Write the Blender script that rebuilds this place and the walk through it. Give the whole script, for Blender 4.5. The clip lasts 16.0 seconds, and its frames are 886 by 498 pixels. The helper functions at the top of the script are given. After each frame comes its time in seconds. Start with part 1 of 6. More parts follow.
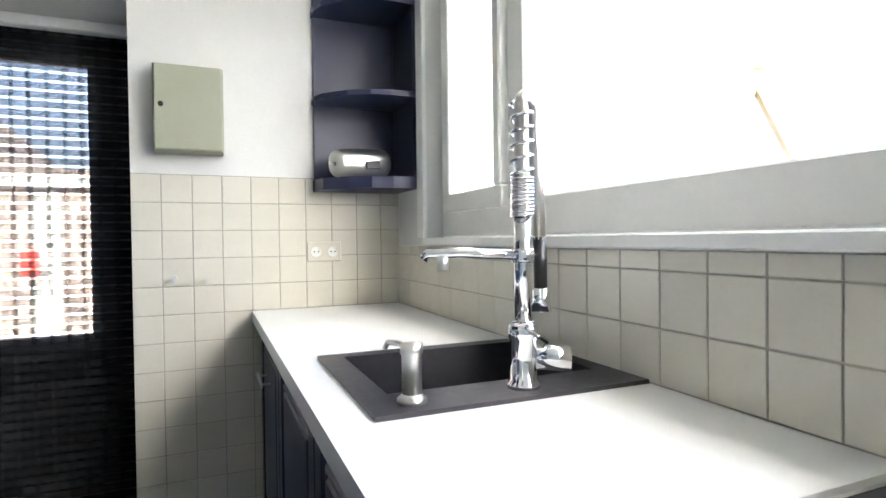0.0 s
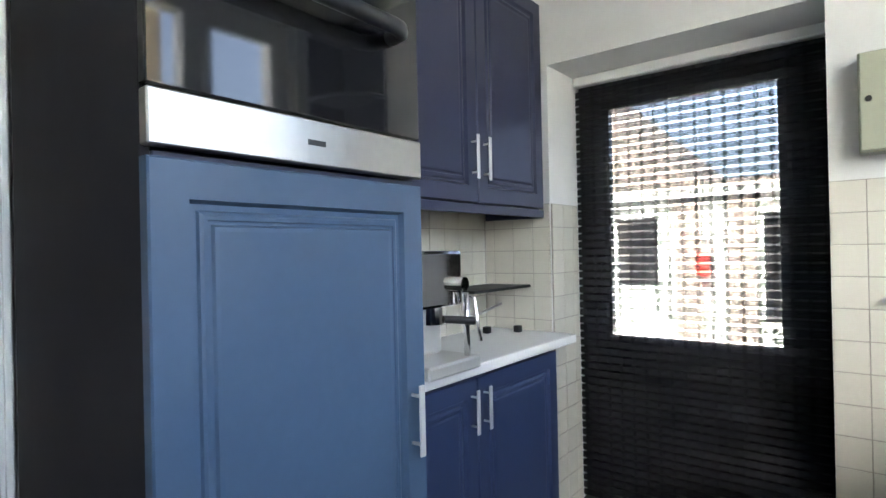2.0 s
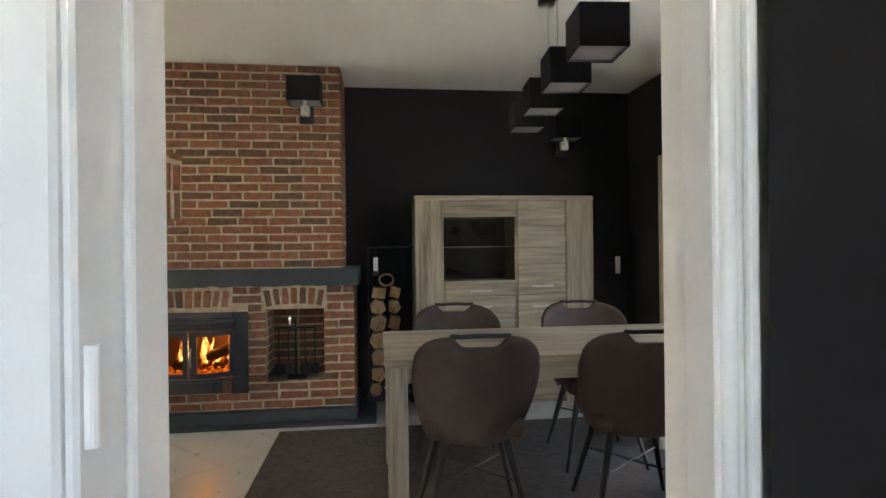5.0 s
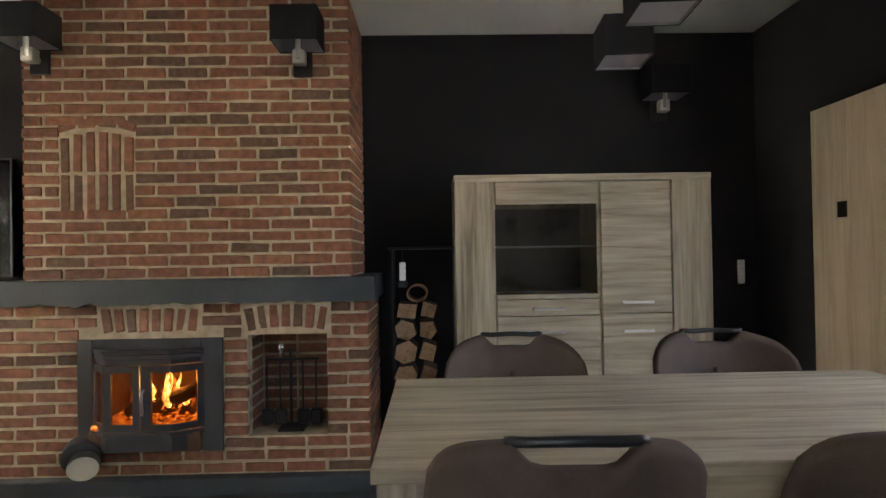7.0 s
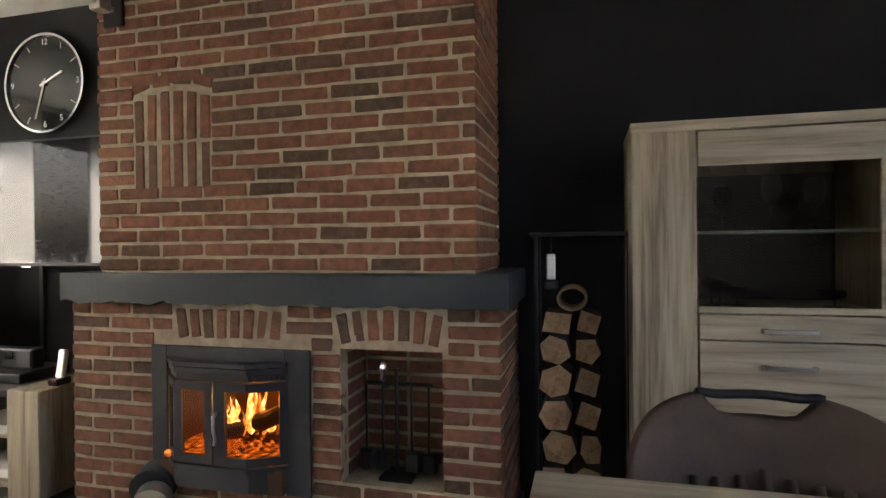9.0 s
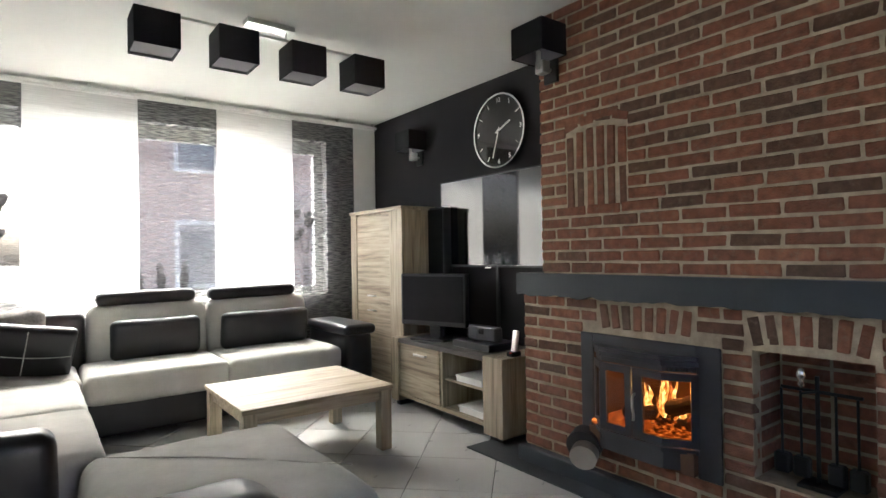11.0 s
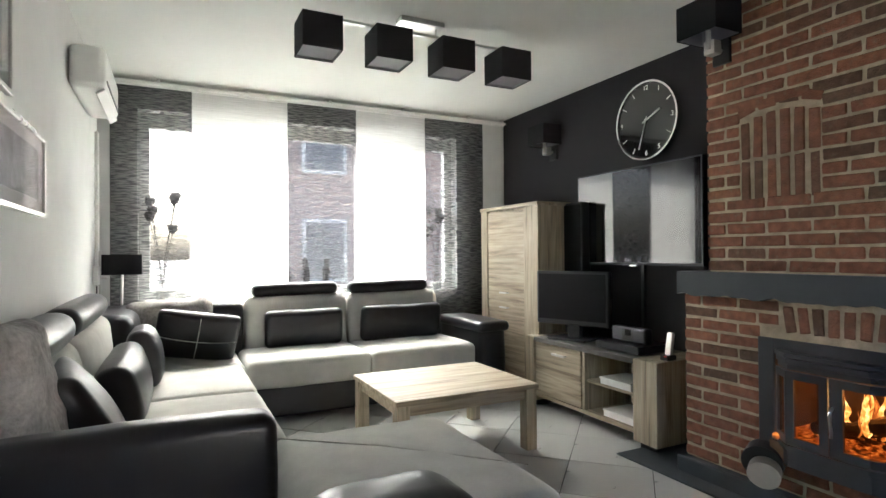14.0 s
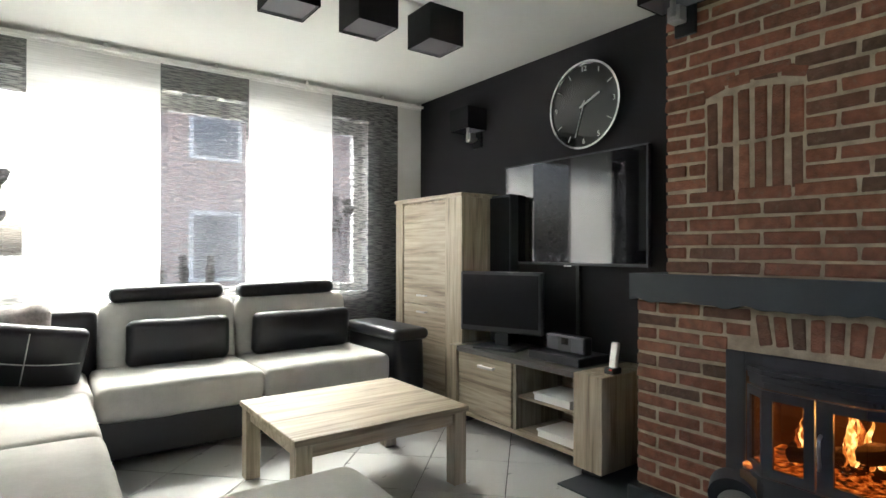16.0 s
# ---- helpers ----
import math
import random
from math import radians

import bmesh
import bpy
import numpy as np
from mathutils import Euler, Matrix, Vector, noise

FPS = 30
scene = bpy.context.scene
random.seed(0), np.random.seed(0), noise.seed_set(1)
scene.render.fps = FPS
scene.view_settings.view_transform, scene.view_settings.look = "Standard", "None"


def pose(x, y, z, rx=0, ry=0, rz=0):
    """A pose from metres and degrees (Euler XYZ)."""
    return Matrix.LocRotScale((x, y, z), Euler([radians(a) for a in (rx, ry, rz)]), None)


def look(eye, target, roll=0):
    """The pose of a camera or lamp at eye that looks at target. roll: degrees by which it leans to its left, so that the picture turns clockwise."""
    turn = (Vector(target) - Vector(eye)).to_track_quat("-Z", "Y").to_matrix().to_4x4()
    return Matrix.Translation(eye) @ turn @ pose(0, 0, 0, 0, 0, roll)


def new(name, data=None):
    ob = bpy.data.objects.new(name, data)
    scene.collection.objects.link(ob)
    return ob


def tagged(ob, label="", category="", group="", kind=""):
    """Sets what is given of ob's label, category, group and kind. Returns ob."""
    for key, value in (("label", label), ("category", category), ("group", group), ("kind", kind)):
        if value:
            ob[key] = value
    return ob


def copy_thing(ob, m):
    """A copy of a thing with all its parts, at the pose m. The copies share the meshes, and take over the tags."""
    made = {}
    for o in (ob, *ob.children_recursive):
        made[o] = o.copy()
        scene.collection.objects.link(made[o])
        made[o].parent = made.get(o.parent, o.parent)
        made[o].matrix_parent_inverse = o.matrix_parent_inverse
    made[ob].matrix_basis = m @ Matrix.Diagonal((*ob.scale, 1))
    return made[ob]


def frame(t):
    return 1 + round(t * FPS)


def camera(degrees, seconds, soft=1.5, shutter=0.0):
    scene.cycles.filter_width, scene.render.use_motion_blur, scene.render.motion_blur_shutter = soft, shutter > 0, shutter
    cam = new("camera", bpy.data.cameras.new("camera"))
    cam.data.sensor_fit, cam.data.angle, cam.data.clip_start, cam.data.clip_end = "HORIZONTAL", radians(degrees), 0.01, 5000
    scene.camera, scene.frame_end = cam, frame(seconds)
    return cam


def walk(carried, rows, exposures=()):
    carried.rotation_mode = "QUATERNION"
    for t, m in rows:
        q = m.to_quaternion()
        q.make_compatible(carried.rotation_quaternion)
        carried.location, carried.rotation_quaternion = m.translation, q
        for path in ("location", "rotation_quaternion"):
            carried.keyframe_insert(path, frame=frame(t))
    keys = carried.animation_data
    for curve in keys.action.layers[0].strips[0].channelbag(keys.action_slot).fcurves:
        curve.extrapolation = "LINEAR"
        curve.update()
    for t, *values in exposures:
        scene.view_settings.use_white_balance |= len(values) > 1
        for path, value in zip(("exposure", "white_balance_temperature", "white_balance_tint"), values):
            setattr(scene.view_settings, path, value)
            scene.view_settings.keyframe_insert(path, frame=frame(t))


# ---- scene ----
cam = camera(77.4, 16.0)
# seconds, eye, (yaw, pitch, roll)
PATH = [
    (0, (0.094, 0.178, 1.172), (-22.80, -0.98, 0.66)),
    (0.5, (0.024, 0.214, 1.197), (-7.75, -1.35, 1.05)),
    (1, (0.001, 0.239, 1.216), (8.50, -0.83, 1.38)),
    (1.5, (-0.021, 0.256, 1.233), (23.51, -0.28, 1.26)),
    (2, (-0.039, 0.227, 1.226), (38.39, 0.16, 1.24)),
    (2.5, (-0.102, 0.213, 1.222), (50.80, 0.46, 1.11)),
    (3, (-0.132, 0.163, 1.222), (61.71, 0.69, 1.01)),
    (3.5, (-0.159, 0.125, 1.216), (70.34, 0.87, 0.89)),
    (4, (-0.315, 0.149, 1.227), (77.04, 0.65, 0.77)),
    (4.5, (-0.566, 0.118, 1.233), (80.71, 0.22, 0.48)),
    (5, (-0.880, 0.121, 1.234), (83.25, -0.02, 0.64)),
    (7.3, (-2.343, 0.291, 1.202), (89.96, -0.07, 0.63)),
    (7.5, (-2.513, 0.266, 1.216), (90.42, -0.71, 0.31)),
    (8, (-2.725, 0.206, 1.225), (90.48, -0.42, 0.29)),
    (8.5, (-2.911, 0.227, 1.212), (92.63, -0.18, 0.30)),
    (9, (-3.009, 0.246, 1.204), (104.47, -0.24, 0.56)),
    (9.5, (-2.952, 0.321, 1.209), (117.40, 0.13, 0.96)),
    (10, (-2.848, 0.359, 1.202), (129.06, 1.05, 0.66)),
    (10.2, (-2.799, 0.384, 1.225), (132.75, 0.94, 0.80)),
    (12.3, (-2.471, 0.326, 1.214), (150.19, 0.53, 0.44)),
    (12.5, (-2.459, 0.300, 1.204), (150.54, 0.59, 0.48)),
    (13, (-2.448, 0.278, 1.210), (151.95, 0.58, 0.43)),
    (13.5, (-2.441, 0.241, 1.211), (153.01, 0.52, 0.42)),
    (14, (-2.430, 0.181, 1.209), (153.79, 0.51, 0.43)),
    (14.5, (-2.407, 0.081, 1.229), (154.37, 0.39, 0.39)),
    (15, (-2.385, -0.095, 1.223), (154.42, 0.43, 0.51)),
    (15.5, (-2.504, -0.282, 1.220), (152.69, 0.22, 0.31)),
    (16, (-2.653, -0.377, 1.208), (143.88, 0.24, -0.09)),
]
EXPOSURES = [(0.0, 4.95, 6200, 3), (1.0, 4.6, 6300, 1), (1.5, 4.7, 6350, 0), (2.0, 5.05, 6350, 0), (3.5, 5.5, 6700, 0), (5.0, 5.3, 7000, 1), (8.5, 5.1, 6900, 5), (10.0, 4.7, 6300, 6), (12.5, 4.7, 5950, 2), (16.0, 4.6, 5950, 1)]
walk(cam, [(t, pose(*eye, 90 + pitch, roll, yaw)) for t, eye, (yaw, pitch, roll) in PATH], EXPOSURES)

# ---- world and sun ----
world = bpy.data.worlds.new("overcast_sky")
scene.world = world
world.use_nodes = True
wn = world.node_tree.nodes
sky = wn.new("ShaderNodeTexSky")
sky.sky_type = "NISHITA"
sky.sun_disc = False
sky.sun_elevation = radians(45)
sky.sun_rotation = radians(190)
sky.air_density, sky.dust_density, sky.ozone_density = 0.45, 9.0, 0.3
wn["Background"].inputs["Strength"].default_value = 0.15
world.node_tree.links.new(sky.outputs["Color"], wn["Background"].inputs["Color"])
sun = new("sun", bpy.data.lights.new("sun", "SUN"))
sun.data.energy, sun.data.angle, sun.data.color = 0.7, radians(25), (1.0, 0.98, 0.95)
sun.matrix_world = look((-1.8, -10, 10.2), (0, 0, 0))
fire_light = new("fire_light", bpy.data.lights.new("fire_light", "POINT"))
fire_light.data.energy, fire_light.data.shadow_soft_size, fire_light.data.color = 0.16, 0.05, (1.0, 0.42, 0.10)
fire_light.location = (-5.09, -1.12, 0.56)


# ---- materials ----
def mat(name, color, rough=0.5, metal=0.0, var=0.12, scale=6.0, bump=0.0, bscale=150.0, spec=0.5, coat=0.0, rvar=0.1, random_tint=0.0):
    """Painted or plain surface: colour varied at two scales, roughness and a fine relief."""
    m = bpy.data.materials.new(name)
    m.use_nodes = True
    n, l = m.node_tree.nodes, m.node_tree.links
    b = n["Principled BSDF"]
    tc = n.new("ShaderNodeTexCoord")
    big, fine = n.new("ShaderNodeTexNoise"), n.new("ShaderNodeTexNoise")
    big.inputs["Scale"].default_value, fine.inputs["Scale"].default_value = scale, scale * 14
    big.inputs["Detail"].default_value, fine.inputs["Detail"].default_value = 4, 3
    add = n.new("ShaderNodeMath")
    add.operation = "MULTIPLY_ADD"
    add.inputs[1].default_value = 0.35
    l.new(fine.outputs["Fac"], add.inputs[0])
    l.new(big.outputs["Fac"], add.inputs[2])
    if random_tint:
        info, more = n.new("ShaderNodeObjectInfo"), n.new("ShaderNodeMath")
        more.operation = "MULTIPLY_ADD"
        more.inputs[1].default_value = random_tint
        l.new(info.outputs["Random"], more.inputs[0])
        l.new(add.outputs[0], more.inputs[2])
        add = more
    ramp = n.new("ShaderNodeValToRGB")
    lo, hi = [c * (1 - var) for c in color], [min(1, c * (1 + var)) for c in color]
    ramp.color_ramp.elements[0].position, ramp.color_ramp.elements[0].color = 0.35, (*lo, 1)
    ramp.color_ramp.elements[1].position, ramp.color_ramp.elements[1].color = 0.95 + random_tint, (*hi, 1)
    l.new(add.outputs[0], ramp.inputs[0])
    l.new(ramp.outputs[0], b.inputs["Base Color"])
    rr = n.new("ShaderNodeMapRange")
    rr.inputs["To Min"].default_value, rr.inputs["To Max"].default_value = max(0.02, rough - rvar), min(1, rough + rvar)
    l.new(big.outputs["Fac"], rr.inputs["Value"])
    l.new(rr.outputs[0], b.inputs["Roughness"])
    for o in (big, fine):
        l.new(tc.outputs["Object"], o.inputs["Vector"])
    b.inputs["Metallic"].default_value = metal
    b.inputs["Specular IOR Level"].default_value = spec
    b.inputs["Coat Weight"].default_value = coat
    if bump:
        bn, bp = n.new("ShaderNodeTexNoise"), n.new("ShaderNodeBump")
        bn.inputs["Scale"].default_value, bn.inputs["Detail"].default_value = bscale, 5
        bp.inputs["Strength"].default_value, bp.inputs["Distance"].default_value = bump, 0.004
        l.new(tc.outputs["Object"], bn.inputs["Vector"])
        l.new(bn.outputs["Fac"], bp.inputs["Height"])
        l.new(bp.outputs["Normal"], b.inputs["Normal"])
    return m


def wood(name, stops, axis="z", rough=0.55, along=1.2, across=22.0, bump=0.15):
    """Board with grain along one axis."""
    m = bpy.data.materials.new(name)
    m.use_nodes = True
    n, l = m.node_tree.nodes, m.node_tree.links
    b = n["Principled BSDF"]
    tc, mp = n.new("ShaderNodeTexCoord"), n.new("ShaderNodeMapping")
    info = n.new("ShaderNodeObjectInfo")
    l.new(tc.outputs["Object"], mp.inputs["Vector"])
    l.new(info.outputs["Random"], mp.inputs["Location"])
    mp.inputs["Scale"].default_value = [along if a == axis else across for a in "xyz"]
    n1, n2 = n.new("ShaderNodeTexNoise"), n.new("ShaderNodeTexNoise")
    n1.inputs["Scale"].default_value, n1.inputs["Detail"].default_value, n1.inputs["Distortion"].default_value = 1.0, 7, 1.2
    n2.inputs["Scale"].default_value, n2.inputs["Detail"].default_value = 6.0, 5
    for o in (n1, n2):
        l.new(mp.outputs[0], o.inputs["Vector"])
    mix = n.new("ShaderNodeMath")
    mix.operation = "MULTIPLY_ADD"
    mix.inputs[1].default_value = 0.3
    l.new(n2.outputs["Fac"], mix.inputs[0])
    l.new(n1.outputs["Fac"], mix.inputs[2])
    ramp = n.new("ShaderNodeValToRGB")
    e = ramp.color_ramp.elements
    e[0].position, e[0].color = 0.42, (*stops[0], 1)
    e[1].position, e[1].color = 0.86, (*stops[-1], 1)
    mid = e.new(0.62)
    mid.color = (*stops[1], 1)
    l.new(mix.outputs[0], ramp.inputs[0])
    l.new(ramp.outputs[0], b.inputs["Base Color"])
    b.inputs["Roughness"].default_value = rough
    bp = n.new("ShaderNodeBump")
    bp.inputs["Strength"].default_value, bp.inputs["Distance"].default_value = bump, 0.003
    l.new(mix.outputs[0], bp.inputs["Height"])
    l.new(bp.outputs["Normal"], b.inputs["Normal"])
    return m


def brick_mat(name):
    m = bpy.data.materials.new(name)
    m.use_nodes = True
    n, l = m.node_tree.nodes, m.node_tree.links
    b = n["Principled BSDF"]
    tc, info = n.new("ShaderNodeTexCoord"), n.new("ShaderNodeObjectInfo")
    ge = n.new("ShaderNodeNewGeometry")
    tot = n.new("ShaderNodeMath")
    tot.operation = "ADD"
    l.new(info.outputs["Random"], tot.inputs[0])
    l.new(ge.outputs["Random Per Island"], tot.inputs[1])
    fr = n.new("ShaderNodeMath")
    fr.operation = "FRACT"
    l.new(tot.outputs[0], fr.inputs[0])
    ramp = n.new("ShaderNodeValToRGB")
    e = ramp.color_ramp.elements
    e[0].position, e[0].color = 0.0, (0.095, 0.056, 0.036, 1)
    e[1].position, e[1].color = 1.0, (0.250, 0.106, 0.058, 1)
    for p, c in ((0.10, (0.124, 0.063, 0.039)), (0.22, (0.170, 0.069, 0.039)), (0.6, (0.198, 0.077, 0.043)), (0.85, (0.222, 0.091, 0.050))):
        k = e.new(p)
        k.color = (*c, 1)
    l.new(fr.outputs[0], ramp.inputs[0])
    no, nf = n.new("ShaderNodeTexNoise"), n.new("ShaderNodeTexNoise")
    no.inputs["Scale"].default_value, no.inputs["Detail"].default_value = 24, 7
    nf.inputs["Scale"].default_value, nf.inputs["Detail"].default_value = 120, 6
    ad = n.new("ShaderNodeVectorMath")
    ad.operation = "ADD"
    l.new(tc.outputs["Object"], ad.inputs[0])
    l.new(info.outputs["Location"], ad.inputs[1])
    for o in (no, nf):
        l.new(ad.outputs[0], o.inputs["Vector"])
    mx = n.new("ShaderNodeMix")
    mx.data_type, mx.blend_type = "RGBA", "OVERLAY"
    mx.inputs["Factor"].default_value = 0.75
    gr = n.new("ShaderNodeMapRange")
    gr.inputs["From Min"].default_value, gr.inputs["From Max"].default_value = 0.25, 0.75
    gr.inputs["To Min"].default_value, gr.inputs["To Max"].default_value = 0.25, 0.72
    l.new(no.outputs["Fac"], gr.inputs["Value"])
    l.new(ramp.outputs[0], mx.inputs["A"])
    l.new(gr.outputs[0], mx.inputs["B"])
    sm, sr, sx = n.new("ShaderNodeTexNoise"), n.new("ShaderNodeMapRange"), n.new("ShaderNodeMix")
    sm.inputs["Scale"].default_value, sm.inputs["Detail"].default_value, sm.inputs["Roughness"].default_value = 26, 7, 0.7
    l.new(ad.outputs[0], sm.inputs["Vector"])
    sr.inputs["From Min"].default_value, sr.inputs["From Max"].default_value = 0.54, 0.70
    sr.inputs["To Min"].default_value, sr.inputs["To Max"].default_value = 0.0, 0.62
    l.new(sm.outputs["Fac"], sr.inputs["Value"])
    sx.data_type = "RGBA"
    sx.inputs["B"].default_value = (0.20, 0.145, 0.095, 1)
    l.new(sr.outputs[0], sx.inputs["Factor"])
    l.new(mx.outputs["Result"], sx.inputs["A"])
    l.new(sx.outputs["Result"], b.inputs["Base Color"])
    b.inputs["Roughness"].default_value = 0.85
    bp = n.new("ShaderNodeBump")
    bp.inputs["Strength"].default_value, bp.inputs["Distance"].default_value = 0.9, 0.006
    l.new(nf.outputs["Fac"], bp.inputs["Height"])
    l.new(bp.outputs["Normal"], b.inputs["Normal"])
    return m


def glass_mat(name, tint=(1, 1, 1), clear=0.9, rough=0.02):
    """Thin pane: mostly clear, with a gloss that grows at grazing angles."""
    m = bpy.data.materials.new(name)
    m.use_nodes = True
    n, l = m.node_tree.nodes, m.node_tree.links
    n.remove(n["Principled BSDF"])
    tr, gl, mx, fr = n.new("ShaderNodeBsdfTransparent"), n.new("ShaderNodeBsdfGlossy"), n.new("ShaderNodeMixShader"), n.new("ShaderNodeLayerWeight")
    tr.inputs["Color"].default_value = (*[c * clear for c in tint], 1)
    gl.inputs["Roughness"].default_value = rough
    fr.inputs["Blend"].default_value = 0.5
    pw, sc_ = n.new("ShaderNodeMath"), n.new("ShaderNodeMath")
    pw.operation, sc_.operation = "POWER", "MULTIPLY_ADD"
    pw.inputs[1].default_value, sc_.inputs[1].default_value, sc_.inputs[2].default_value = 4.0, 0.5, 0.025
    l.new(fr.outputs["Facing"], pw.inputs[0])
    l.new(pw.outputs[0], sc_.inputs[0])
    l.new(sc_.outputs[0], mx.inputs[0])
    l.new(tr.outputs[0], mx.inputs[1])
    l.new(gl.outputs[0], mx.inputs[2])
    l.new(mx.outputs[0], n["Material Output"].inputs["Surface"])
    return m


def sheer_mat(name, color, see, weave=(60, 900), passed=None):
    """Sheer cloth: lets some light straight through between uneven threads and scatters the rest."""
    m = bpy.data.materials.new(name)
    m.use_nodes = True
    n, l = m.node_tree.nodes, m.node_tree.links
    n.remove(n["Principled BSDF"])
    tr, tl, df = n.new("ShaderNodeBsdfTransparent"), n.new("ShaderNodeBsdfTranslucent"), n.new("ShaderNodeBsdfDiffuse")
    df.inputs["Color"].default_value = (*color, 1)
    tl.inputs["Color"].default_value = (*(passed or color), 1)
    half, mx = n.new("ShaderNodeMixShader"), n.new("ShaderNodeMixShader")
    half.inputs[0].default_value = 0.5
    l.new(tl.outputs[0], half.inputs[1])
    l.new(df.outputs[0], half.inputs[2])
    tc, mp, no = n.new("ShaderNodeTexCoord"), n.new("ShaderNodeMapping"), n.new("ShaderNodeTexNoise")
    mp.inputs["Scale"].default_value = (weave[0] / 10, 1, weave[1] / 10)
    no.inputs["Scale"].default_value, no.inputs["Detail"].default_value = 2.0, 3
    l.new(tc.outputs["Object"], mp.inputs["Vector"])
    l.new(mp.outputs[0], no.inputs["Vector"])
    mr = n.new("ShaderNodeMapRange")
    mr.inputs["From Min"].default_value, mr.inputs["From Max"].default_value = 0.3, 0.7
    mr.inputs["To Min"].default_value, mr.inputs["To Max"].default_value = 1 - see * 1.55, 1 - see * 0.45
    l.new(no.outputs["Fac"], mr.inputs["Value"])
    l.new(mr.outputs[0], mx.inputs[0])
    l.new(tr.outputs[0], mx.inputs[1])
    l.new(half.outputs[0], mx.inputs[2])
    l.new(mx.outputs[0], n["Material Output"].inputs["Surface"])
    return m


def glow(name, color, strength, hot=None, scale=45.0, cut=0.45):
    """Fire: glows unevenly, from its own colour to a hotter one; under the cut it is dark."""
    m = bpy.data.materials.new(name)
    m.use_nodes = True
    n, l = m.node_tree.nodes, m.node_tree.links
    b = n["Principled BSDF"]
    b.inputs["Base Color"].default_value = (0.03, 0.02, 0.015, 1)
    b.inputs["Roughness"].default_value = 0.95
    tc, no, ramp, st_ = n.new("ShaderNodeTexCoord"), n.new("ShaderNodeTexNoise"), n.new("ShaderNodeValToRGB"), n.new("ShaderNodeMapRange")
    no.inputs["Scale"].default_value, no.inputs["Detail"].default_value = scale, 4
    l.new(tc.outputs["Object"], no.inputs["Vector"])
    ramp.color_ramp.elements[0].position, ramp.color_ramp.elements[0].color = cut, (*color, 1)
    ramp.color_ramp.elements[1].position, ramp.color_ramp.elements[1].color = cut + 0.22, (*(hot or color), 1)
    l.new(no.outputs["Fac"], ramp.inputs[0])
    l.new(ramp.outputs[0], b.inputs["Emission Color"])
    st_.inputs["From Min"].default_value, st_.inputs["From Max"].default_value = cut - 0.12, cut + 0.2
    st_.inputs["To Min"].default_value, st_.inputs["To Max"].default_value = 0.0 if cut > 0.5 else strength * 0.25, strength
    l.new(no.outputs["Fac"], st_.inputs["Value"])
    l.new(st_.outputs[0], b.inputs["Emission Strength"])
    return m


WHITE_WALL = mat("white_wall_paint", (0.70, 0.70, 0.675), 0.85, var=0.04, bump=0.25, bscale=220)
CEILING = mat("ceiling_paint", (0.70, 0.70, 0.66), 0.9, var=0.04, scale=1.5, bump=0.2, bscale=160)
DARK_WALL = mat("anthracite_wall_paint", (0.0175, 0.0160, 0.0180), 0.85, var=0.12, bump=0.06, bscale=220, spec=0.3)
WHITE_PAINT = mat("white_gloss_paint", (0.83, 0.83, 0.80), 0.35, var=0.04, bump=0.05, bscale=60)
TILE = mat("cream_glazed_tile", (0.60, 0.575, 0.49), 0.18, var=0.05, scale=9, bump=0.06, bscale=18, random_tint=0.5)
GROUT = mat("cement_grout", (0.36, 0.34, 0.29), 0.9, var=0.25, scale=12)
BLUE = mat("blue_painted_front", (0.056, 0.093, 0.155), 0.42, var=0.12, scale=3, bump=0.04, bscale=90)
# The front blue again, darkened for the units that stand in shade.
SHADED_BLUE = mat("shaded_blue_front", (0.028, 0.043, 0.100), 0.42, var=0.12, scale=3, bump=0.04, bscale=90)
SHADED_NAVY = mat("shaded_navy_front", (0.022, 0.026, 0.060), 0.4, var=0.15, scale=3, bump=0.04, bscale=90)
WORKTOP = mat("white_worktop", (0.80, 0.80, 0.78), 0.32, var=0.04, scale=10, bump=0.03, bscale=400)
SATIN = mat("satin_appliance_steel", (0.66, 0.65, 0.62), 0.34, 0.55, var=0.08, scale=4)
STEEL = mat("brushed_steel", (0.62, 0.61, 0.58), 0.3, 1.0, var=0.08, scale=4, bump=0.05, bscale=500)
ALU = mat("satin_aluminium", (0.62, 0.62, 0.60), 0.48, 0.45, var=0.05)
CHROME = mat("chrome", (0.82, 0.82, 0.83), 0.07, 1.0, var=0.03, rvar=0.04)
BLACK_PLASTIC = mat("black_plastic", (0.018, 0.018, 0.02), 0.35, var=0.2)
BLACK_GLASS = mat("black_oven_glass", (0.012, 0.012, 0.013), 0.05, var=0.1, spec=0.8, rvar=0.03)
SCREEN = mat("television_screen", (0.008, 0.008, 0.010), 0.035, var=0.1, spec=0.5, rvar=0.01)
BLACK_METAL = mat("black_metal", (0.02, 0.02, 0.021), 0.45, 0.4, var=0.2)
CAST_IRON = mat("dark_grey_cast_iron", (0.055, 0.056, 0.062), 0.5, 0.5, var=0.18, scale=10, bump=0.1, bscale=120)
SINK = mat("black_composite_sink", (0.03, 0.03, 0.036), 0.38, var=0.25, scale=60)
GREEN_GREY = mat("grey_green_lacquer", (0.33, 0.34, 0.25), 0.45, var=0.06)
MORTAR = mat("sand_mortar", (0.37, 0.30, 0.21), 0.95, var=0.4, scale=16, bump=0.6, bscale=90)
BRICK = brick_mat("red_clay_brick")
MANTEL = mat("dark_slate_painted_beam", (0.030, 0.037, 0.043), 0.55, var=0.2, scale=5, bump=0.2, bscale=40)
OAK = ((0.165, 0.130, 0.088), (0.330, 0.276, 0.192), (0.46, 0.395, 0.285))
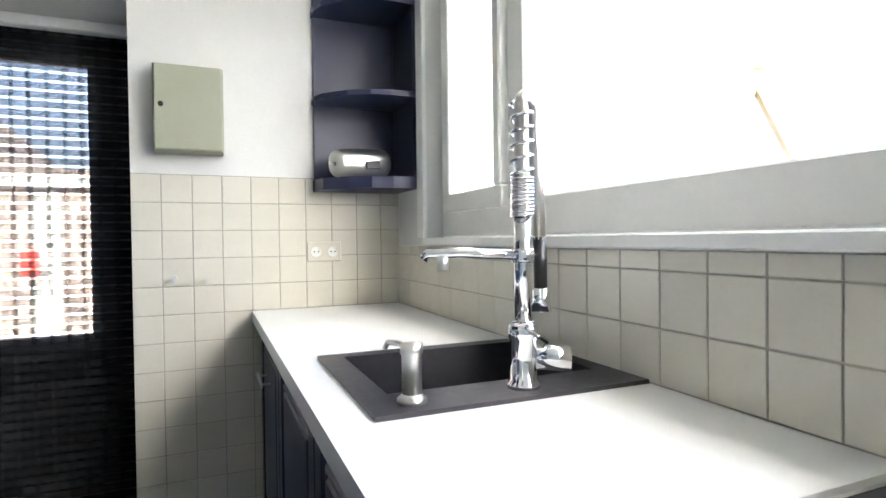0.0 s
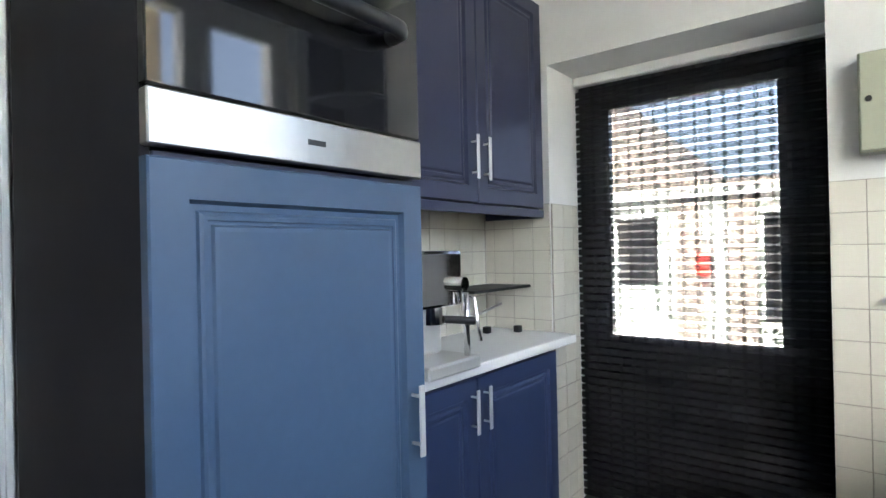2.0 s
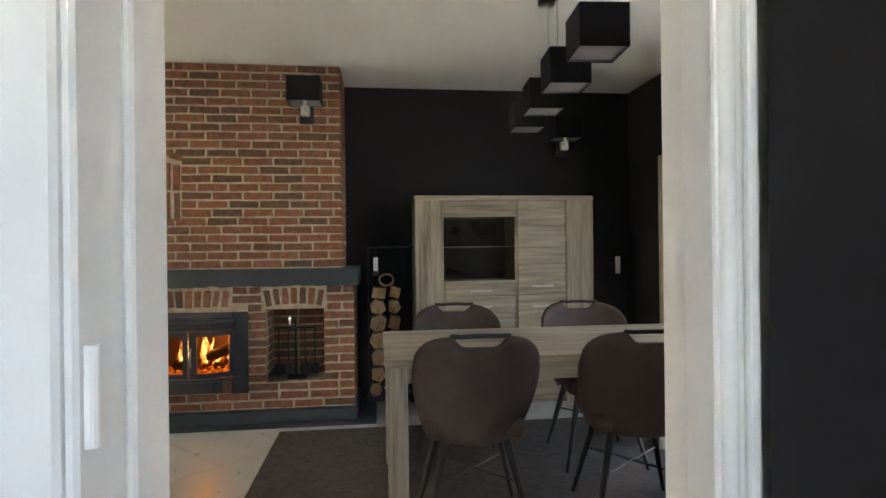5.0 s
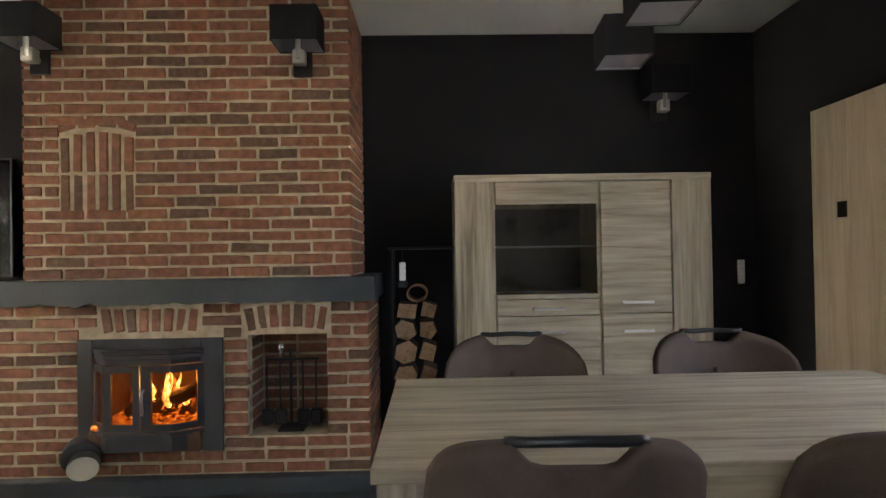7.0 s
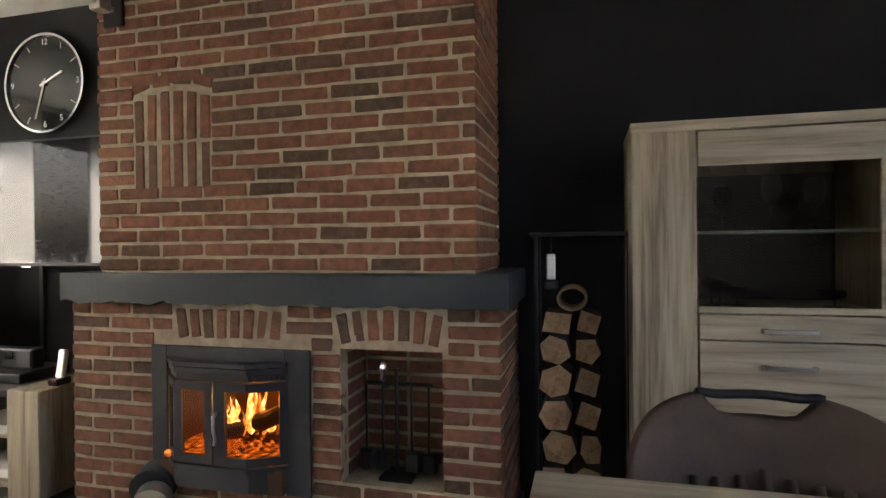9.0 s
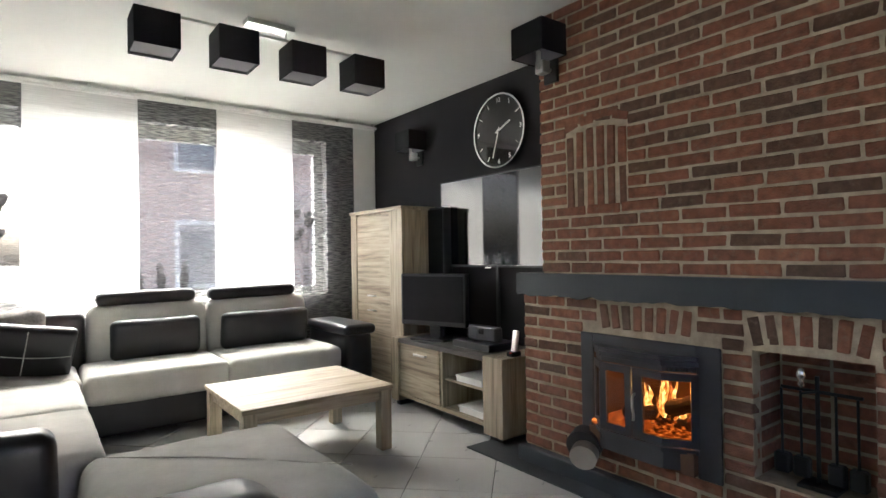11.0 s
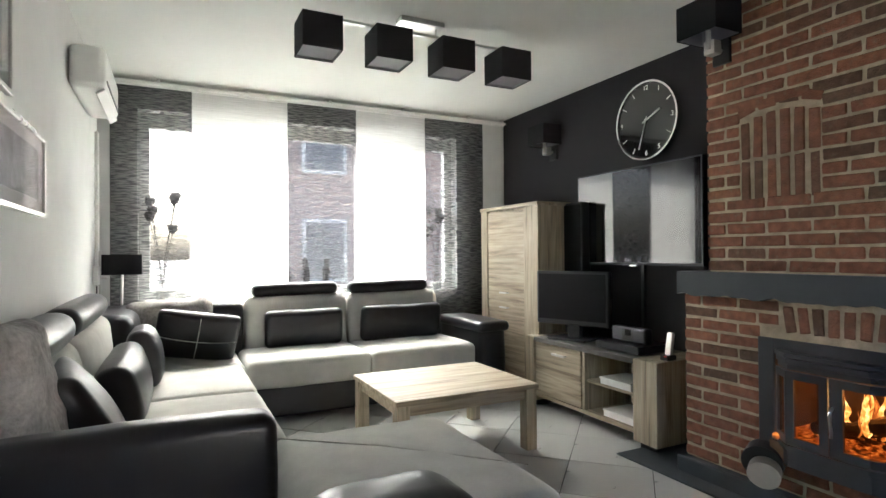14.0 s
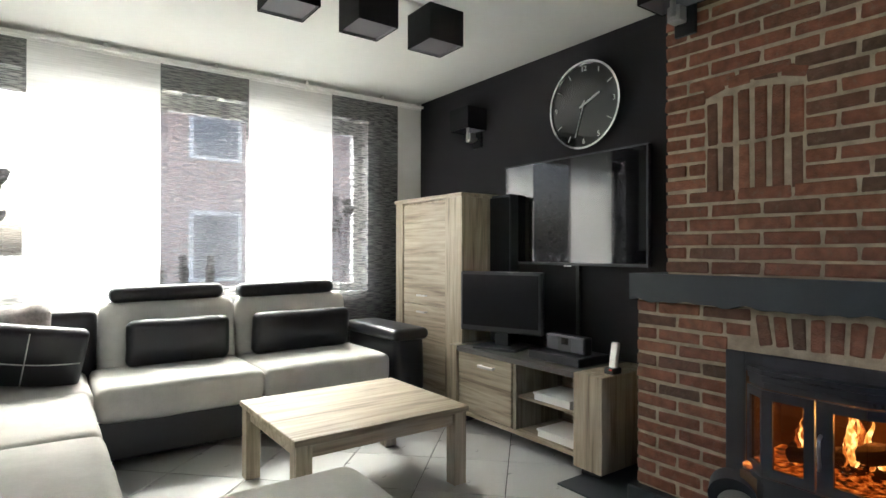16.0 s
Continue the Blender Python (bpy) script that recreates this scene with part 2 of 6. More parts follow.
OAK_Z = wood("grey_oak_upright_grain", OAK, "z")
OAK_Y = wood("grey_oak_cross_grain", OAK, "y")
OAK_X = wood("grey_oak_long_grain", OAK, "x")
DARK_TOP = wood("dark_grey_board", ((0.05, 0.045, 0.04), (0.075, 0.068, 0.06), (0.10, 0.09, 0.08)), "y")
LEATHER = mat("black_leather", (0.013, 0.013, 0.016), 0.33, var=0.2, scale=9, bump=0.06, bscale=320, spec=0.42, rvar=0.05)
FABRIC = mat("grey_sofa_fabric", (0.50, 0.495, 0.462), 0.95, var=0.12, scale=8, bump=0.4, bscale=600, spec=0.2)
SUEDE = mat("taupe_brown_suede", (0.074, 0.052, 0.041), 0.8, var=0.28, scale=9, bump=0.25, bscale=500, spec=0.3)
FUR = mat("beige_fur", (0.42, 0.40, 0.385), 1.0, var=0.85, scale=5, bump=1.0, bscale=180, spec=0.1)
FLOOR_TILE = mat("light_grey_floor_tile", (0.40, 0.40, 0.385), 0.3, var=0.08, scale=5, bump=0.04, bscale=60, random_tint=0.3)
FLOOR_GROUT = mat("dark_floor_joint", (0.07, 0.07, 0.068), 0.9)
RUG = mat("charcoal_pile_rug", (0.085, 0.078, 0.072), 1.0, var=0.35, scale=30, bump=1.0, bscale=300, spec=0.1)
SHADE = mat("black_cloth_shade", (0.010, 0.009, 0.011), 0.8, var=0.2, bump=0.2, bscale=700, spec=0.2)
SHADE_IN = mat("grey_shade_lining", (0.22, 0.21, 0.23), 0.7, var=0.06)
GLASS = glass_mat("clear_window_glass")
SMOKE = glass_mat("smoked_cabinet_glass", (0.9, 0.88, 0.85), 0.85)
DRINK = glass_mat("drinking_glass", (1, 1, 1), 0.85)
SHEER_WHITE = sheer_mat("white_sheer_panel", (0.80, 0.80, 0.78), 0.22, (20, 900))
SHEER_DARK = sheer_mat("dark_grey_sheer_panel", (0.18, 0.18, 0.182), 0.25, (60, 700), (0.020, 0.020, 0.021))
BARK = mat("log_bark", (0.10, 0.075, 0.055), 0.95, var=0.4, scale=20, bump=0.8, bscale=60)
LOG = wood("split_log_face", ((0.24, 0.13, 0.07), (0.42, 0.26, 0.14), (0.52, 0.36, 0.21)), "x", 0.8, 4, 30, 0.4)
TIMBER = wood("weathered_pale_timber", ((0.14, 0.11, 0.06), (0.19, 0.15, 0.09), (0.24, 0.20, 0.12)), "z")
LIGHT_DOOR = wood("pale_beech_door", ((0.38, 0.30, 0.20), (0.47, 0.38, 0.27), (0.55, 0.46, 0.34)), "z")
PAPER = mat("white_paper", (0.75, 0.75, 0.72), 0.8, var=0.05)
FLAME = glow("fire_flame", (1.0, 0.26, 0.04), 0.07, (1.0, 0.50, 0.14))
FLAME_HOT = glow("fire_flame_core", (1.0, 0.42, 0.10), 0.17, (1.0, 0.72, 0.34))
FLAME_RED = glow("fire_flame_edge", (0.9, 0.14, 0.02), 0.035, (1.0, 0.32, 0.06))
EMBER = glow("glowing_ember", (1.0, 0.18, 0.02), 0.06, (1.0, 0.40, 0.08), 38.0, 0.53)
# Brick brown is warmed and lightened to hold the fire's glow.
FIREBRICK = mat("sooty_firelit_brick", (0.11, 0.06, 0.035), 0.95, var=0.4, scale=10)
BLIND_CLOTH = sheer_mat("black_woven_blind", (0.045, 0.045, 0.048), 0.30, (300, 900))
BLIND_CORD = sheer_mat("black_blind_thread", (0.035, 0.035, 0.037), 0.62, (300, 900))
ASPHALT = mat("grey_paving", (0.20, 0.20, 0.195), 0.9, var=0.15, scale=2)
FAR_PANE = mat("curtained_far_window_pane", (0.20, 0.20, 0.20), 0.08, var=0.3, scale=3, spec=0.6)
FAR_BRICK = mat("far_brown_brick", (0.42, 0.325, 0.285), 0.9, var=0.3, scale=8)
ROOF = mat("brown_roof_tile", (0.22, 0.175, 0.155), 0.85, var=0.3, scale=6)
# Near-black colour gives flowers and figurines their silhouette against the window.
LEAF = mat("window_silhouette", (0.03, 0.025, 0.026), 0.8, var=0.3)
RED = mat("red_plastic", (0.6, 0.03, 0.02), 0.4)


# ---- building helpers ----
ORIGIN = {}
GROUP = [Matrix()]  # where the group of things that is being built stands


def part(name, bm, material, parent=None, label="", smooth=False):
    """One mesh object from a bmesh in world coordinates, under a thing or a part."""
    me = bpy.data.meshes.new(name)
    o = ORIGIN.get(parent.name, Vector()) if parent else Vector()
    bmesh.ops.recalc_face_normals(bm, faces=bm.faces)
    bmesh.ops.transform(bm, matrix=GROUP[0], verts=bm.verts)
    if smooth:
        for f in bm.faces:
            f.smooth = True
    if o.length:
        bmesh.ops.translate(bm, verts=bm.verts, vec=-o)
    bm.to_mesh(me)
    bm.free()
    me.materials.append(material)
    ob = new(name, me)
    if parent:
        ob.parent = parent
        ORIGIN[ob.name] = o
    if label:
        ob["label"] = label
    return ob


def thing(name, at, label, category, group="", kind=""):
    """An Empty at a thing's base, to which its parts are added in world coordinates."""
    e = new(name)
    e.location = GROUP[0] @ Vector(at)
    ORIGIN[e.name] = GROUP[0] @ Vector(at)
    return tagged(e, label, category, group, kind)


def boxes(*bs, bevel=0.0, seg=1):
    bm = bmesh.new()
    for x0, y0, z0, x1, y1, z1 in bs:
        m = Matrix.Translation(((x0 + x1) / 2, (y0 + y1) / 2, (z0 + z1) / 2)) @ Matrix.Diagonal((abs(x1 - x0), abs(y1 - y0), abs(z1 - z0), 1))
        bmesh.ops.create_cube(bm, size=1, matrix=m)
    if bevel:
        bmesh.ops.bevel(bm, geom=bm.edges[:], offset=bevel, segments=seg, profile=0.5, affect="EDGES", clamp_overlap=True)
    return bm


def rod(bm, a, b, r, r2=None, n=14):
    a, b = Vector(a), Vector(b)
    q = (b - a).to_track_quat("Z", "Y").to_matrix().to_4x4()
    bmesh.ops.create_cone(bm, cap_ends=True, segments=n, radius1=r, radius2=r if r2 is None else r2, depth=(b - a).length, matrix=Matrix.Translation((a + b) / 2) @ q)
    return bm


def rods(*rs, n=14):
    bm = bmesh.new()
    for r in rs:
        rod(bm, *r, n=n)
    return bm


def sweep(pts, r, n=10):
    """A round bar along points."""
    bm = bmesh.new()
    pts = [Vector(p) for p in pts]
    rings = []
    for i, p in enumerate(pts):
        d = (pts[min(i + 1, len(pts) - 1)] - pts[max(i - 1, 0)]).normalized()
        u = d.cross(Vector((0.3, 0.2, 1))).normalized()
        v = d.cross(u)
        rad = r(i / (len(pts) - 1)) if callable(r) else r
        rings.append([bm.verts.new(p + rad * (u * math.cos(6.2832 * k / n) + v * math.sin(6.2832 * k / n))) for k in range(n)])
    for a, b in zip(rings, rings[1:]):
        for k in range(n):
            bm.faces.new((a[k], a[(k + 1) % n], b[(k + 1) % n], b[k]))
    bm.faces.new(rings[0][::-1])
    bm.faces.new(rings[-1])
    return bm


def lathe(profile, at, n=24):
    bm = bmesh.new()
    rings = [[bm.verts.new((at[0] + r * math.cos(6.2832 * k / n), at[1] + r * math.sin(6.2832 * k / n), at[2] + z)) for k in range(n)] for r, z in profile]
    for a, b in zip(rings, rings[1:]):
        for k in range(n):
            bm.faces.new((a[k], a[(k + 1) % n], b[(k + 1) % n], b[k]))
    bm.faces.new(rings[0][::-1])
    bm.faces.new(rings[-1])
    return bm


def soft_box(lo, hi, r, puff=(0, 0, 0), m=None, wrinkle=0.0, n=6):
    """A padded block with round edges that swells a little on each axis."""
    bm = bmesh.new()
    lo, hi = Vector(lo), Vector(hi)
    half, mid = (hi - lo) / 2, (hi + lo) / 2
    r = min(r, *[0.95 * h for h in half])

    def marks(h):
        k = [-h, -h + 0.15 * r, -h + 0.4 * r, -h + 0.7 * r]
        return k + [-(h - r) + 2 * (h - r) * i / n for i in range(n + 1)] + [-a for a in reversed(k)]

    ax = [marks(h) for h in half]

    def place(p):
        core = Vector([max(-(half[i] - r), min(half[i] - r, p[i])) for i in range(3)])
        d = p - core
        if d.length > 1e-9:
            k = max(abs(c) for c in d)
            d = d.normalized() * (r if k > 0.999 * r else d.length)
        q = core + d
        for i in range(3):
            j, k = (i + 1) % 3, (i + 2) % 3
            f = (1 - min(1, abs(q[j] / half[j])) ** 2) * (1 - min(1, abs(q[k] / half[k])) ** 2)
            q[i] += puff[i] * f * (1 if p[i] > 0 else -1) * min(1, abs(p[i]) / half[i])
        q = q + mid
        if wrinkle:
            q += wrinkle * noise.noise_vector(q * 7)
        return q

    made = {}

    def vert(p):
        key = tuple(round(c, 5) for c in p)
        if key not in made:
            made[key] = bm.verts.new(place(Vector(p)))
        return made[key]

    for i in range(3):
        j, k = (i + 1) % 3, (i + 2) % 3
        for side in (-1, 1):
            for a0, a1 in zip(ax[j], ax[j][1:]):
                for b0, b1 in zip(ax[k], ax[k][1:]):
                    quad = []
                    for a, b in ((a0, b0), (a1, b0), (a1, b1), (a0, b1)):
                        p = [0, 0, 0]
                        p[i], p[j], p[k] = side * half[i], a, b
                        quad.append(vert(p))
                    if len(set(quad)) == 4:
                        bm.faces.new(quad)
    if m is not None:
        bmesh.ops.transform(bm, matrix=m, verts=bm.verts)
    return bm


def turned(bm, at, rx=0, ry=0, rz=0):
    """Turns a bmesh about a point."""
    c = Matrix.Translation(at)
    bmesh.ops.transform(bm, matrix=c @ pose(0, 0, 0, rx, ry, rz) @ c.inverted(), verts=bm.verts)
    return bm


def joined(*bms):
    """Several bmeshes as one."""
    out = bms[0]
    for b in bms[1:]:
        me = bpy.data.meshes.new("joined")
        b.to_mesh(me)
        b.free()
        out.from_mesh(me)
        bpy.data.meshes.remove(me)
    return out


def structure(name, bm, material, label, category):
    return tagged(part(name, bm, material), label, category, kind="structure")


def pieces(name, parent, spots, size, material, bevel=0.002):
    """Many alike flat pieces on one shared mesh: spots are centres; size (x, y, z)."""
    bm = boxes((-size[0] / 2, -size[1] / 2, -size[2] / 2, size[0] / 2, size[1] / 2, size[2] / 2), bevel=bevel)
    me = bpy.data.meshes.new(name)
    bm.to_mesh(me)
    bm.free()
    me.materials.append(material)
    for s in spots:
        ob = new(name, me)
        ob.parent = parent
        ob.location = GROUP[0] @ Vector(s) - ORIGIN.get(parent.name, Vector())


# ---- the rooms ----
END_Y, WIN_X, BACK_X, BACK_T, LIV_X = 2.48, 0.85, -1.50, -1.555, -1.72
FIRE_X, SIDE_X, FRONT_Y, DINE_Y, TOP = -5.535, -1.93, -4.70, 2.33, 2.585
structure("ceiling", boxes((-5.8, -5.05, TOP, 1.3, 3.15, TOP + 0.2)), CEILING, "off-white painted plaster ceiling, slightly uneven", "ceiling")
structure("floor_kitchen", boxes((LIV_X, -1.5, -0.2, 1.3, 3.1, -0.006)), FLOOR_GROUT, "dark grey kitchen floor", "floor")
floor = structure("floor", boxes((-5.8, -5.05, -0.2, LIV_X, 2.5, -0.006)), FLOOR_GROUT, "light grey floor tiles laid diagonally with dark joints", "floor")
DOOR_L, DOOR_R, DOOR_Z = -1.205, -0.172, 2.05
structure("wall_kitchen_end", boxes((LIV_X + 0.001, END_Y, 0, DOOR_L, 2.87, TOP), (DOOR_R, END_Y, 0, 1.17, 2.87, TOP), (DOOR_L, END_Y, DOOR_Z, DOOR_R, 2.87, TOP)), WHITE_WALL, "white plastered kitchen wall around the garden door", "wall")
structure("wall_kitchen_window", boxes((WIN_X, -1.4, 0, 1.17, END_Y, 1.15), (WIN_X, -1.4, 2.50, 1.17, END_Y, TOP), (WIN_X, 2.13, 1.15, 1.17, END_Y, 2.50), (WIN_X, -1.4, 1.15, 1.17, -1.1, 2.50)), WHITE_WALL, "white plastered kitchen wall with a wide window", "wall")
structure("wall_kitchen_back", boxes((LIV_X, -1.5, 0, 1.17, -1.4, TOP)), WHITE_WALL, "plain white kitchen wall", "wall")
GAP_0, GAP_1 = -0.190, 0.531
structure("wall_between", boxes((LIV_X, -1.4, 0, BACK_X, GAP_0 - 0.035, TOP), (LIV_X, 0.607, 0, BACK_T, END_Y, TOP), (LIV_X, GAP_0 - 0.035, 2.06, BACK_X, 0.607, TOP)), WHITE_WALL, "white wall between kitchen and living room with a doorway", "wall")
structure("wall_fireplace", boxes((FIRE_X - 0.25, -5.0, 0, FIRE_X, 2.5, TOP)), DARK_WALL, "matt anthracite painted wall behind the fireplace", "wall")
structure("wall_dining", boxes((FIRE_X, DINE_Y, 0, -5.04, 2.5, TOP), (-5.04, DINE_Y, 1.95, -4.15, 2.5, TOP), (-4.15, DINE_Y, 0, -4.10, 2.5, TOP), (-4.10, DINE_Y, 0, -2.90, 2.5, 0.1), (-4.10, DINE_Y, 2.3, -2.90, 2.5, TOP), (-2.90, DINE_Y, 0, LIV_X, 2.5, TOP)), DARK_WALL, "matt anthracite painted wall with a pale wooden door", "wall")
structure("wall_side", boxes((SIDE_X, -5.0, 0, SIDE_X + 0.25, -0.60, TOP), (SIDE_X + 0.25, -0.70, 0, LIV_X + 0.2, -0.60, TOP)), WHITE_WALL, "white painted living room wall with pictures", "wall")
WX0, WX1 = -5.0, -2.2
structure("wall_street", boxes((FIRE_X, -5.0, 0, SIDE_X, FRONT_Y - 0.02, 0.86), (FIRE_X, -5.0, 2.36, SIDE_X, FRONT_Y - 0.02, TOP), (WX1, -5.0, 0.86, SIDE_X, FRONT_Y - 0.02, 2.36), (FIRE_X, -5.0, 0.86, WX0, FRONT_Y - 0.02, 2.36)), WHITE_WALL, "white wall around the wide street window", "wall")

# ---- windows, doors, trim ----
GROUP[0] = Matrix.Translation((WIN_X - 0.867, 0, 0))
w = thing("window_1", (1.0, 0.9, 1.15), "white painted wooden kitchen window with clear panes", "window", kind="structure")
part("window_frame", boxes((0.93, -1.1, 1.18, 1.03, 2.13, 1.29), (0.93, -1.1, 2.40, 1.03, 2.13, 2.50), (0.93, 2.03, 1.29, 1.03, 2.13, 2.40), (0.93, 1.53, 1.29, 1.03, 1.63, 2.40), (0.93, -1.1, 1.29, 1.03, -1.0, 2.40), bevel=0.006), WHITE_PAINT, w)
part("sash", boxes((0.90, 1.62, 1.27, 0.945, 2.06, 1.335), (0.90, 1.62, 2.35, 0.945, 2.06, 2.42), (0.90, 1.995, 1.335, 0.945, 2.06, 2.35), (0.90, 1.62, 1.335, 0.945, 1.665, 2.35), bevel=0.006), WHITE_PAINT, w)
for y0, y1 in ((1.63, 2.03), (-1.0, 1.53)):
    g = part("pane", boxes((0.975, y0, 1.29, 0.981, y1, 2.40)), GLASS, w)
    g.visible_shadow = False
part("window_sill", boxes((0.845, -1.1, 1.150, 0.935, 2.13, 1.180), bevel=0.004), WHITE_PAINT, w)
part("architrave", boxes((0.852, 2.13, 1.18, 0.872, 2.20, 2.55), bevel=0.004), WHITE_PAINT, w)

GROUP[0] = Matrix()
w = thing("window_2", (-3.6, -4.85, 0.86), "wide white living room window with three panes", "window", kind="structure")
fr = [(WX0, -4.92, 0.86, WX1, -4.84, 0.93), (WX0, -4.92, 2.24, WX1, -4.84, 2.36)]
fr += [(x - 0.04, -4.92, 0.93, x + 0.04, -4.84, 2.24) for x in (WX0 + 0.04, -4.55, -2.63, WX1 - 0.04)]
part("window_frame", boxes(*fr, bevel=0.005), WHITE_PAINT, w)
for x0, x1 in ((WX0 + 0.08, -4.59), (-4.51, -2.67), (-2.59, WX1 - 0.08)):
    g = part("pane", boxes((x0, -4.885, 0.93, x1, -4.879, 2.24)), GLASS, w)
    g.visible_shadow = False
part("window_sill", boxes((WX0, -4.84, 0.83, WX1, -4.70, 0.862), bevel=0.004), WHITE_PAINT, w)

GX0, GX1, GZ0, GZ1, DY = -1.050, -0.355, 0.800, 1.885, 2.80
d = thing("door_1", (-0.68, DY + 0.02, 0), "dark garden door with a large glass pane", "door", kind="structure")
part("door_leaf", boxes((DOOR_L + 0.003, DY, 0.0, DOOR_R - 0.003, DY + 0.045, GZ0), (DOOR_L + 0.003, DY, GZ1, DOOR_R - 0.003, DY + 0.045, 2.045), (DOOR_L + 0.003, DY, GZ0, GX0, DY + 0.045, GZ1), (GX1, DY, GZ0, DOOR_R - 0.003, DY + 0.045, GZ1), bevel=0.004), BLACK_PLASTIC, d)
part("glazing_bead", boxes((GX0 - 0.008, DY - 0.010, GZ0 - 0.015, GX1 + 0.008, DY + 0.002, GZ0 + 0.005), bevel=0.003), WHITE_PAINT, d)
g = part("pane", boxes((GX0, DY + 0.02, GZ0, GX1, DY + 0.026, GZ1)), GLASS, d)
g.visible_shadow = False
part("door_handle", joined(sweep([(-1.12, DY, 1.05), (-1.12, DY - 0.02, 1.05), (-1.06, DY - 0.022, 1.05)], 0.008), boxes((-1.14, DY - 0.008, 0.95, -1.10, DY, 1.15))), BLACK_METAL, d)

b = thing("woven_blind", (-0.68, 2.77, 0.02), "black slatted blind hanging over the garden door", "blind")
part("head_rail", boxes((DOOR_L + 0.004, 2.735, 2.005, DOOR_R - 0.004, 2.785, 2.05), bevel=0.006), WHITE_PAINT, b)
pieces("slat", b, [((DOOR_L + DOOR_R) / 2, 2.765, 0.035 + 0.0365 * i) for i in range(54)], (DOOR_R - DOOR_L - 0.008, 0.003, 0.0285), BLIND_CLOTH, 0.0)
pieces("cord", b, [(DOOR_L + 0.03 + 0.0575 * i, 2.7675, 1.01) for i in range(18)], (0.016, 0.0012, 1.98), BLIND_CORD, 0.0)

c = thing("doorway_casing", (-1.6, 0.2, 0), "white glossy wooden door casing of the kitchen doorway", "door frame", kind="structure")
part("jamb", boxes((LIV_X - 0.03, GAP_0 - 0.035, 0, BACK_X + 0.006, GAP_0, 2.03), bevel=0.005), WHITE_PAINT, c)
part("jamb", boxes((BACK_X - 0.085, GAP_1, 0, BACK_X - 0.012, 0.581, 2.03), (LIV_X - 0.012, 0.580, 0, BACK_X - 0.086, 0.605, 2.03), bevel=0.006, seg=2), WHITE_PAINT, c)
part("bead", rods(((BACK_X - 0.012, GAP_1 + 0.016, 0), (BACK_X - 0.012, GAP_1 + 0.016, 2.03), 0.011), n=16), WHITE_PAINT, c, smooth=True)
part("bead", boxes((BACK_X - 0.012, GAP_1 + 0.034, 0, BACK_X + 0.002, 0.581, 2.03), bevel=0.005, seg=2), WHITE_PAINT, c)
part("head_jamb", boxes((LIV_X - 0.012, GAP_0 - 0.035, 2.03, BACK_X + 0.006, 0.605, 2.06), bevel=0.005), WHITE_PAINT, c)
part("stop_strip", boxes((-1.66, GAP_0, 0, -1.60, GAP_0 + 0.014, 2.03), bevel=0.004), WHITE_PAINT, c)
part("architrave", boxes((BACK_X, GAP_0 - 0.085, 0, BACK_X + 0.02, GAP_0 - 0.012, 2.1), bevel=0.006), WHITE_PAINT, c)
part("architrave", boxes((LIV_X - 0.02, GAP_0 - 0.1, 0, LIV_X, GAP_0 - 0.037, 2.1), (LIV_X - 0.02, 0.609, 0, LIV_X, 0.675, 2.1), (LIV_X - 0.02, GAP_0 - 0.1, 2.102, LIV_X, 0.675, 2.16), bevel=0.006), WHITE_PAINT, c)
for z in (0.5, 1.08, 1.8):
    part("hinge", rods(((-1.515, GAP_0 + 0.004, z - 0.055), (-1.515, GAP_0 + 0.004, z + 0.055), 0.009)), WHITE_PAINT, c)

GROUP[0] = Matrix.Translation((0.148, DINE_Y - 2.95, -0.045))
d = thing("door_2", (-4.75, 2.97, 0), "pale wooden inner door in the dark wall", "door", kind="structure")
part("door_leaf", boxes((-5.185, 2.955, 0.05, -4.305, 2.995, 1.995), bevel=0.003), LIGHT_DOOR, d)
part("hook_plate", boxes((-4.99, 2.945, 1.41, -4.93, 2.955, 1.49), bevel=0.003), BLACK_METAL, d)
part("door_handle", joined(sweep([(-4.42, 2.955, 1.05), (-4.42, 2.90, 1.05), (-4.54, 2.895, 1.05)], 0.009), boxes((-4.44, 2.945, 0.95, -4.40, 2.955, 1.15))), STEEL, d)
GROUP[0] = Matrix()
sp = thing("light_switch", (FIRE_X, 2.17, 1.02), "tall white switch plate on the dark wall", "switch")
part("plate", boxes((FIRE_X, 2.195, 1.000, FIRE_X + 0.012, 2.240, 1.150), bevel=0.004), WHITE_PAINT, sp)
part("rocker", boxes((FIRE_X + 0.012, 2.202, 1.085, FIRE_X + 0.018, 2.233, 1.14), bevel=0.002), PAPER, sp)

GROUP[0] = Matrix.Translation((SIDE_X + 2.03, -0.70, 0))
d = thing("door_3", (-2.04, -3.9, 0), "white inner door beside the street window", "door", kind="structure")
part("door_frame", boxes((-2.052, -3.965, 0, -2.03, -3.88, 2.13), bevel=0.004), WHITE_PAINT, d)
part("door_handle", joined(sweep([(-2.05, -3.915, 1.05), (-2.10, -3.915, 1.05), (-2.105, -3.82, 1.05)], 0.009), boxes((-2.065, -3.935, 0.93, -2.05, -3.895, 1.25))), STEEL, d)

GROUP[0] = Matrix()

# ---- kitchen ----
LABEL_BLUE = "matt blue kitchen cabinet with moulded panel doors"


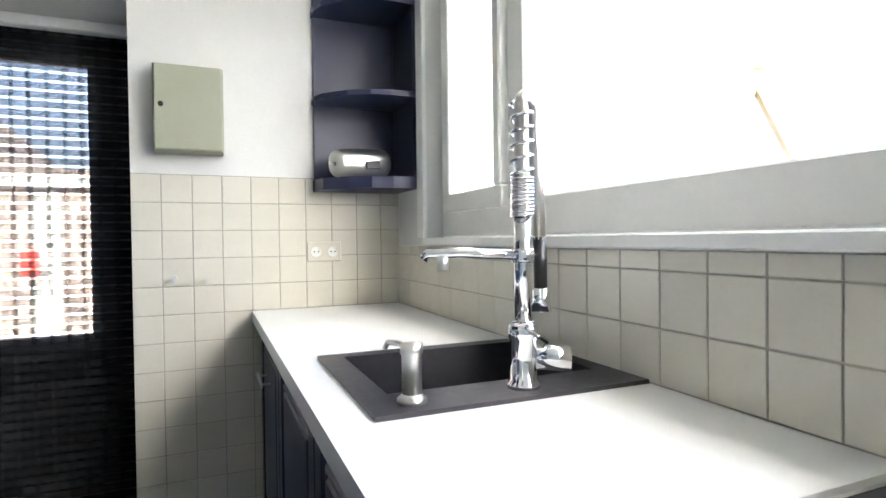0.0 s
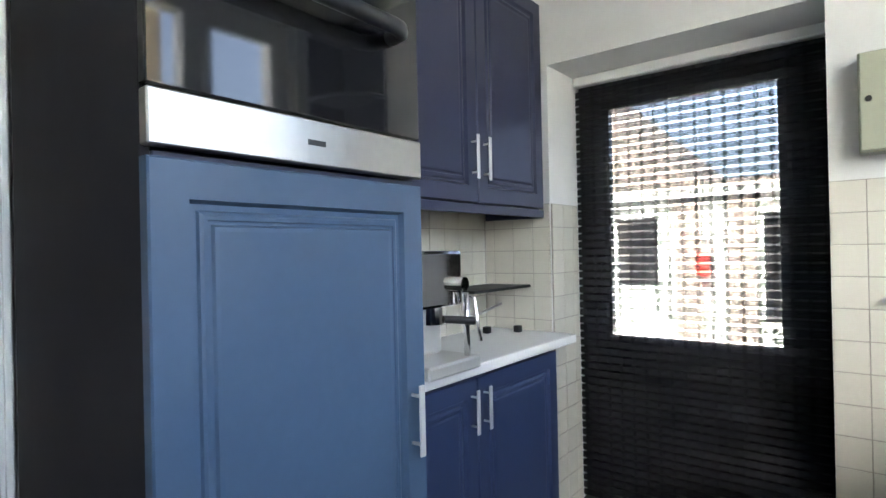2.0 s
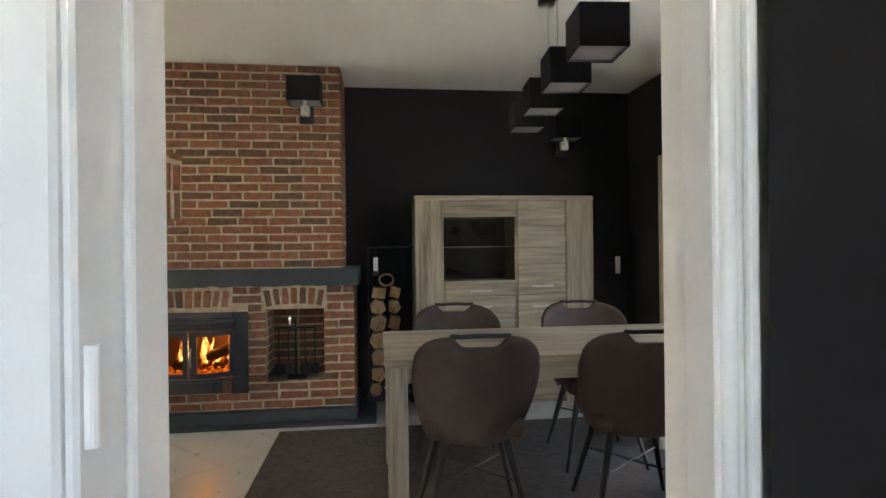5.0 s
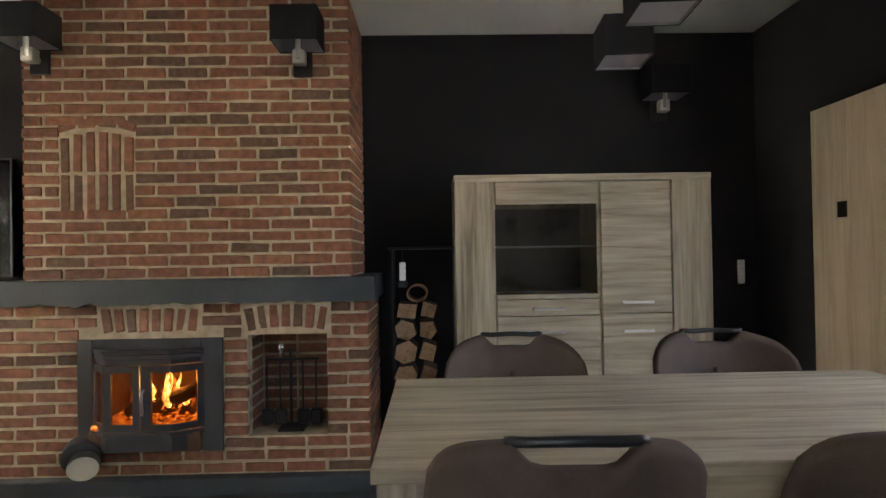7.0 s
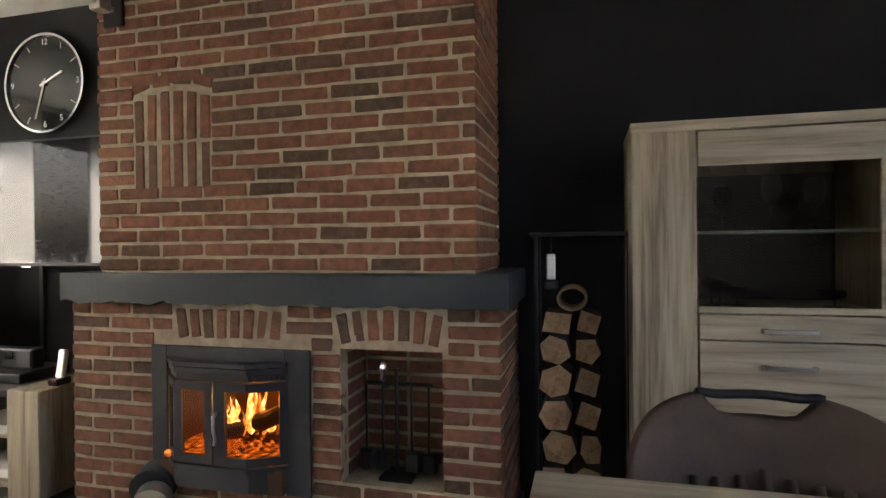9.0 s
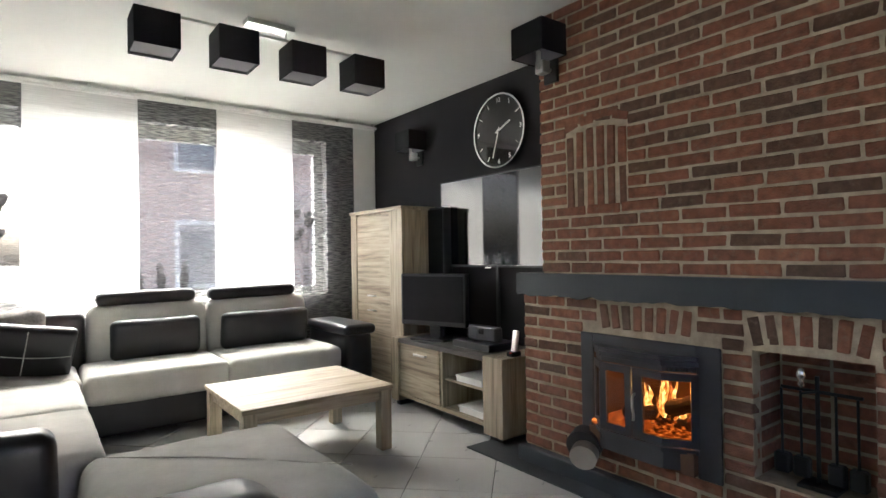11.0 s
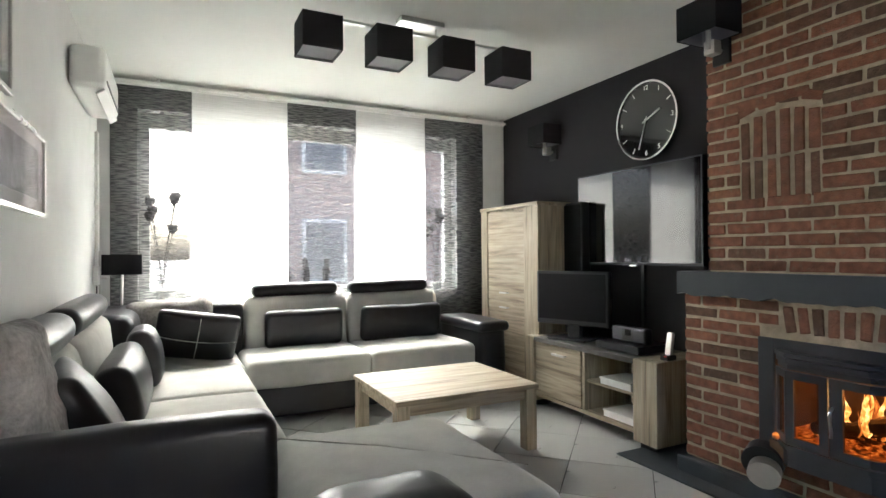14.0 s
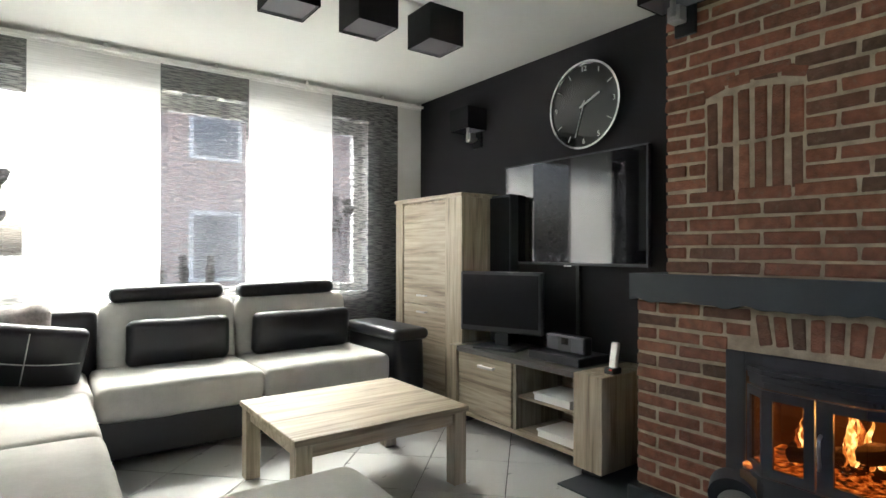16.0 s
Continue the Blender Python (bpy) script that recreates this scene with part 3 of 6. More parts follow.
def panel_front(parent, plane, y0, y1, z0, z1, material, depth=0.02, side=1, name="door"):
    """A moulded kitchen front facing along x: flat frame, sunk channel, stepped and raised field, pressed from one board."""
    k = 0.84 * min(1.0, (y1 - y0) / 0.5)
    prof = ((0, -depth), (0, -0.003), (0.003, 0), (0.072 * k, 0), (0.0735 * k, -0.003), (0.079 * k, -0.012), (0.090 * k, -0.012), (0.094 * k, -0.007), (0.100 * k, -0.004), (0.108 * k, -0.004), (0.110 * k, -0.007), (0.116 * k, -0.007), (0.121 * k, -0.002), (0.130 * k, -0.001))
    bm = bmesh.new()
    rings = [[bm.verts.new((plane + side * d, y, z)) for y, z in ((y0 + e, z0 + e), (y1 - e, z0 + e), (y1 - e, z1 - e), (y0 + e, z1 - e))] for e, d in prof]
    for a, b in zip(rings, rings[1:]):
        for i in range(4):
            bm.faces.new((a[i], a[(i + 1) % 4], b[(i + 1) % 4], b[i]))
    bm.faces.new(rings[0][::-1])
    bm.faces.new(rings[-1])
    return part(name, bm, material, parent)


def bar_handle(parent, x, y, z0, z1, out=0.032, side=1):
    h = part("handle", boxes((x + side * (out - 0.006), y - 0.0085, z0, x + side * out, y + 0.0085, z1), bevel=0.002), ALU, parent, "flat satin aluminium bar handle")
    for z in (z0 + 0.025, z1 - 0.025):
        part("stem", rods(((x - side * 0.005, y, z), (x + side * (out - 0.006), y, z), 0.004), n=8), ALU, h)


# tall unit with built-in fridge and oven
u = thing("tall_cabinet", (-1.1, 0.9, 0), "matt blue tall cabinet with a built-in fridge and dark side panel", "cabinet")
part("carcass", boxes((-1.49, 0.602, 0.1, -0.88, 1.185, 1.385), (-1.49, 0.602, 1.95, -0.88, 1.185, 2.3), (-1.49, 0.602, 1.385, -1.40, 1.185, 1.95), bevel=0.002), SHADED_NAVY, u)
part("side_panel", boxes((-1.49, 0.584, 0, -0.881, 0.600, 2.3), bevel=0.002), DARK_WALL, u, "near-black side panel")
part("plinth", boxes((-1.40, 0.602, 0, -0.93, 1.18, 0.1)), SHADED_NAVY, u)
dr = panel_front(u, -0.854, 0.583, 1.181, 0.12, 1.372, BLUE, 0.026)
bar_handle(dr, -0.854, 1.135, 0.78, 0.935)
panel_front(u, -0.854, 0.583, 1.181, 1.96, 2.3, BLUE, 0.026)
ov = thing("oven", (-1.1, 0.9, 1.385), "built-in oven with black glass door and steel control panel", "oven")
part("body", boxes((-1.39, 0.604, 1.39, -0.88, 1.18, 1.948)), BLACK_METAL, ov)
part("control_panel", boxes((-0.879, 0.583, 1.388, -0.852, 1.181, 1.472), bevel=0.003), STEEL, ov, "brushed steel strip")
part("glass_door", boxes((-0.879, 0.583, 1.476, -0.856, 1.181, 1.94), bevel=0.003), BLACK_GLASS, ov)
part("badge", boxes((-0.852, 0.865, 1.424, -0.850, 0.905, 1.434)), BLACK_PLASTIC, ov)
h = part("handle", sweep([(-0.850, 0.675, 1.68), (-0.815, 0.680, 1.68), (-0.800, 0.70, 1.68)] + [(-0.797, 0.72 + 0.04 * i, 1.68) for i in range(9)] + [(-0.800, 1.06, 1.68), (-0.815, 1.08, 1.68), (-0.850, 1.085, 1.68)], 0.017, 14), BLACK_PLASTIC, ov, smooth=True)

# low and hanging cabinets beside the tall unit
u = thing("base_cabinet", (-1.2, 1.7, 0), LABEL_BLUE + " under a white worktop", "cabinet")
part("carcass", boxes((-1.55, 1.19, 0.1, -1.135, 2.34, 0.81), bevel=0.002), SHADED_NAVY, u)
part("plinth", boxes((-1.53, 1.19, 0, -1.18, 2.34, 0.1)), SHADED_NAVY, u)
for y0, y1, hy in ((1.195, 1.750, 1.716), (1.755, 2.33, 1.789)):
    dr = panel_front(u, -1.112, y0, y1, 0.12, 0.795, SHADED_BLUE, 0.022)
    bar_handle(dr, -1.112, hy, 0.618, 0.765)
tagged(part("worktop_left", boxes((-1.552, 1.188, 0.812, -1.088, 2.478, 0.85), bevel=0.006, seg=2), WORKTOP), "white laminate worktop over the blue base cabinets", "worktop")
u = thing("wall_cabinet", (-1.3, 1.8, 1.37), "blue hanging cabinet, shade in its dark colour, with moulded doors and a light rail", "cabinet")
part("carcass", boxes((-1.552, 1.19, 1.40, -1.245, 2.455, 2.32), bevel=0.002), SHADED_NAVY, u)
part("light_rail", boxes((-1.24, 1.19, 1.362, -1.222, 2.458, 1.398), (-1.53, 2.44, 1.362, -1.24, 2.458, 1.398), bevel=0.003), SHADED_NAVY, u)
for y0, y1, hy in ((1.195, 1.942, 1.906), (1.947, 2.455, 1.985)):
    dr = panel_front(u, -1.222, y0, y1, 1.404, 2.32, SHADED_NAVY, 0.022)
    bar_handle(dr, -1.222, hy, 1.488, 1.652)

# window side: base units, worktop with sink, hob
for i, (y0, y1) in enumerate(((1.86, 2.46), (1.25, 1.855), (0.64, 1.245), (0.03, 0.635), (-0.58, 0.025), (-1.19, -0.585))):
    u = thing("base_cabinet", (0.55, (y0 + y1) / 2, 0), "blue base cabinet with moulded front, coloured dark for shade under the worktop", "cabinet", "window side units")
    part("carcass", boxes((0.292, y0, 0.1, WIN_X - 0.003, y1, 0.70 if 0 < i < 3 else 0.858), bevel=0.002), SHADED_NAVY, u)
    part("plinth", boxes((0.315, y0, 0, 0.83, y1, 0.1)), SHADED_NAVY, u)
    dr = panel_front(u, 0.270, y0 + 0.003, y1 - 0.003, 0.12, 0.855, SHADED_NAVY, 0.022, -1)
    if i:
        continue
    h = part("handle", boxes((0.238, (y0 + y1) / 2 - 0.09, 0.690, 0.244, (y0 + y1) / 2 + 0.09, 0.706), bevel=0.002), ALU, dr, "flat satin aluminium bar handle")
    for q in (-0.065, 0.065):
        part("stem", rods(((0.244, (y0 + y1) / 2 + q, 0.698), (0.272, (y0 + y1) / 2 + q, 0.698), 0.004), n=8), ALU, h)
SX0, SX1, SY0, SY1 = 0.324, 0.838, 0.982, 1.452
tagged(part("worktop", boxes((0.240, SY1, 0.86, WIN_X - 0.001, 2.479, 0.90), (0.240, -1.2, 0.86, WIN_X - 0.001, SY0, 0.90), (0.240, SY0, 0.86, SX0, SY1, 0.90), (SX1, SY0, 0.86, WIN_X - 0.001, SY1, 0.90)), WORKTOP), "long white laminate worktop with a cut-out for the sink", "worktop")
sk = thing("sink", (0.58, 1.18, 0.70), "black composite sink set into the white worktop", "sink")
bx, by = SX0 + 0.045, SY0 + 0.105
part("rim", boxes((SX0 - 0.008, SY0 - 0.008, 0.896, SX1 + 0.004, by, 0.908), (SX0 - 0.008, by, 0.896, bx, SY1 + 0.008, 0.908), (SX1 - 0.04, by, 0.896, SX1 + 0.004, SY1 + 0.008, 0.908), (bx, SY1 - 0.035, 0.896, SX1 - 0.04, SY1 + 0.008, 0.908)), SINK, sk)
part("bowl", boxes((bx - 0.006, by - 0.006, 0.715, bx, SY1 - 0.03, 0.899), (SX1 - 0.04, by - 0.006, 0.715, SX1 - 0.034, SY1 - 0.03, 0.899), (bx, by - 0.006, 0.715, SX1 - 0.04, by, 0.899), (bx, SY1 - 0.035, 0.715, SX1 - 0.04, SY1 - 0.029, 0.899), (bx - 0.006, by - 0.006, 0.709, SX1 - 0.034, SY1 - 0.029, 0.716)), SINK, sk)
part("drain", lathe([(0.045, 0), (0.045, 0.004), (0.03, 0.004), (0.028, 0.001)], (0.58, 1.22, 0.716)), STEEL, sk)

GROUP[0] = Matrix()
f = thing("kitchen_tap", (0.604, 1.028, 0.908), "tall chrome spring tap with pull-down spray", "tap")
fx, fy = 0.604, 1.028
ex, ey, rx_, ry_ = 0.52, 0.855, 0.855, -0.52
part("base", lathe([(0.030, 0), (0.030, 0.008), (0.024, 0.014), (0.024, 0.085), (0.027, 0.09), (0.027, 0.11), (0.018, 0.118)], (fx, fy, 0.908)), CHROME, f, smooth=True)
part("riser", rods(((fx, fy, 1.02), (fx, fy, 1.23), 0.0155)), CHROME, f, smooth=True)
part("collar", lathe([(0.019, 0), (0.021, 0.004), (0.021, 0.02), (0.019, 0.024)], (fx, fy, 1.13)), CHROME, f, smooth=True)
helix = [(fx + 0.019 * math.cos(a * 0.55), fy + 0.019 * math.sin(a * 0.55), 1.21 + 0.00055 * a) for a in range(130)]
helix += [(fx + 0.019 * math.cos(a * 0.55), fy + 0.019 * math.sin(a * 0.55), 1.2815 + 0.0022 * (a - 130)) for a in range(130, 190)]
part("spring", sweep(helix, 0.0036, 6), CHROME, f, smooth=True)
bend = [i * math.pi / 14 for i in range(15)]
arc = [(fx + ex * 0.05 * (1 - math.cos(a)) + rx_ * 0.012 * (1 - math.cos(a)), fy + ey * 0.05 * (1 - math.cos(a)) + ry_ * 0.012 * (1 - math.cos(a)), 1.40 + 0.035 * math.sin(a)) for a in bend]
hx, hy = arc[-1][0], arc[-1][1]
part("hose", sweep([(fx, fy, 1.22), (fx, fy, 1.30)] + arc + [(hx + 0.004, hy, 1.30), (hx + 0.010, hy, 1.17)], 0.013), STEEL, f, smooth=True)
part("spray_head", rods(((hx + 0.010, hy, 1.175), (hx + 0.012, hy, 1.075), 0.013), n=18), BLACK_PLASTIC, f, smooth=True)
part("nozzle", rods(((hx + 0.012, hy, 1.075), (hx + 0.012, hy, 1.03), 0.016, 0.020), n=18), CHROME, f, smooth=True)
part("dock_arm", rods(((fx, fy, 1.142), (hx + 0.01, hy, 1.142), 0.006)), CHROME, f, smooth=True)
part("spout", sweep([(fx, fy, 1.142), (fx - 0.10, fy + 0.035, 1.148), (fx - 0.16, fy + 0.055, 1.148), (fx - 0.168, fy + 0.058, 1.138)], 0.0095), CHROME, f, smooth=True)
part("aerator", rods(((fx - 0.135, fy + 0.046, 1.142), (fx - 0.135, fy + 0.046, 1.118), 0.011)), STEEL, f, smooth=True)
part("lever", joined(rods(((fx + 0.02, fy - 0.01, 0.962), (fx + 0.072, fy - 0.04, 0.960), 0.023)), rods(((fx + 0.05, fy, 0.985), (fx - 0.01, fy - 0.03, 1.02), 0.005))), CHROME, f, smooth=True)
GROUP[0] = Matrix.Translation((0.008, 0.042, 0))
sd = thing("soap_dispenser", (0.385, 0.985, 0.908), "brushed steel soap pump beside the tap", "soap dispenser")
part("collar", lathe([(0.025, 0), (0.025, 0.006), (0.018, 0.012), (0.0165, 0.014)], (0.385, 0.985, 0.908)), STEEL, sd, smooth=True)
part("pump", lathe([(0.0165, 0.014), (0.0165, 0.075), (0.019, 0.08), (0.019, 0.095), (0.006, 0.098)], (0.385, 0.985, 0.908)), STEEL, sd, smooth=True)
part("nozzle", sweep([(0.385, 0.985, 0.995), (0.375, 1.02, 0.998), (0.365, 1.05, 0.996), (0.362, 1.058, 0.985)], 0.005), STEEL, sd, smooth=True)
GROUP[0] = Matrix.Translation((0.0, 0.07, 0))
hb = thing("hob", (0.56, 0.2, 0.9), "black glass hob set on the worktop", "hob")
part("glass_plate", boxes((0.33, -0.1, 0.900, 0.80, 0.47, 0.907), bevel=0.002), BLACK_GLASS, hb)
part("steel_edge", boxes((0.322, 0.462, 0.900, 0.808, 0.478, 0.910), bevel=0.002), STEEL, hb)

# open corner shelf
GROUP[0] = Matrix.Translation((-0.018, 0, 0))
s = thing("corner_shelf", (0.7, 2.33, 1.37), "dark navy open end shelf hanging beside the window", "shelf")
part("back", boxes((0.508, 2.462, 1.38, 0.86, 2.478, 2.45), (0.845, 2.205, 1.38, 0.862, 2.462, 2.45)), SHADED_NAVY, s)
for z in (1.372, 1.725, 2.08, 2.44):
    bm = bmesh.new()
    vs = [(0.502, 2.476), (0.502, 2.40), (0.52, 2.345), (0.60, 2.26), (0.68, 2.215), (0.76, 2.20), (0.864, 2.20), (0.864, 2.476)]
    lo = [bm.verts.new((x, y, z)) for x, y in vs]
    hi = [bm.verts.new((x, y, z + (0.045 if z < 1.5 else 0.02))) for x, y in vs]
    bm.faces.new(lo)
    bm.faces.new(hi)
    for i in range(len(vs)):
        bm.faces.new((lo[i], lo[(i + 1) % 8], hi[(i + 1) % 8], hi[i]))
    part("shelf", bm, SHADED_NAVY, s)
r = thing("portable_radio", (0.70, 2.33, 1.418), "small silver rounded radio on the corner shelf", "radio")
part("body", turned(soft_box((0.535, 2.27, 1.420), (0.79, 2.36, 1.528), 0.05, (0, 0.01, 0.004)), (0.66, 2.31, 1.47), 0, -3, 10), STEEL, r, smooth=True)
part("display", turned(boxes((0.66, 2.258, 1.45, 0.72, 2.268, 1.48), bevel=0.003), (0.7, 2.31, 1.45), 0, -6, 12), BLACK_PLASTIC, r)

GROUP[0] = Matrix.Translation((-0.058, 0, 0))
k = thing("meter_box", (0.09, 2.43, 1.5), "grey-green metal key box on the wall", "wall box")
part("body", boxes((-0.03, 2.395, 1.502, 0.205, 2.479, 1.815), bevel=0.004), GREEN_GREY, k)
part("door", boxes((-0.026, 2.380, 1.506, 0.201, 2.394, 1.811), bevel=0.005, seg=2), GREEN_GREY, k)
part("lock", rods(((-0.003, 2.381, 1.665), (-0.003, 2.37, 1.665), 0.009)), BLACK_METAL, k)
o = thing("double_socket", (0.583, 2.47, 1.088), "cream double wall socket on the tiles", "socket")
part("plate", boxes((0.514, 2.459, 1.088, 0.652, 2.4705, 1.168), bevel=0.003), TILE, o)
for x in (0.549, 0.617):
    bm = lathe([(0.021, 0), (0.021, 0.006), (0.017, 0.006), (0.016, 0.003)], (0, 0, 0))
    bmesh.ops.transform(bm, matrix=pose(x, 2.46, 1.128, 90), verts=bm.verts)
    so = part("outlet", bm, PAPER, o)
    part("pin_hole", rods(((x - 0.008, 2.4605, 1.128), (x - 0.008, 2.4562, 1.128), 0.003), ((x + 0.008, 2.4605, 1.128), (x + 0.008, 2.4562, 1.128), 0.003)), BLACK_PLASTIC, so)
for x in (0.028, 0.137):
    kn = tagged(part("tap_stub", joined(rods(((x, 2.472, 1.04), (x, 2.44, 1.04), 0.007)), rods(((x, 2.44, 1.04), (x, 2.43, 1.04), 0.011))), STEEL), "small capped water stub in the tiles", "wall hook", "water stubs")

# coffee corner
GROUP[0] = Matrix.Translation((0.02, 0.07, -0.01))
cm = thing("coffee_machine", (-1.25, 1.55, 0.86), "steel and chrome espresso machine on the white worktop", "coffee machine")
part("drip_tray", boxes((-1.38, 1.36, 0.86, -1.07, 1.62, 0.90), bevel=0.006), SATIN, cm)
part("body", boxes((-1.40, 1.37, 0.90, -1.20, 1.585, 1.19), bevel=0.012, seg=2), SATIN, cm)
part("head", boxes((-1.25, 1.385, 1.06, -1.12, 1.595, 1.235), bevel=0.01, seg=2), CHROME, cm)
part("cup_rail", boxes((-1.39, 1.38, 1.19, -1.16, 1.60, 1.215), bevel=0.004), SATIN, cm)
part("group_head", rods(((-1.17, 1.50, 1.07), (-1.17, 1.50, 1.02), 0.032)), CHROME, cm)
ph = part("portafilter", rods(((-1.17, 1.50, 1.035), (-1.17, 1.50, 1.005), 0.034)), CHROME, cm)
part("grip", rods(((-1.14, 1.52, 1.02), (-1.08, 1.60, 1.01), 0.012, 0.014)), BLACK_PLASTIC, ph)
part("steam_wand", sweep([(-1.15, 1.61, 1.10), (-1.10, 1.63, 1.08), (-1.09, 1.635, 0.98), (-1.085, 1.64, 0.94)], 0.006), CHROME, cm, smooth=True)
part("knob", rods(((-1.12, 1.56, 1.13), (-1.085, 1.56, 1.13), 0.022)), CHROME, cm)
part("column", rods(((-1.10, 1.585, 0.90), (-1.10, 1.585, 1.10), 0.010)), CHROME, cm, smooth=True)
part("tank", boxes((-1.36, 1.40, 1.215, -1.22, 1.50, 1.26), bevel=0.01), BLACK_PLASTIC, cm)
GROUP[0] = Matrix.Translation((-0.09, 0.0, -0.01))
sh = thing("wall_rack", (-1.3, 2.3, 0.95), "dark narrow shelf with a steel rail on the tiles", "shelf")
part("board", boxes((-1.435, 2.02, 1.06, -1.21, 2.46, 1.072), bevel=0.002), BLACK_METAL, sh)
part("rail", rods(((-1.21, 2.05, 0.98), (-1.36, 2.44, 0.98), 0.006)), STEEL, sh)
for fx0, fy0 in ((-1.36, 2.28), (-1.26, 2.38)):
    part("foot", boxes((fx0, fy0, 0.86, fx0 + 0.03, fy0 + 0.03, 0.89), bevel=0.003), BLACK_METAL, sh)

# white board beside the doorway
GROUP[0] = Matrix.Translation((0.0, -0.115, 0))
wb = thing("whiteboard", (-1.49, -0.5, 1.25), "white magnetic board with aluminium frame and pen tray", "whiteboard")
part("board", boxes((-1.498, -0.78, 1.27, -1.488, -0.185, 1.95)), mat("board_surface", (0.5, 0.52, 0.45), 0.25, var=0.04), wb)
part("frame", boxes((-1.498, -0.20, 1.25, -1.48, -0.178, 1.97), (-1.498, -0.80, 1.25, -1.48, -0.20, 1.27), (-1.498, -0.80, 1.95, -1.48, -0.20, 1.97), (-1.498, -0.80, 1.25, -1.48, -0.78, 1.97), bevel=0.003), STEEL, wb)
part("corner", boxes((-1.50, -0.215, 1.236, -1.474, -0.165, 1.275), bevel=0.006, seg=2), CAST_IRON, wb)
part("pen_tray", boxes((-1.498, -0.70, 1.222, -1.44, -0.24, 1.236), bevel=0.003), STEEL, wb)
mk = thing("marker_pen", (-1.46, -0.33, 1.236), "red board marker lying in the pen tray", "marker")
part("barrel", rods(((-1.46, -0.39, 1.2445), (-1.46, -0.264, 1.2445), 0.0078)), PAPER, mk)
part("cap", rods(((-1.46, -0.265, 1.2455), (-1.46, -0.217, 1.2455), 0.0092)), RED, mk, "red cap")
GROUP[0] = Matrix()

# ---- fireplace ----
LOW_X, UP_X = -4.992, -5.0
Y0, Y1, UY0, UY1 = -1.988, -0.053, -1.84, -0.137
SY_0, SY_1, SZ_0, SZ_1 = -1.487, -0.903, 0.222, 0.74
NY_0, NY_1, NZ_0, NZ_1 = -0.686, -0.273, 0.285, 0.775
ch = thing("chimney_breast", (-5.25, -1.0, 0), "red brick chimney breast with sandy mortar joints", "fireplace")
back = FIRE_X
core = [(back, Y0 + 0.006, 0.09, LOW_X - 0.0055, SY_0, 0.985), (back, SY_0, 0.09, LOW_X - 0.0055, SY_1, SZ_0), (back, SY_0, SZ_1, LOW_X - 0.0055, SY_1, 0.985), (back, SY_1, 0.09, LOW_X - 0.0055, NY_0, 0.985), (back, NY_0, 0.09, LOW_X - 0.0055, NY_1, NZ_0), (back, NY_0, NZ_1 + 0.035, LOW_X - 0.0055, NY_1, 0.985), (back, NY_1, 0.09, LOW_X - 0.0055, Y1 - 0.006, 0.985), (back, NY_0, NZ_0, LOW_X - 0.26, NY_1, NZ_1 + 0.04), (back, UY0 + 0.008, 1.10, UP_X - 0.0055, UY1 - 0.008, TOP - 0.003)]
for c in core:
    part("mortar_bed", boxes(c), MORTAR, ch, "sand-coloured mortar")
part("plinth", boxes((back, Y0 - 0.02, 0.003, LOW_X + 0.05, Y1 + 0.02, 0.092), bevel=0.006), MANTEL, ch, "dark painted plinth")
bm = boxes((back, -1.995, 0.985, LOW_X + 0.05, -0.02, 1.105))
bmesh.ops.subdivide_edges(bm, edges=[e for e in bm.edges if abs((e.verts[0].co - e.verts[1].co).y) > 1], cuts=70)
for v in bm.verts:
    if v.co.z < 1.0:
        v.co.z += 0.020 * noise.noise(Vector((v.co.y * 12, 0, 3))) - 0.006
    v.co.x += 0.004 * noise.noise(Vector((v.co.y * 6, v.co.z * 9, 1)))
part("mantel_beam", bm, MANTEL, ch, "dark slate-painted wooden mantel beam with a chipped lower edge")

rng = random.Random(4)
BH, BL, CR = 0.0490, 0.200, 0.0615


def brick_mesh(l, h, seed):
    """One brick front, 6 cm deep, with slightly uneven worn corners; its face lies in x = 0."""
    rr = random.Random(seed)
    bm = boxes((-0.06, -l / 2, -h / 2, 0.0, l / 2, h / 2), bevel=0.0045)
    for v in bm.verts:
        v.co += Vector((rr.uniform(-1, 1) * 0.0012, rr.uniform(-1, 1) * 0.0032, rr.uniform(-1, 1) * 0.0028))
    me = bpy.data.meshes.new("brick")
    bm.to_mesh(me)
    bm.free()
    me.materials.append(BRICK)
    return me


MESHES = {}


def brick(l, h, x, y, z, turn=0):
    key = (round(l, 2), round(h, 3), rng.randrange(9))
    if key not in MESHES:
        MESHES[key] = brick_mesh(key[0], key[1], len(MESHES))
    ob = new("brick", MESHES[key])
    ob.parent = ch
    ob.matrix_local = Matrix.Translation(Vector((x + rng.uniform(-0.003, 0.002), y, z)) - ORIGIN[ch.name]) @ pose(0, 0, 0, turn + rng.uniform(-0.9, 0.9))
    return ob


def course(x, y0, y1, z, k, holes=()):
    """One course of stretchers between y0 and y1, broken round the openings."""
    spans, at = [], y0
    for a, b in sorted(holes):
        if a > at:
            spans.append((at, min(a, y1)))
        at = max(at, b)
    if at < y1:
        spans.append((at, y1))
    for a, b in spans:
        y = a
        first = BL if k % 2 == 0 else BL / 2
        while y < b - 0.03:
            l = min(first, b - y)
            if b - (y + l + 0.012) < 0.05:
                l = b - y
            brick(round(l / 0.01) * 0.01 - 0.002, BH, x, y + l / 2, z)
            y += l + 0.014
            first = BL


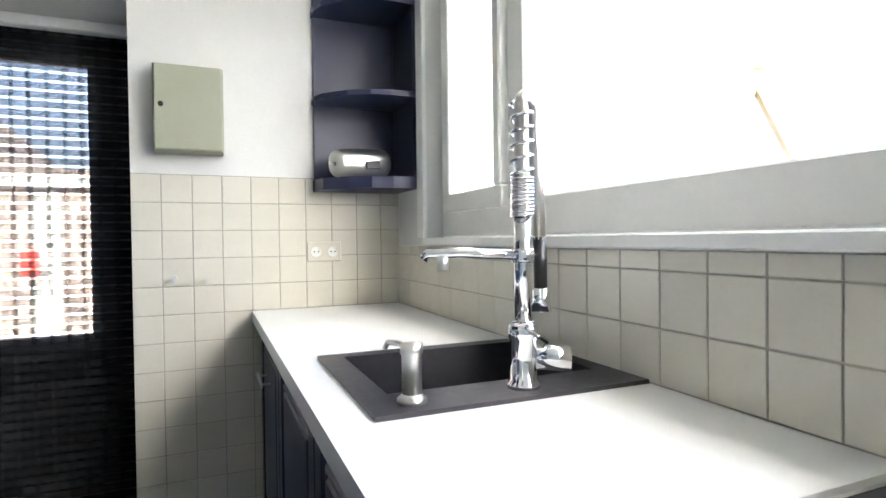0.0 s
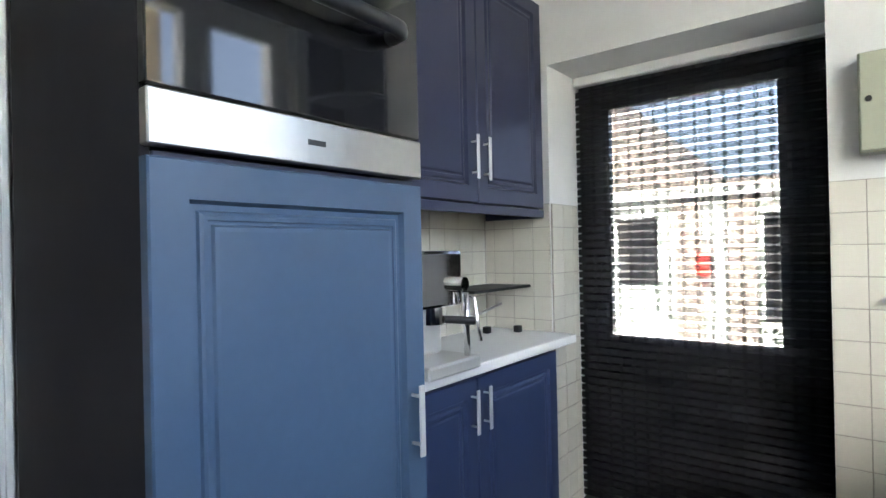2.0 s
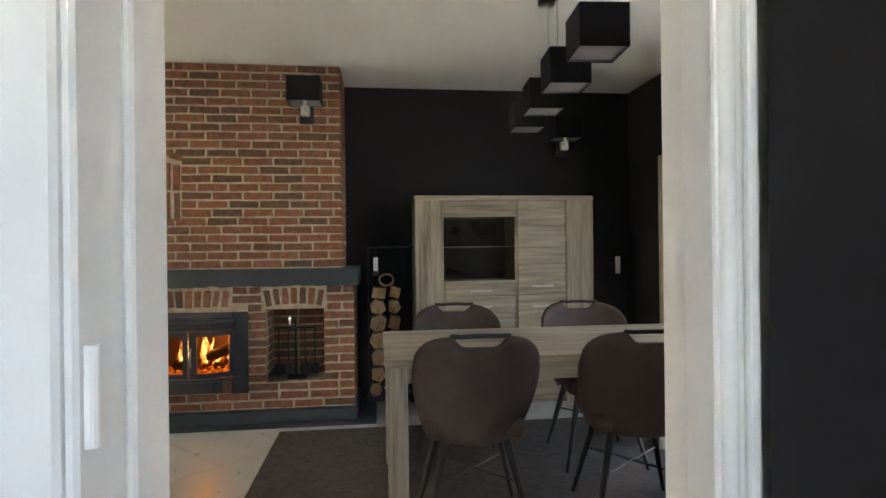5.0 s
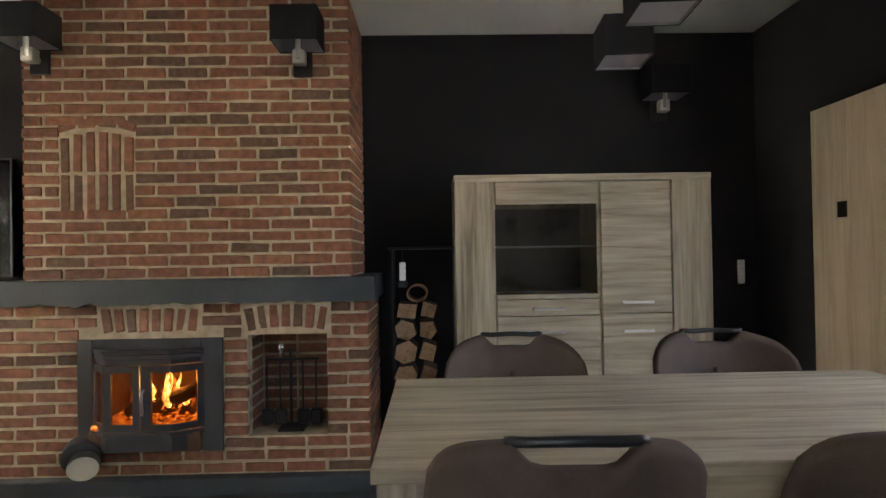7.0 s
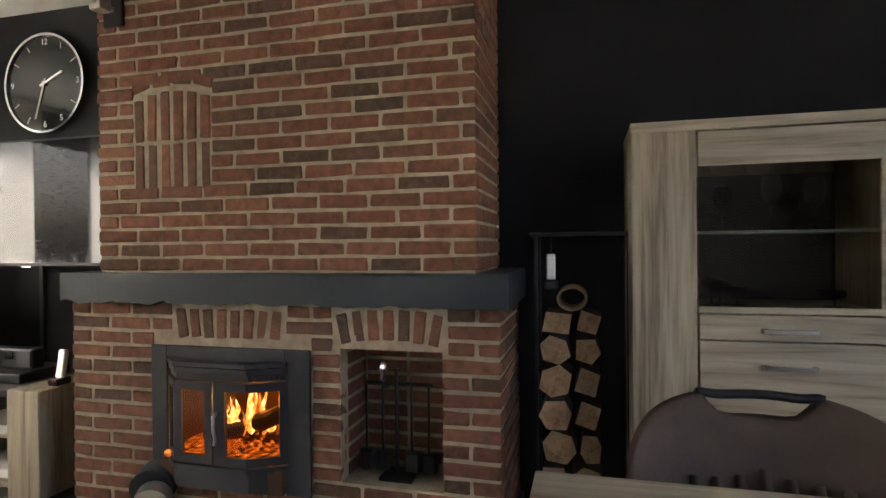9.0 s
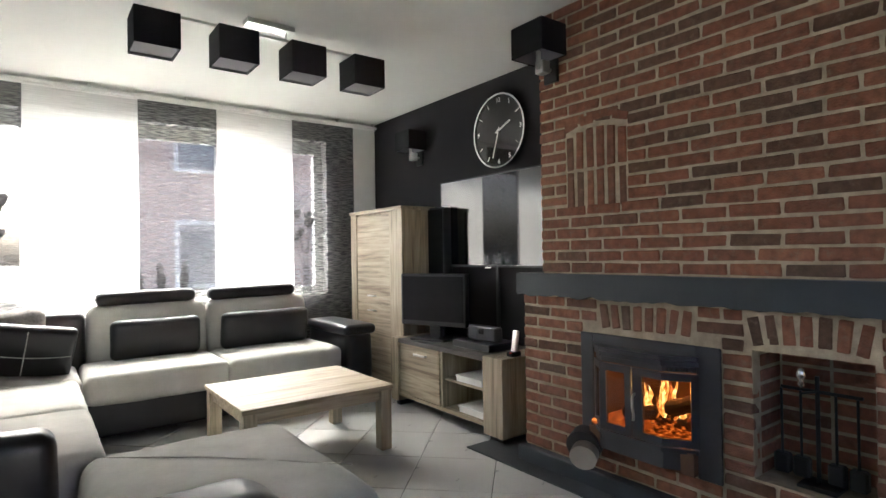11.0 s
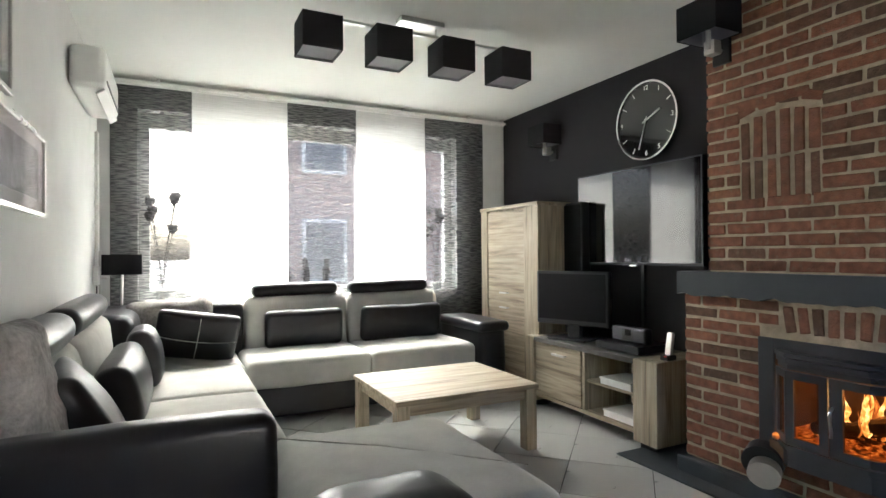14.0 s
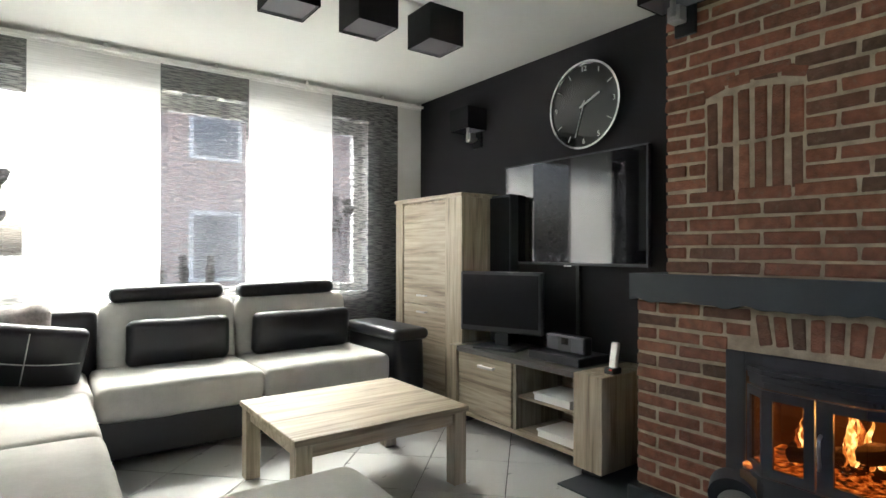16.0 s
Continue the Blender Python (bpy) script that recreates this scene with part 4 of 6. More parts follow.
ARCH_1, ARCH_2 = (-1.459, -0.915), (-0.72, -0.25)
for k in range(14):
    z = 0.09 + 0.034 + k * 0.0635
    holes = []
    if z + BH / 2 > 0.212 and z - BH / 2 < 0.808:
        holes.append((-1.553, -0.807))
    if z + BH / 2 > NZ_0 and z - BH / 2 < 0.83:
        holes.append((NY_0, NY_1))
    if z > 0.82:
        holes += [ARCH_1, ARCH_2]
    course(LOW_X, Y0, Y1, z, k, holes)
for (a, b), n, z0, z1, fan in ((ARCH_1, 8, 0.835, 0.972, 3.4), (ARCH_2, 7, 0.835, 0.985, 5.0)):
    for i in range(n):
        u = (i + 0.5) / n - 0.5
        sag = (0.05 * (1 - (2 * u) ** 2) - 0.035) if n == 7 else 0
        brick(0.12, 0.047, LOW_X - 0.002, (a + b) / 2 + u * (b - a) * 0.93, (z0 + z1) / 2 - 0.01 + sag * 0.5, 90 - u * 2 * fan * 2.6)
AY0, AY1, AZ0, AZ1 = -1.655, -1.26, 1.45, 1.86
for k in range(25):
    z = 1.105 + 0.034 + k * CR
    if z + BH / 2 > TOP:
        break
    holes = []
    if AZ0 < z < 1.93:
        holes.append((AY0, AY1))
    course(UP_X, UY0, UY1, z, k, holes)
for i in range(6):
    y = AY0 + 0.033 + i * 0.066
    rise = 0.045 * (1 - ((i - 2.5) / 3) ** 2)
    for z0, z1 in ((AZ0 + 0.005, 1.655), (1.668, 1.835 + rise)):
        brick(round(z1 - z0, 2), 0.046, UP_X - 0.001, y, (z0 + z1) / 2, 90)
for i in range(4):
    u = (i + 0.5) / 4 - 0.5
    brick(0.09, 0.046, UP_X - 0.001, (AY0 + AY1) / 2 + u * 0.42, 1.925 - 0.11 * u * u, -u * 44)
side = []
for k in range(25):
    z = 1.105 + 0.034 + k * CR
    if z + BH / 2 < TOP:
        for y, s in ((UY1 - 0.008, 1), (UY0 + 0.008, -1)):
            for a, b in (((0, 0.2), (0.212, 0.41), (0.422, 0.465)) if k % 2 else ((0, 0.1), (0.112, 0.315), (0.327, 0.465))):
                side.append((FIRE_X + 0.004 + a, y, z - BH / 2, FIRE_X + 0.004 + b, y + s * 0.008, z + BH / 2))
for k in range(14):
    z = 0.09 + 0.034 + k * 0.0635
    for y, s in ((Y1 - 0.006, 1), (Y0 + 0.006, -1)):
        c0 = FIRE_X + 0.004
        for a, b in (((0, 0.2), (0.212, 0.415), (0.427, 0.475)) if k % 2 else ((0, 0.1), (0.112, 0.315), (0.327, 0.475))):
            side.append((c0 + a, y, z - BH / 2, c0 + b, y + s * 0.008, z + BH / 2))
    if NZ_0 < z < NZ_1 + 0.04:
        side.append((LOW_X - 0.262, NY_0 + 0.01, z - BH / 2, LOW_X - 0.256, NY_0 + 0.19, z + BH / 2))
        side.append((LOW_X - 0.262, NY_0 + 0.202, z - BH / 2, LOW_X - 0.256, NY_1 - 0.01, z + BH / 2))
        side.append((LOW_X - 0.25, NY_0, z - BH / 2, LOW_X - 0.07, NY_0 + 0.006, z + BH / 2))
        side.append((LOW_X - 0.25, NY_1 - 0.006, z - BH / 2, LOW_X - 0.07, NY_1, z + BH / 2))
part("return_bricks", boxes(*side, bevel=0.003), BRICK, ch)["kind"] = "stuff"

tagged(part("hearth", boxes((FIRE_X, -2.35, -0.004, LOW_X + 0.167, 0.1, 0.008), bevel=0.003), MANTEL), "dark slate hearth strip along the fireplace", "hearth", kind="structure")

# wood stove insert with a bay front
SY_0, SY_1, SZ_0, SZ_1 = -0.885, -0.375, 0.275, 0.775
GROUP[0] = Matrix.Translation((0, -1.18, -0.045)) @ Matrix.Diagonal((1, 1.146, 1, 1)) @ Matrix.Translation((0, 0.6165, 0))
st = thing("stove_insert", (-4.94, -0.62, 0.2), "dark grey cast-iron wood stove insert, lit, with two glass doors", "stove")
for b in ((-0.942, 0.262, SY_0 + 0.012, 0.845), (SY_1 - 0.012, 0.262, -0.292, 0.845), (SY_0 + 0.012, 0.770, SY_1 - 0.012, 0.845)):
    part("surround_plate", boxes((LOW_X + 0.001, b[0], b[1], LOW_X + 0.014, b[2], b[3]), bevel=0.003), CAST_IRON, st)
part("fire_box", boxes((LOW_X - 0.33, SY_0, SZ_0, LOW_X - 0.32, SY_1, SZ_1), (LOW_X - 0.32, SY_0, SZ_0, LOW_X - 0.01, SY_0 + 0.01, SZ_1), (LOW_X - 0.32, SY_1 - 0.01, SZ_0, LOW_X - 0.01, SY_1, SZ_1), (LOW_X - 0.32, SY_0 + 0.01, SZ_0, LOW_X + 0.05, SY_1 - 0.01, SZ_0 + 0.1), (LOW_X - 0.32, SY_0 + 0.01, SZ_1 - 0.05, LOW_X, SY_1 - 0.01, SZ_1)), FIREBRICK, st)
A = [Vector((LOW_X + 0.014, -0.862, 0)), Vector((LOW_X + 0.088, -0.784, 0)), Vector((LOW_X + 0.092, -0.493, 0)), Vector((LOW_X + 0.014, -0.376, 0))]


def bay(z0, z1, grow=0.0, thick=0.012):
    """A band that follows the bay front."""
    bm = bmesh.new()
    g = [p + Vector((grow, 0, 0)) for p in A]
    rows = [[bm.verts.new(p + Vector((dx, 0, z))) for p in g] for dx, z in ((0, z0), (0, z1), (-thick, z1), (-thick, z0))]
    for a, b in zip(rows, rows[1:] + rows[:1]):
        for i in range(3):
            bm.faces.new((a[i], a[i + 1], b[i + 1], b[i]))
    bm.faces.new([r[0] for r in rows])
    bm.faces.new([r[-1] for r in rows][::-1])
    return bm


part("hood", joined(bay(0.780, 0.797, 0.014, 0.06), bay(0.752, 0.774, 0.004, 0.05), bay(0.724, 0.748, -0.010, 0.03)), CAST_IRON, st)
for i in range(6):
    v = A[2].lerp(A[3], 0.10 + 0.14 * i)
    part("vent_slot", boxes((v.x - 0.018, v.y - 0.005, 0.729, v.x - 0.009, v.y + 0.007, 0.743)), BLACK_METAL, st)
part("sill", joined(bay(0.368, 0.388, 0.012, 0.06), bay(0.288, 0.362, -0.006, 0.05)), CAST_IRON, st)


def leaf(a, b, name, m0=0.030, m1=0.030, over=None):
    """A stove door, or one bend of it, between two plan points: frame and glass."""
    d = (b - a)
    u, nrm = d.normalized(), Vector((d.y, -d.x, 0)).normalized()
    if nrm.x < 0:
        nrm = -nrm
    z0, z1, m = 0.392, 0.720, 0.034

    def slab(s0, s1, h0, h1, t0, t1):
        bm = bmesh.new()
        vs = [bm.verts.new(a + u * s + nrm * t + Vector((0, 0, h))) for t in (t0, t1) for h in (h0, h1) for s in (s0, s1)]
        for q in ((0, 1, 3, 2), (4, 6, 7, 5), (0, 4, 5, 1), (2, 3, 7, 6), (0, 2, 6, 4), (1, 5, 7, 3)):
            bm.faces.new([vs[i] for i in q])
        return bm
    L = d.length
    bars = [slab(0, L, z0, z0 + m, -0.012, 0.004), slab(0, L, z1 - m, z1, -0.012, 0.004)]
    if m0:
        bars.append(slab(0, m0, z0 + m, z1 - m, -0.012, 0.004))
    if m1:
        bars.append(slab(L - m1, L, z0 + m, z1 - m, -0.012, 0.004))
    p = part(name, joined(*bars), CAST_IRON, over or st)
    g = part("stove_glass", slab(m0, L - m1, z0 + m, z1 - m, -0.004, -0.003), SMOKE_CLEAR, over or p)
    g.visible_shadow = False
    return p


SMOKE_CLEAR = glass_mat("stove_glass", (1.0, 0.85, 0.7), 0.85)
MID = A[1].lerp(A[2], 0.54)
leaf(A[1], MID - Vector((0, 0.003, 0)), "side_door")
p = leaf(MID + Vector((0, 0.003, 0)), A[2], "main_door", 0.045, 0.0)
leaf(A[2], A[3], "door_wing", 0.0, 0.030, p)
leaf(A[0], A[1], "cheek_plate", 0.02, 0.012)
part("door_grip", sweep([(LOW_X + 0.092, -0.612, 0.600), (LOW_X + 0.112, -0.612, 0.585), (LOW_X + 0.114, -0.612, 0.54), (LOW_X + 0.105, -0.612, 0.50), (LOW_X + 0.108, -0.612, 0.475)], 0.006, 8), STEEL, p, smooth=True)
CHAR = mat("charred_wood", (0.05, 0.03, 0.02), 0.95, var=0.6, scale=20, bump=1.0, bscale=40)
for a0, a1, r in (((-5.12, -0.62, 0.475), (-5.02, -0.40, 0.585), 0.042), ((-5.16, -0.78, 0.44), (-5.12, -0.47, 0.455), 0.045), ((-5.06, -0.76, 0.445), (-5.09, -0.60, 0.49), 0.032)):
    lg = thing("fire_log", ((a0[0] + a1[0]) / 2, (a0[1] + a1[1]) / 2, 0.40), "charred burning log in the stove", "log", "burning logs")
    pts = [Vector(a0).lerp(Vector(a1), i / 8) + 0.006 * noise.noise_vector(Vector((i, r * 90, 1))) for i in range(9)]
    part("bark", sweep(pts, lambda q, w=r: w * (0.9 + 0.18 * noise.noise(Vector((q * 9, w * 70, 0)))), 12), CHAR, lg)
part("ash_bed", boxes((LOW_X - 0.31, SY_0 + 0.012, SZ_0 + 0.101, LOW_X + 0.045, SY_1 - 0.03, SZ_0 + 0.135), bevel=0.01), EMBER, st, "glowing ash bed")
fl = thing("fire", (-5.08, -0.60, 0.41), "low yellow flames over glowing embers", "fire")
for yc, spread, tall, n in ((-0.700, 0.035, 0.15, 12), (-0.565, 0.030, 0.22, 16), (-0.505, 0.05, 0.10, 8), (-0.415, 0.025, 0.15, 9)):
    for i in range(n):
        y, x = yc + spread * rng.uniform(-1, 1), -5.04 - 0.10 * rng.random()
        z0, h, ph = 0.455 + 0.03 * rng.random(), tall * rng.uniform(0.35, 1.0), rng.uniform(0, 6.28)
        wob = [(x + 0.012 * math.sin(5 * q + ph), y + 0.014 * math.sin(4 * q + ph) * q + 0.003 * math.sin(13 * q + 2 * ph), z0 + h * q) for q in [j / 12 for j in range(13)]]
        wide = 0.003 + 0.010 * rng.random()
        part("flame", sweep(wob, lambda q, w=wide, u=ph: 0.0006 + 1.5 * w * abs(math.sin(math.pi * min(1, q ** 0.6 * 0.86 + 0.12))) ** 1.2 * (0.82 + 0.18 * math.sin(11 * q + u)), 7), (FLAME_HOT, FLAME, FLAME_HOT, FLAME_RED)[i % 4], fl, smooth=True)
bm = bmesh.new()
for i in range(60):
    c = Vector((-5.16 + 0.12 * rng.random(), -0.76 + 0.34 * rng.random(), 0.414 + 0.045 * rng.random() ** 2))
    bmesh.ops.create_icosphere(bm, subdivisions=1, radius=0.006 + 0.012 * rng.random() ** 2, matrix=Matrix.Translation(c) @ Matrix.Diagonal((1, 1.5, 0.7, 1)))
part("embers", bm, EMBER, fl)["kind"] = "stuff"

# fan knob cylinder at the stove's corner
kb = thing("stove_blower", (-4.89, -0.95, 0.13), "dark round stove blower with a grey end cap", "blower")
part("housing", rods(((-4.995, -0.920, 0.275), (-4.90, -0.885, 0.265), 0.080), n=28), CAST_IRON, kb, smooth=False)
part("cap", rods(((-4.90, -0.870, 0.245), (-4.84, -0.843, 0.235), 0.062), n=28), STEEL, kb)

# fire tools in the niche
GROUP[0] = Matrix.Translation((0.16, -0.49, -0.04))
ft = thing("fire_tool_set", (-5.26, 0.0, 0.325), "black wrought iron fire tools hanging in the brick niche", "fire tools")
part("stand", joined(rods(((-5.26, 0.0, 0.34), (-5.26, 0.0, 0.76), 0.008)), boxes((-5.32, -0.06, 0.326, -5.20, 0.08, 0.342), bevel=0.004)), BLACK_METAL, ft)
part("crossbar", rods(((-5.26, -0.13, 0.70), (-5.26, 0.15, 0.70), 0.007)), BLACK_METAL, ft)
for i, y in enumerate((-0.12, -0.05, 0.07, 0.14)):
    part(("poker", "shovel", "brush", "tongs")[i], joined(rods(((-5.235, y, 0.70), (-5.235, y, 0.43), 0.005)), boxes((-5.26, y - 0.03, 0.36, -5.22, y + 0.03, 0.44), bevel=0.008)), BLACK_METAL, ft)
part("finial", lathe([(0.004, 0), (0.016, 0.015), (0.008, 0.03), (0.018, 0.05), (0.010, 0.075), (0.004, 0.08)], (-5.19, -0.03, 0.72)), CHROME, ft, "small silver knob", True)
part("back_bar", rods(((-5.19, -0.03, 0.70), (-5.26, -0.0, 0.70), 0.005)), BLACK_METAL, ft)

# log rack
GROUP[0] = Matrix.Translation((0.085, -0.525, 0))
rk = thing("log_rack", (-5.5, 0.7, 0), "tall black metal firewood rack beside the chimney", "log rack")
RX0, RX1, RY0, RY1 = -5.61, -5.42, 0.575, 0.835
RF = 0.93
part("post", boxes((RX1 - 0.015, RY0 - 0.012, 0.06, RX1, RY0, 1.25), (RX1 - 0.015, RF, 0.06, RX1, RF + 0.012, 1.25), (RX0, RY0 - 0.012, 0.06, RX0 + 0.015, RY0, 1.25), (RX0, RF, 0.06, RX0 + 0.015, RF + 0.012, 1.25)), BLACK_METAL, rk)
part("base", boxes((RX0, RY0 - 0.02, 0.02, RX1, RF + 0.02, 0.06)), BLACK_METAL, rk)
part("top_rail", boxes((RX0, RY0 - 0.03, 1.245, RX1 + 0.01, RF + 0.03, 1.258), bevel=0.002), BLACK_METAL, rk)
part("foot", boxes((RX0, RY0, 0.0, RX0 + 0.03, RY0 + 0.03, 0.02), (RX1 - 0.03, RY0, 0, RX1, RY0 + 0.03, 0.02), (RX0, RF - 0.03, 0, RX0 + 0.03, RF, 0.02), (RX1 - 0.03, RF - 0.03, 0, RX1, RF, 0.02)), BLACK_METAL, rk)
z, k = 0.06, 0
while z < 0.93:
    h = 0.105 + 0.035 * rng.random()
    cut = RY0 + (RY1 - RY0) * (0.38 + 0.24 * rng.random())
    for a, b in ((RY0 + 0.003, cut - 0.003), (cut + 0.003, RY1 - 0.003)):
        lw = thing("firewood_log", (-5.5, (a + b) / 2, z), "split firewood log with pale cut end", "log", "stacked firewood")
        bm = bmesh.new()
        n = 4 + rng.randrange(3)
        tilt = rng.uniform(0, 6.28)
        ring = [((a + b) / 2 + (b - a) / 2 * math.copysign(abs(math.cos(tilt + 6.2832 * i / n)) ** 0.8, math.cos(tilt + 6.2832 * i / n)) * rng.uniform(0.86, 1.1), z + h / 2 + h / 2 * math.copysign(abs(math.sin(tilt + 6.2832 * i / n)) ** 0.8, math.sin(tilt + 6.2832 * i / n)) * rng.uniform(0.88, 1.08)) for i in range(n)]
        fr, bk = [bm.verts.new((RX1 - 0.004 + 0.02 * rng.random(), y, zz)) for y, zz in ring], [bm.verts.new((RX0 + 0.01, y, zz)) for y, zz in ring]
        caps = bmesh.new()
        cf = [caps.verts.new(v.co + Vector((0.001, 0, 0))) for v in fr]
        caps.faces.new(cf)
        for i in range(n):
            bm.faces.new((fr[i], fr[(i + 1) % n], bk[(i + 1) % n], bk[i]))
        bm.faces.new(bk[::-1])
        part("bark", bm, BARK, lw)
        part("cut_face", caps, LOG, lw)
    z += h
lw = thing("hollow_log", (-5.48, 0.71, 0.95), "curled piece of birch bark on the stacked firewood", "log", "stacked firewood")
bm = bmesh.new()
rings = [[bm.verts.new((x, 0.715 + r * 1.25 * math.cos(a), 0.985 + r * math.sin(a))) for a in [6.2832 * i / 16 for i in range(16)]] for x, r in ((-5.6, 0.05), (-5.41, 0.05), (-5.41, 0.042), (-5.6, 0.042))]
for a, b in zip(rings, rings[1:] + rings[:1]):
    for i in range(16):
        bm.faces.new((a[i], a[(i + 1) % 16], b[(i + 1) % 16], b[i]))
part("bark_curl", bm, LOG, lw, smooth=True)
hk = thing("hand_brush", (-5.45, 0.63, 1.02), "small grey hearth brush hanging in the rack", "brush")
part("handle", boxes((-5.46, 0.61, 1.06, -5.44, 0.648, 1.17), bevel=0.006, seg=2), STEEL, hk)
part("hook", rods(((-5.45, 0.63, 1.17), (-5.45, 0.63, 1.25), 0.003)), BLACK_METAL, hk)
part("head", boxes((-5.47, 0.60, 1.02, -5.43, 0.658, 1.06), bevel=0.008), BLACK_PLASTIC, hk)
GROUP[0] = Matrix.Translation((0.097, -0.55, 0))
sk = thing("cable_switch", (-5.62, 0.392, 1.28), "white cable switch at the chimney side", "switch")
part("body", boxes((-5.632, 0.375, 1.28, -5.60, 0.41, 1.34), bevel=0.006), WHITE_PAINT, sk)
part("cable", rods(((-5.625, 0.392, 1.34), (-5.625, 0.385, 1.6), 0.004)), BLACK_PLASTIC, sk)

GROUP[0] = Matrix()

# ---- living room ----
# street window: rail and panel curtains
rl = thing("curtain_rail", (-3.8, -4.66, 2.5), "white aluminium panel curtain rail under the ceiling", "curtain rail")
part("track", boxes((-5.53, -4.695, 2.53, -1.96, -4.625, 2.552), bevel=0.003), WHITE_PAINT, rl)
for x in (-2.35, -3.0, -3.7, -4.4, -5.1, -5.5):
    part("bracket", boxes((x - 0.01, -4.68, 2.55, x + 0.01, -4.635, TOP)), STEEL, rl)
for x0, x1, y, m, lab in ((-2.584, -2.02, -4.645, SHEER_DARK, "dark grey sheer panel curtain"), (-2.98, -2.565, -4.660, SHEER_WHITE, "white sheer panel curtain"), (-3.336, -2.95, -4.675, SHEER_WHITE, "white sheer panel curtain"), (-3.938, -3.330, -4.645, SHEER_DARK, "dark grey sheer panel curtain"), (-4.31, -3.92, -4.660, SHEER_WHITE, "white sheer panel curtain"), (-4.635, -4.29, -4.675, SHEER_WHITE, "white sheer panel curtain"), (-5.261, -4.620, -4.645, SHEER_DARK, "dark grey sheer panel curtain"), (-5.52, -5.245, -4.660, PAPER, "plain white panel curtain")):
    c = thing("panel_curtain", ((x0 + x1) / 2, y, 0.3), lab + " hanging before the street window", "curtain", "panel curtains")
    bm = bmesh.new()
    bmesh.ops.create_grid(bm, x_segments=6, y_segments=30, size=0.5)
    for v in bm.verts:
        v.co = Vector((x0 + (v.co.x + 0.5) * (x1 - x0), y + 0.004 * noise.noise(Vector((v.co.x * 3, v.co.y * 4, x0))), 0.30 + (v.co.y + 0.5) * 2.22))
    part("cloth", bm, m, c, smooth=True)
    part("carrier", boxes((x0, y - 0.006, 2.515, x1, y + 0.006, 2.533)), WHITE_PAINT, c)
    part("weight_bar", boxes((x0, y - 0.004, 0.292, x1, y + 0.004, 0.306)), WHITE_PAINT, c)


def flower_vase(x, y, z, h, seed):
    rr = random.Random(seed)
    v = thing("flower_vase", (x, y, z), "slim vase on the window sill, artificial flowers coloured dark as silhouettes", "vase")
    part("vase", lathe([(0.04, 0), (0.045, 0.05), (0.03, 0.16), (0.022, 0.24), (0.028, 0.26), (0.018, 0.25)], (x, y, z)), DRINK, v, smooth=True)
    for i in range(6):
        top = Vector((x + rr.uniform(-0.13, 0.13), y + rr.uniform(-0.03, 0.03), z + h * rr.uniform(0.6, 1.0)))
        st_ = part("stem", sweep([(x, y, z + 0.1), (x + (top.x - x) * 0.3, y, z + 0.5 * (top.z - z)), top], 0.0035, 6), LEAF, v)
        bm = bmesh.new()
        for k in range(9):
            a = k * 2.4
            m = Matrix.Translation(top) @ pose(0, 0, 0, 55 + 20 * rr.random(), 0, math.degrees(a)) @ Matrix.Translation((0, 0.040, 0)) @ Matrix.Diagonal((0.034, 0.050, 0.006, 1))
            bmesh.ops.create_icosphere(bm, subdivisions=1, radius=1, matrix=m)
        part("bloom", bm, LEAF, st_, smooth=True)


flower_vase(-2.37, -4.77, 0.862, 0.86, 1)
flower_vase(-4.80, -4.77, 0.862, 0.82, 2)
for x, s in ((-3.35, 1), (-3.52, 1.3), (-3.68, -1)):
    bm = lathe([(0.05, 0), (0.045, 0.05), (0.03, 0.13), (0.04, 0.2), (0.025, 0.25), (0.03, 0.3), (0.008, 0.33)], (x, -4.77, 0.862), 12)
    tagged(part("figurine", turned(bm, (x, -4.77, 0.862), 0, 3 * s, 0), LEAF, smooth=True), "small figurine on the window sill, coloured dark as a silhouette", "figurine", "sill figurines")

# corner sofa
GROUP[0] = Matrix.Translation((0.13, -0.74, 0))
so = thing("corner_sofa", (-3.0, -2.9, 0), "large grey fabric corner sofa with black leather base, arms and headrests", "sofa")
part("base", boxes((-2.98, -3.85, 0.05, -2.12, -0.62, 0.29), (-4.84, -3.85, 0.05, -2.98, -3.14, 0.29), bevel=0.02, seg=2), LEATHER, so)
part("seat_cushion", soft_box((-3.0, -2.28, 0.27), (-2.3, -1.45, 0.47), 0.05, (0, 0, 0.02), wrinkle=0.006), FABRIC, so, smooth=True)
part("seat_cushion", soft_box((-3.0, -3.10, 0.27), (-2.3, -2.29, 0.47), 0.05, (0, 0, 0.02), wrinkle=0.006), FABRIC, so, smooth=True)
part("seat_cushion", soft_box((-3.02, -3.78, 0.27), (-2.3, -3.08, 0.465), 0.05, (0, 0, 0.01), wrinkle=0.006), FABRIC, so, smooth=True)
part("seat_cushion", soft_box((-3.93, -3.74, 0.27), (-3.03, -3.08, 0.47), 0.05, (0, 0, 0.02), wrinkle=0.006), FABRIC, so, smooth=True)
part("seat_cushion", soft_box((-4.84, -3.74, 0.27), (-3.935, -3.08, 0.47), 0.05, (0, 0, 0.02), wrinkle=0.006), FABRIC, so, smooth=True)
for y0, y1 in ((-1.76, -1.02), (-2.90, -1.78)):
    part("back_cushion", turned(soft_box((-2.29, y0, 0.30), (-2.09, y1, 0.87), 0.08, (0.03, 0, 0.01), wrinkle=0.008), (-2.1, y0, 0.3), 0, 6, 0), FABRIC, so, smooth=True)
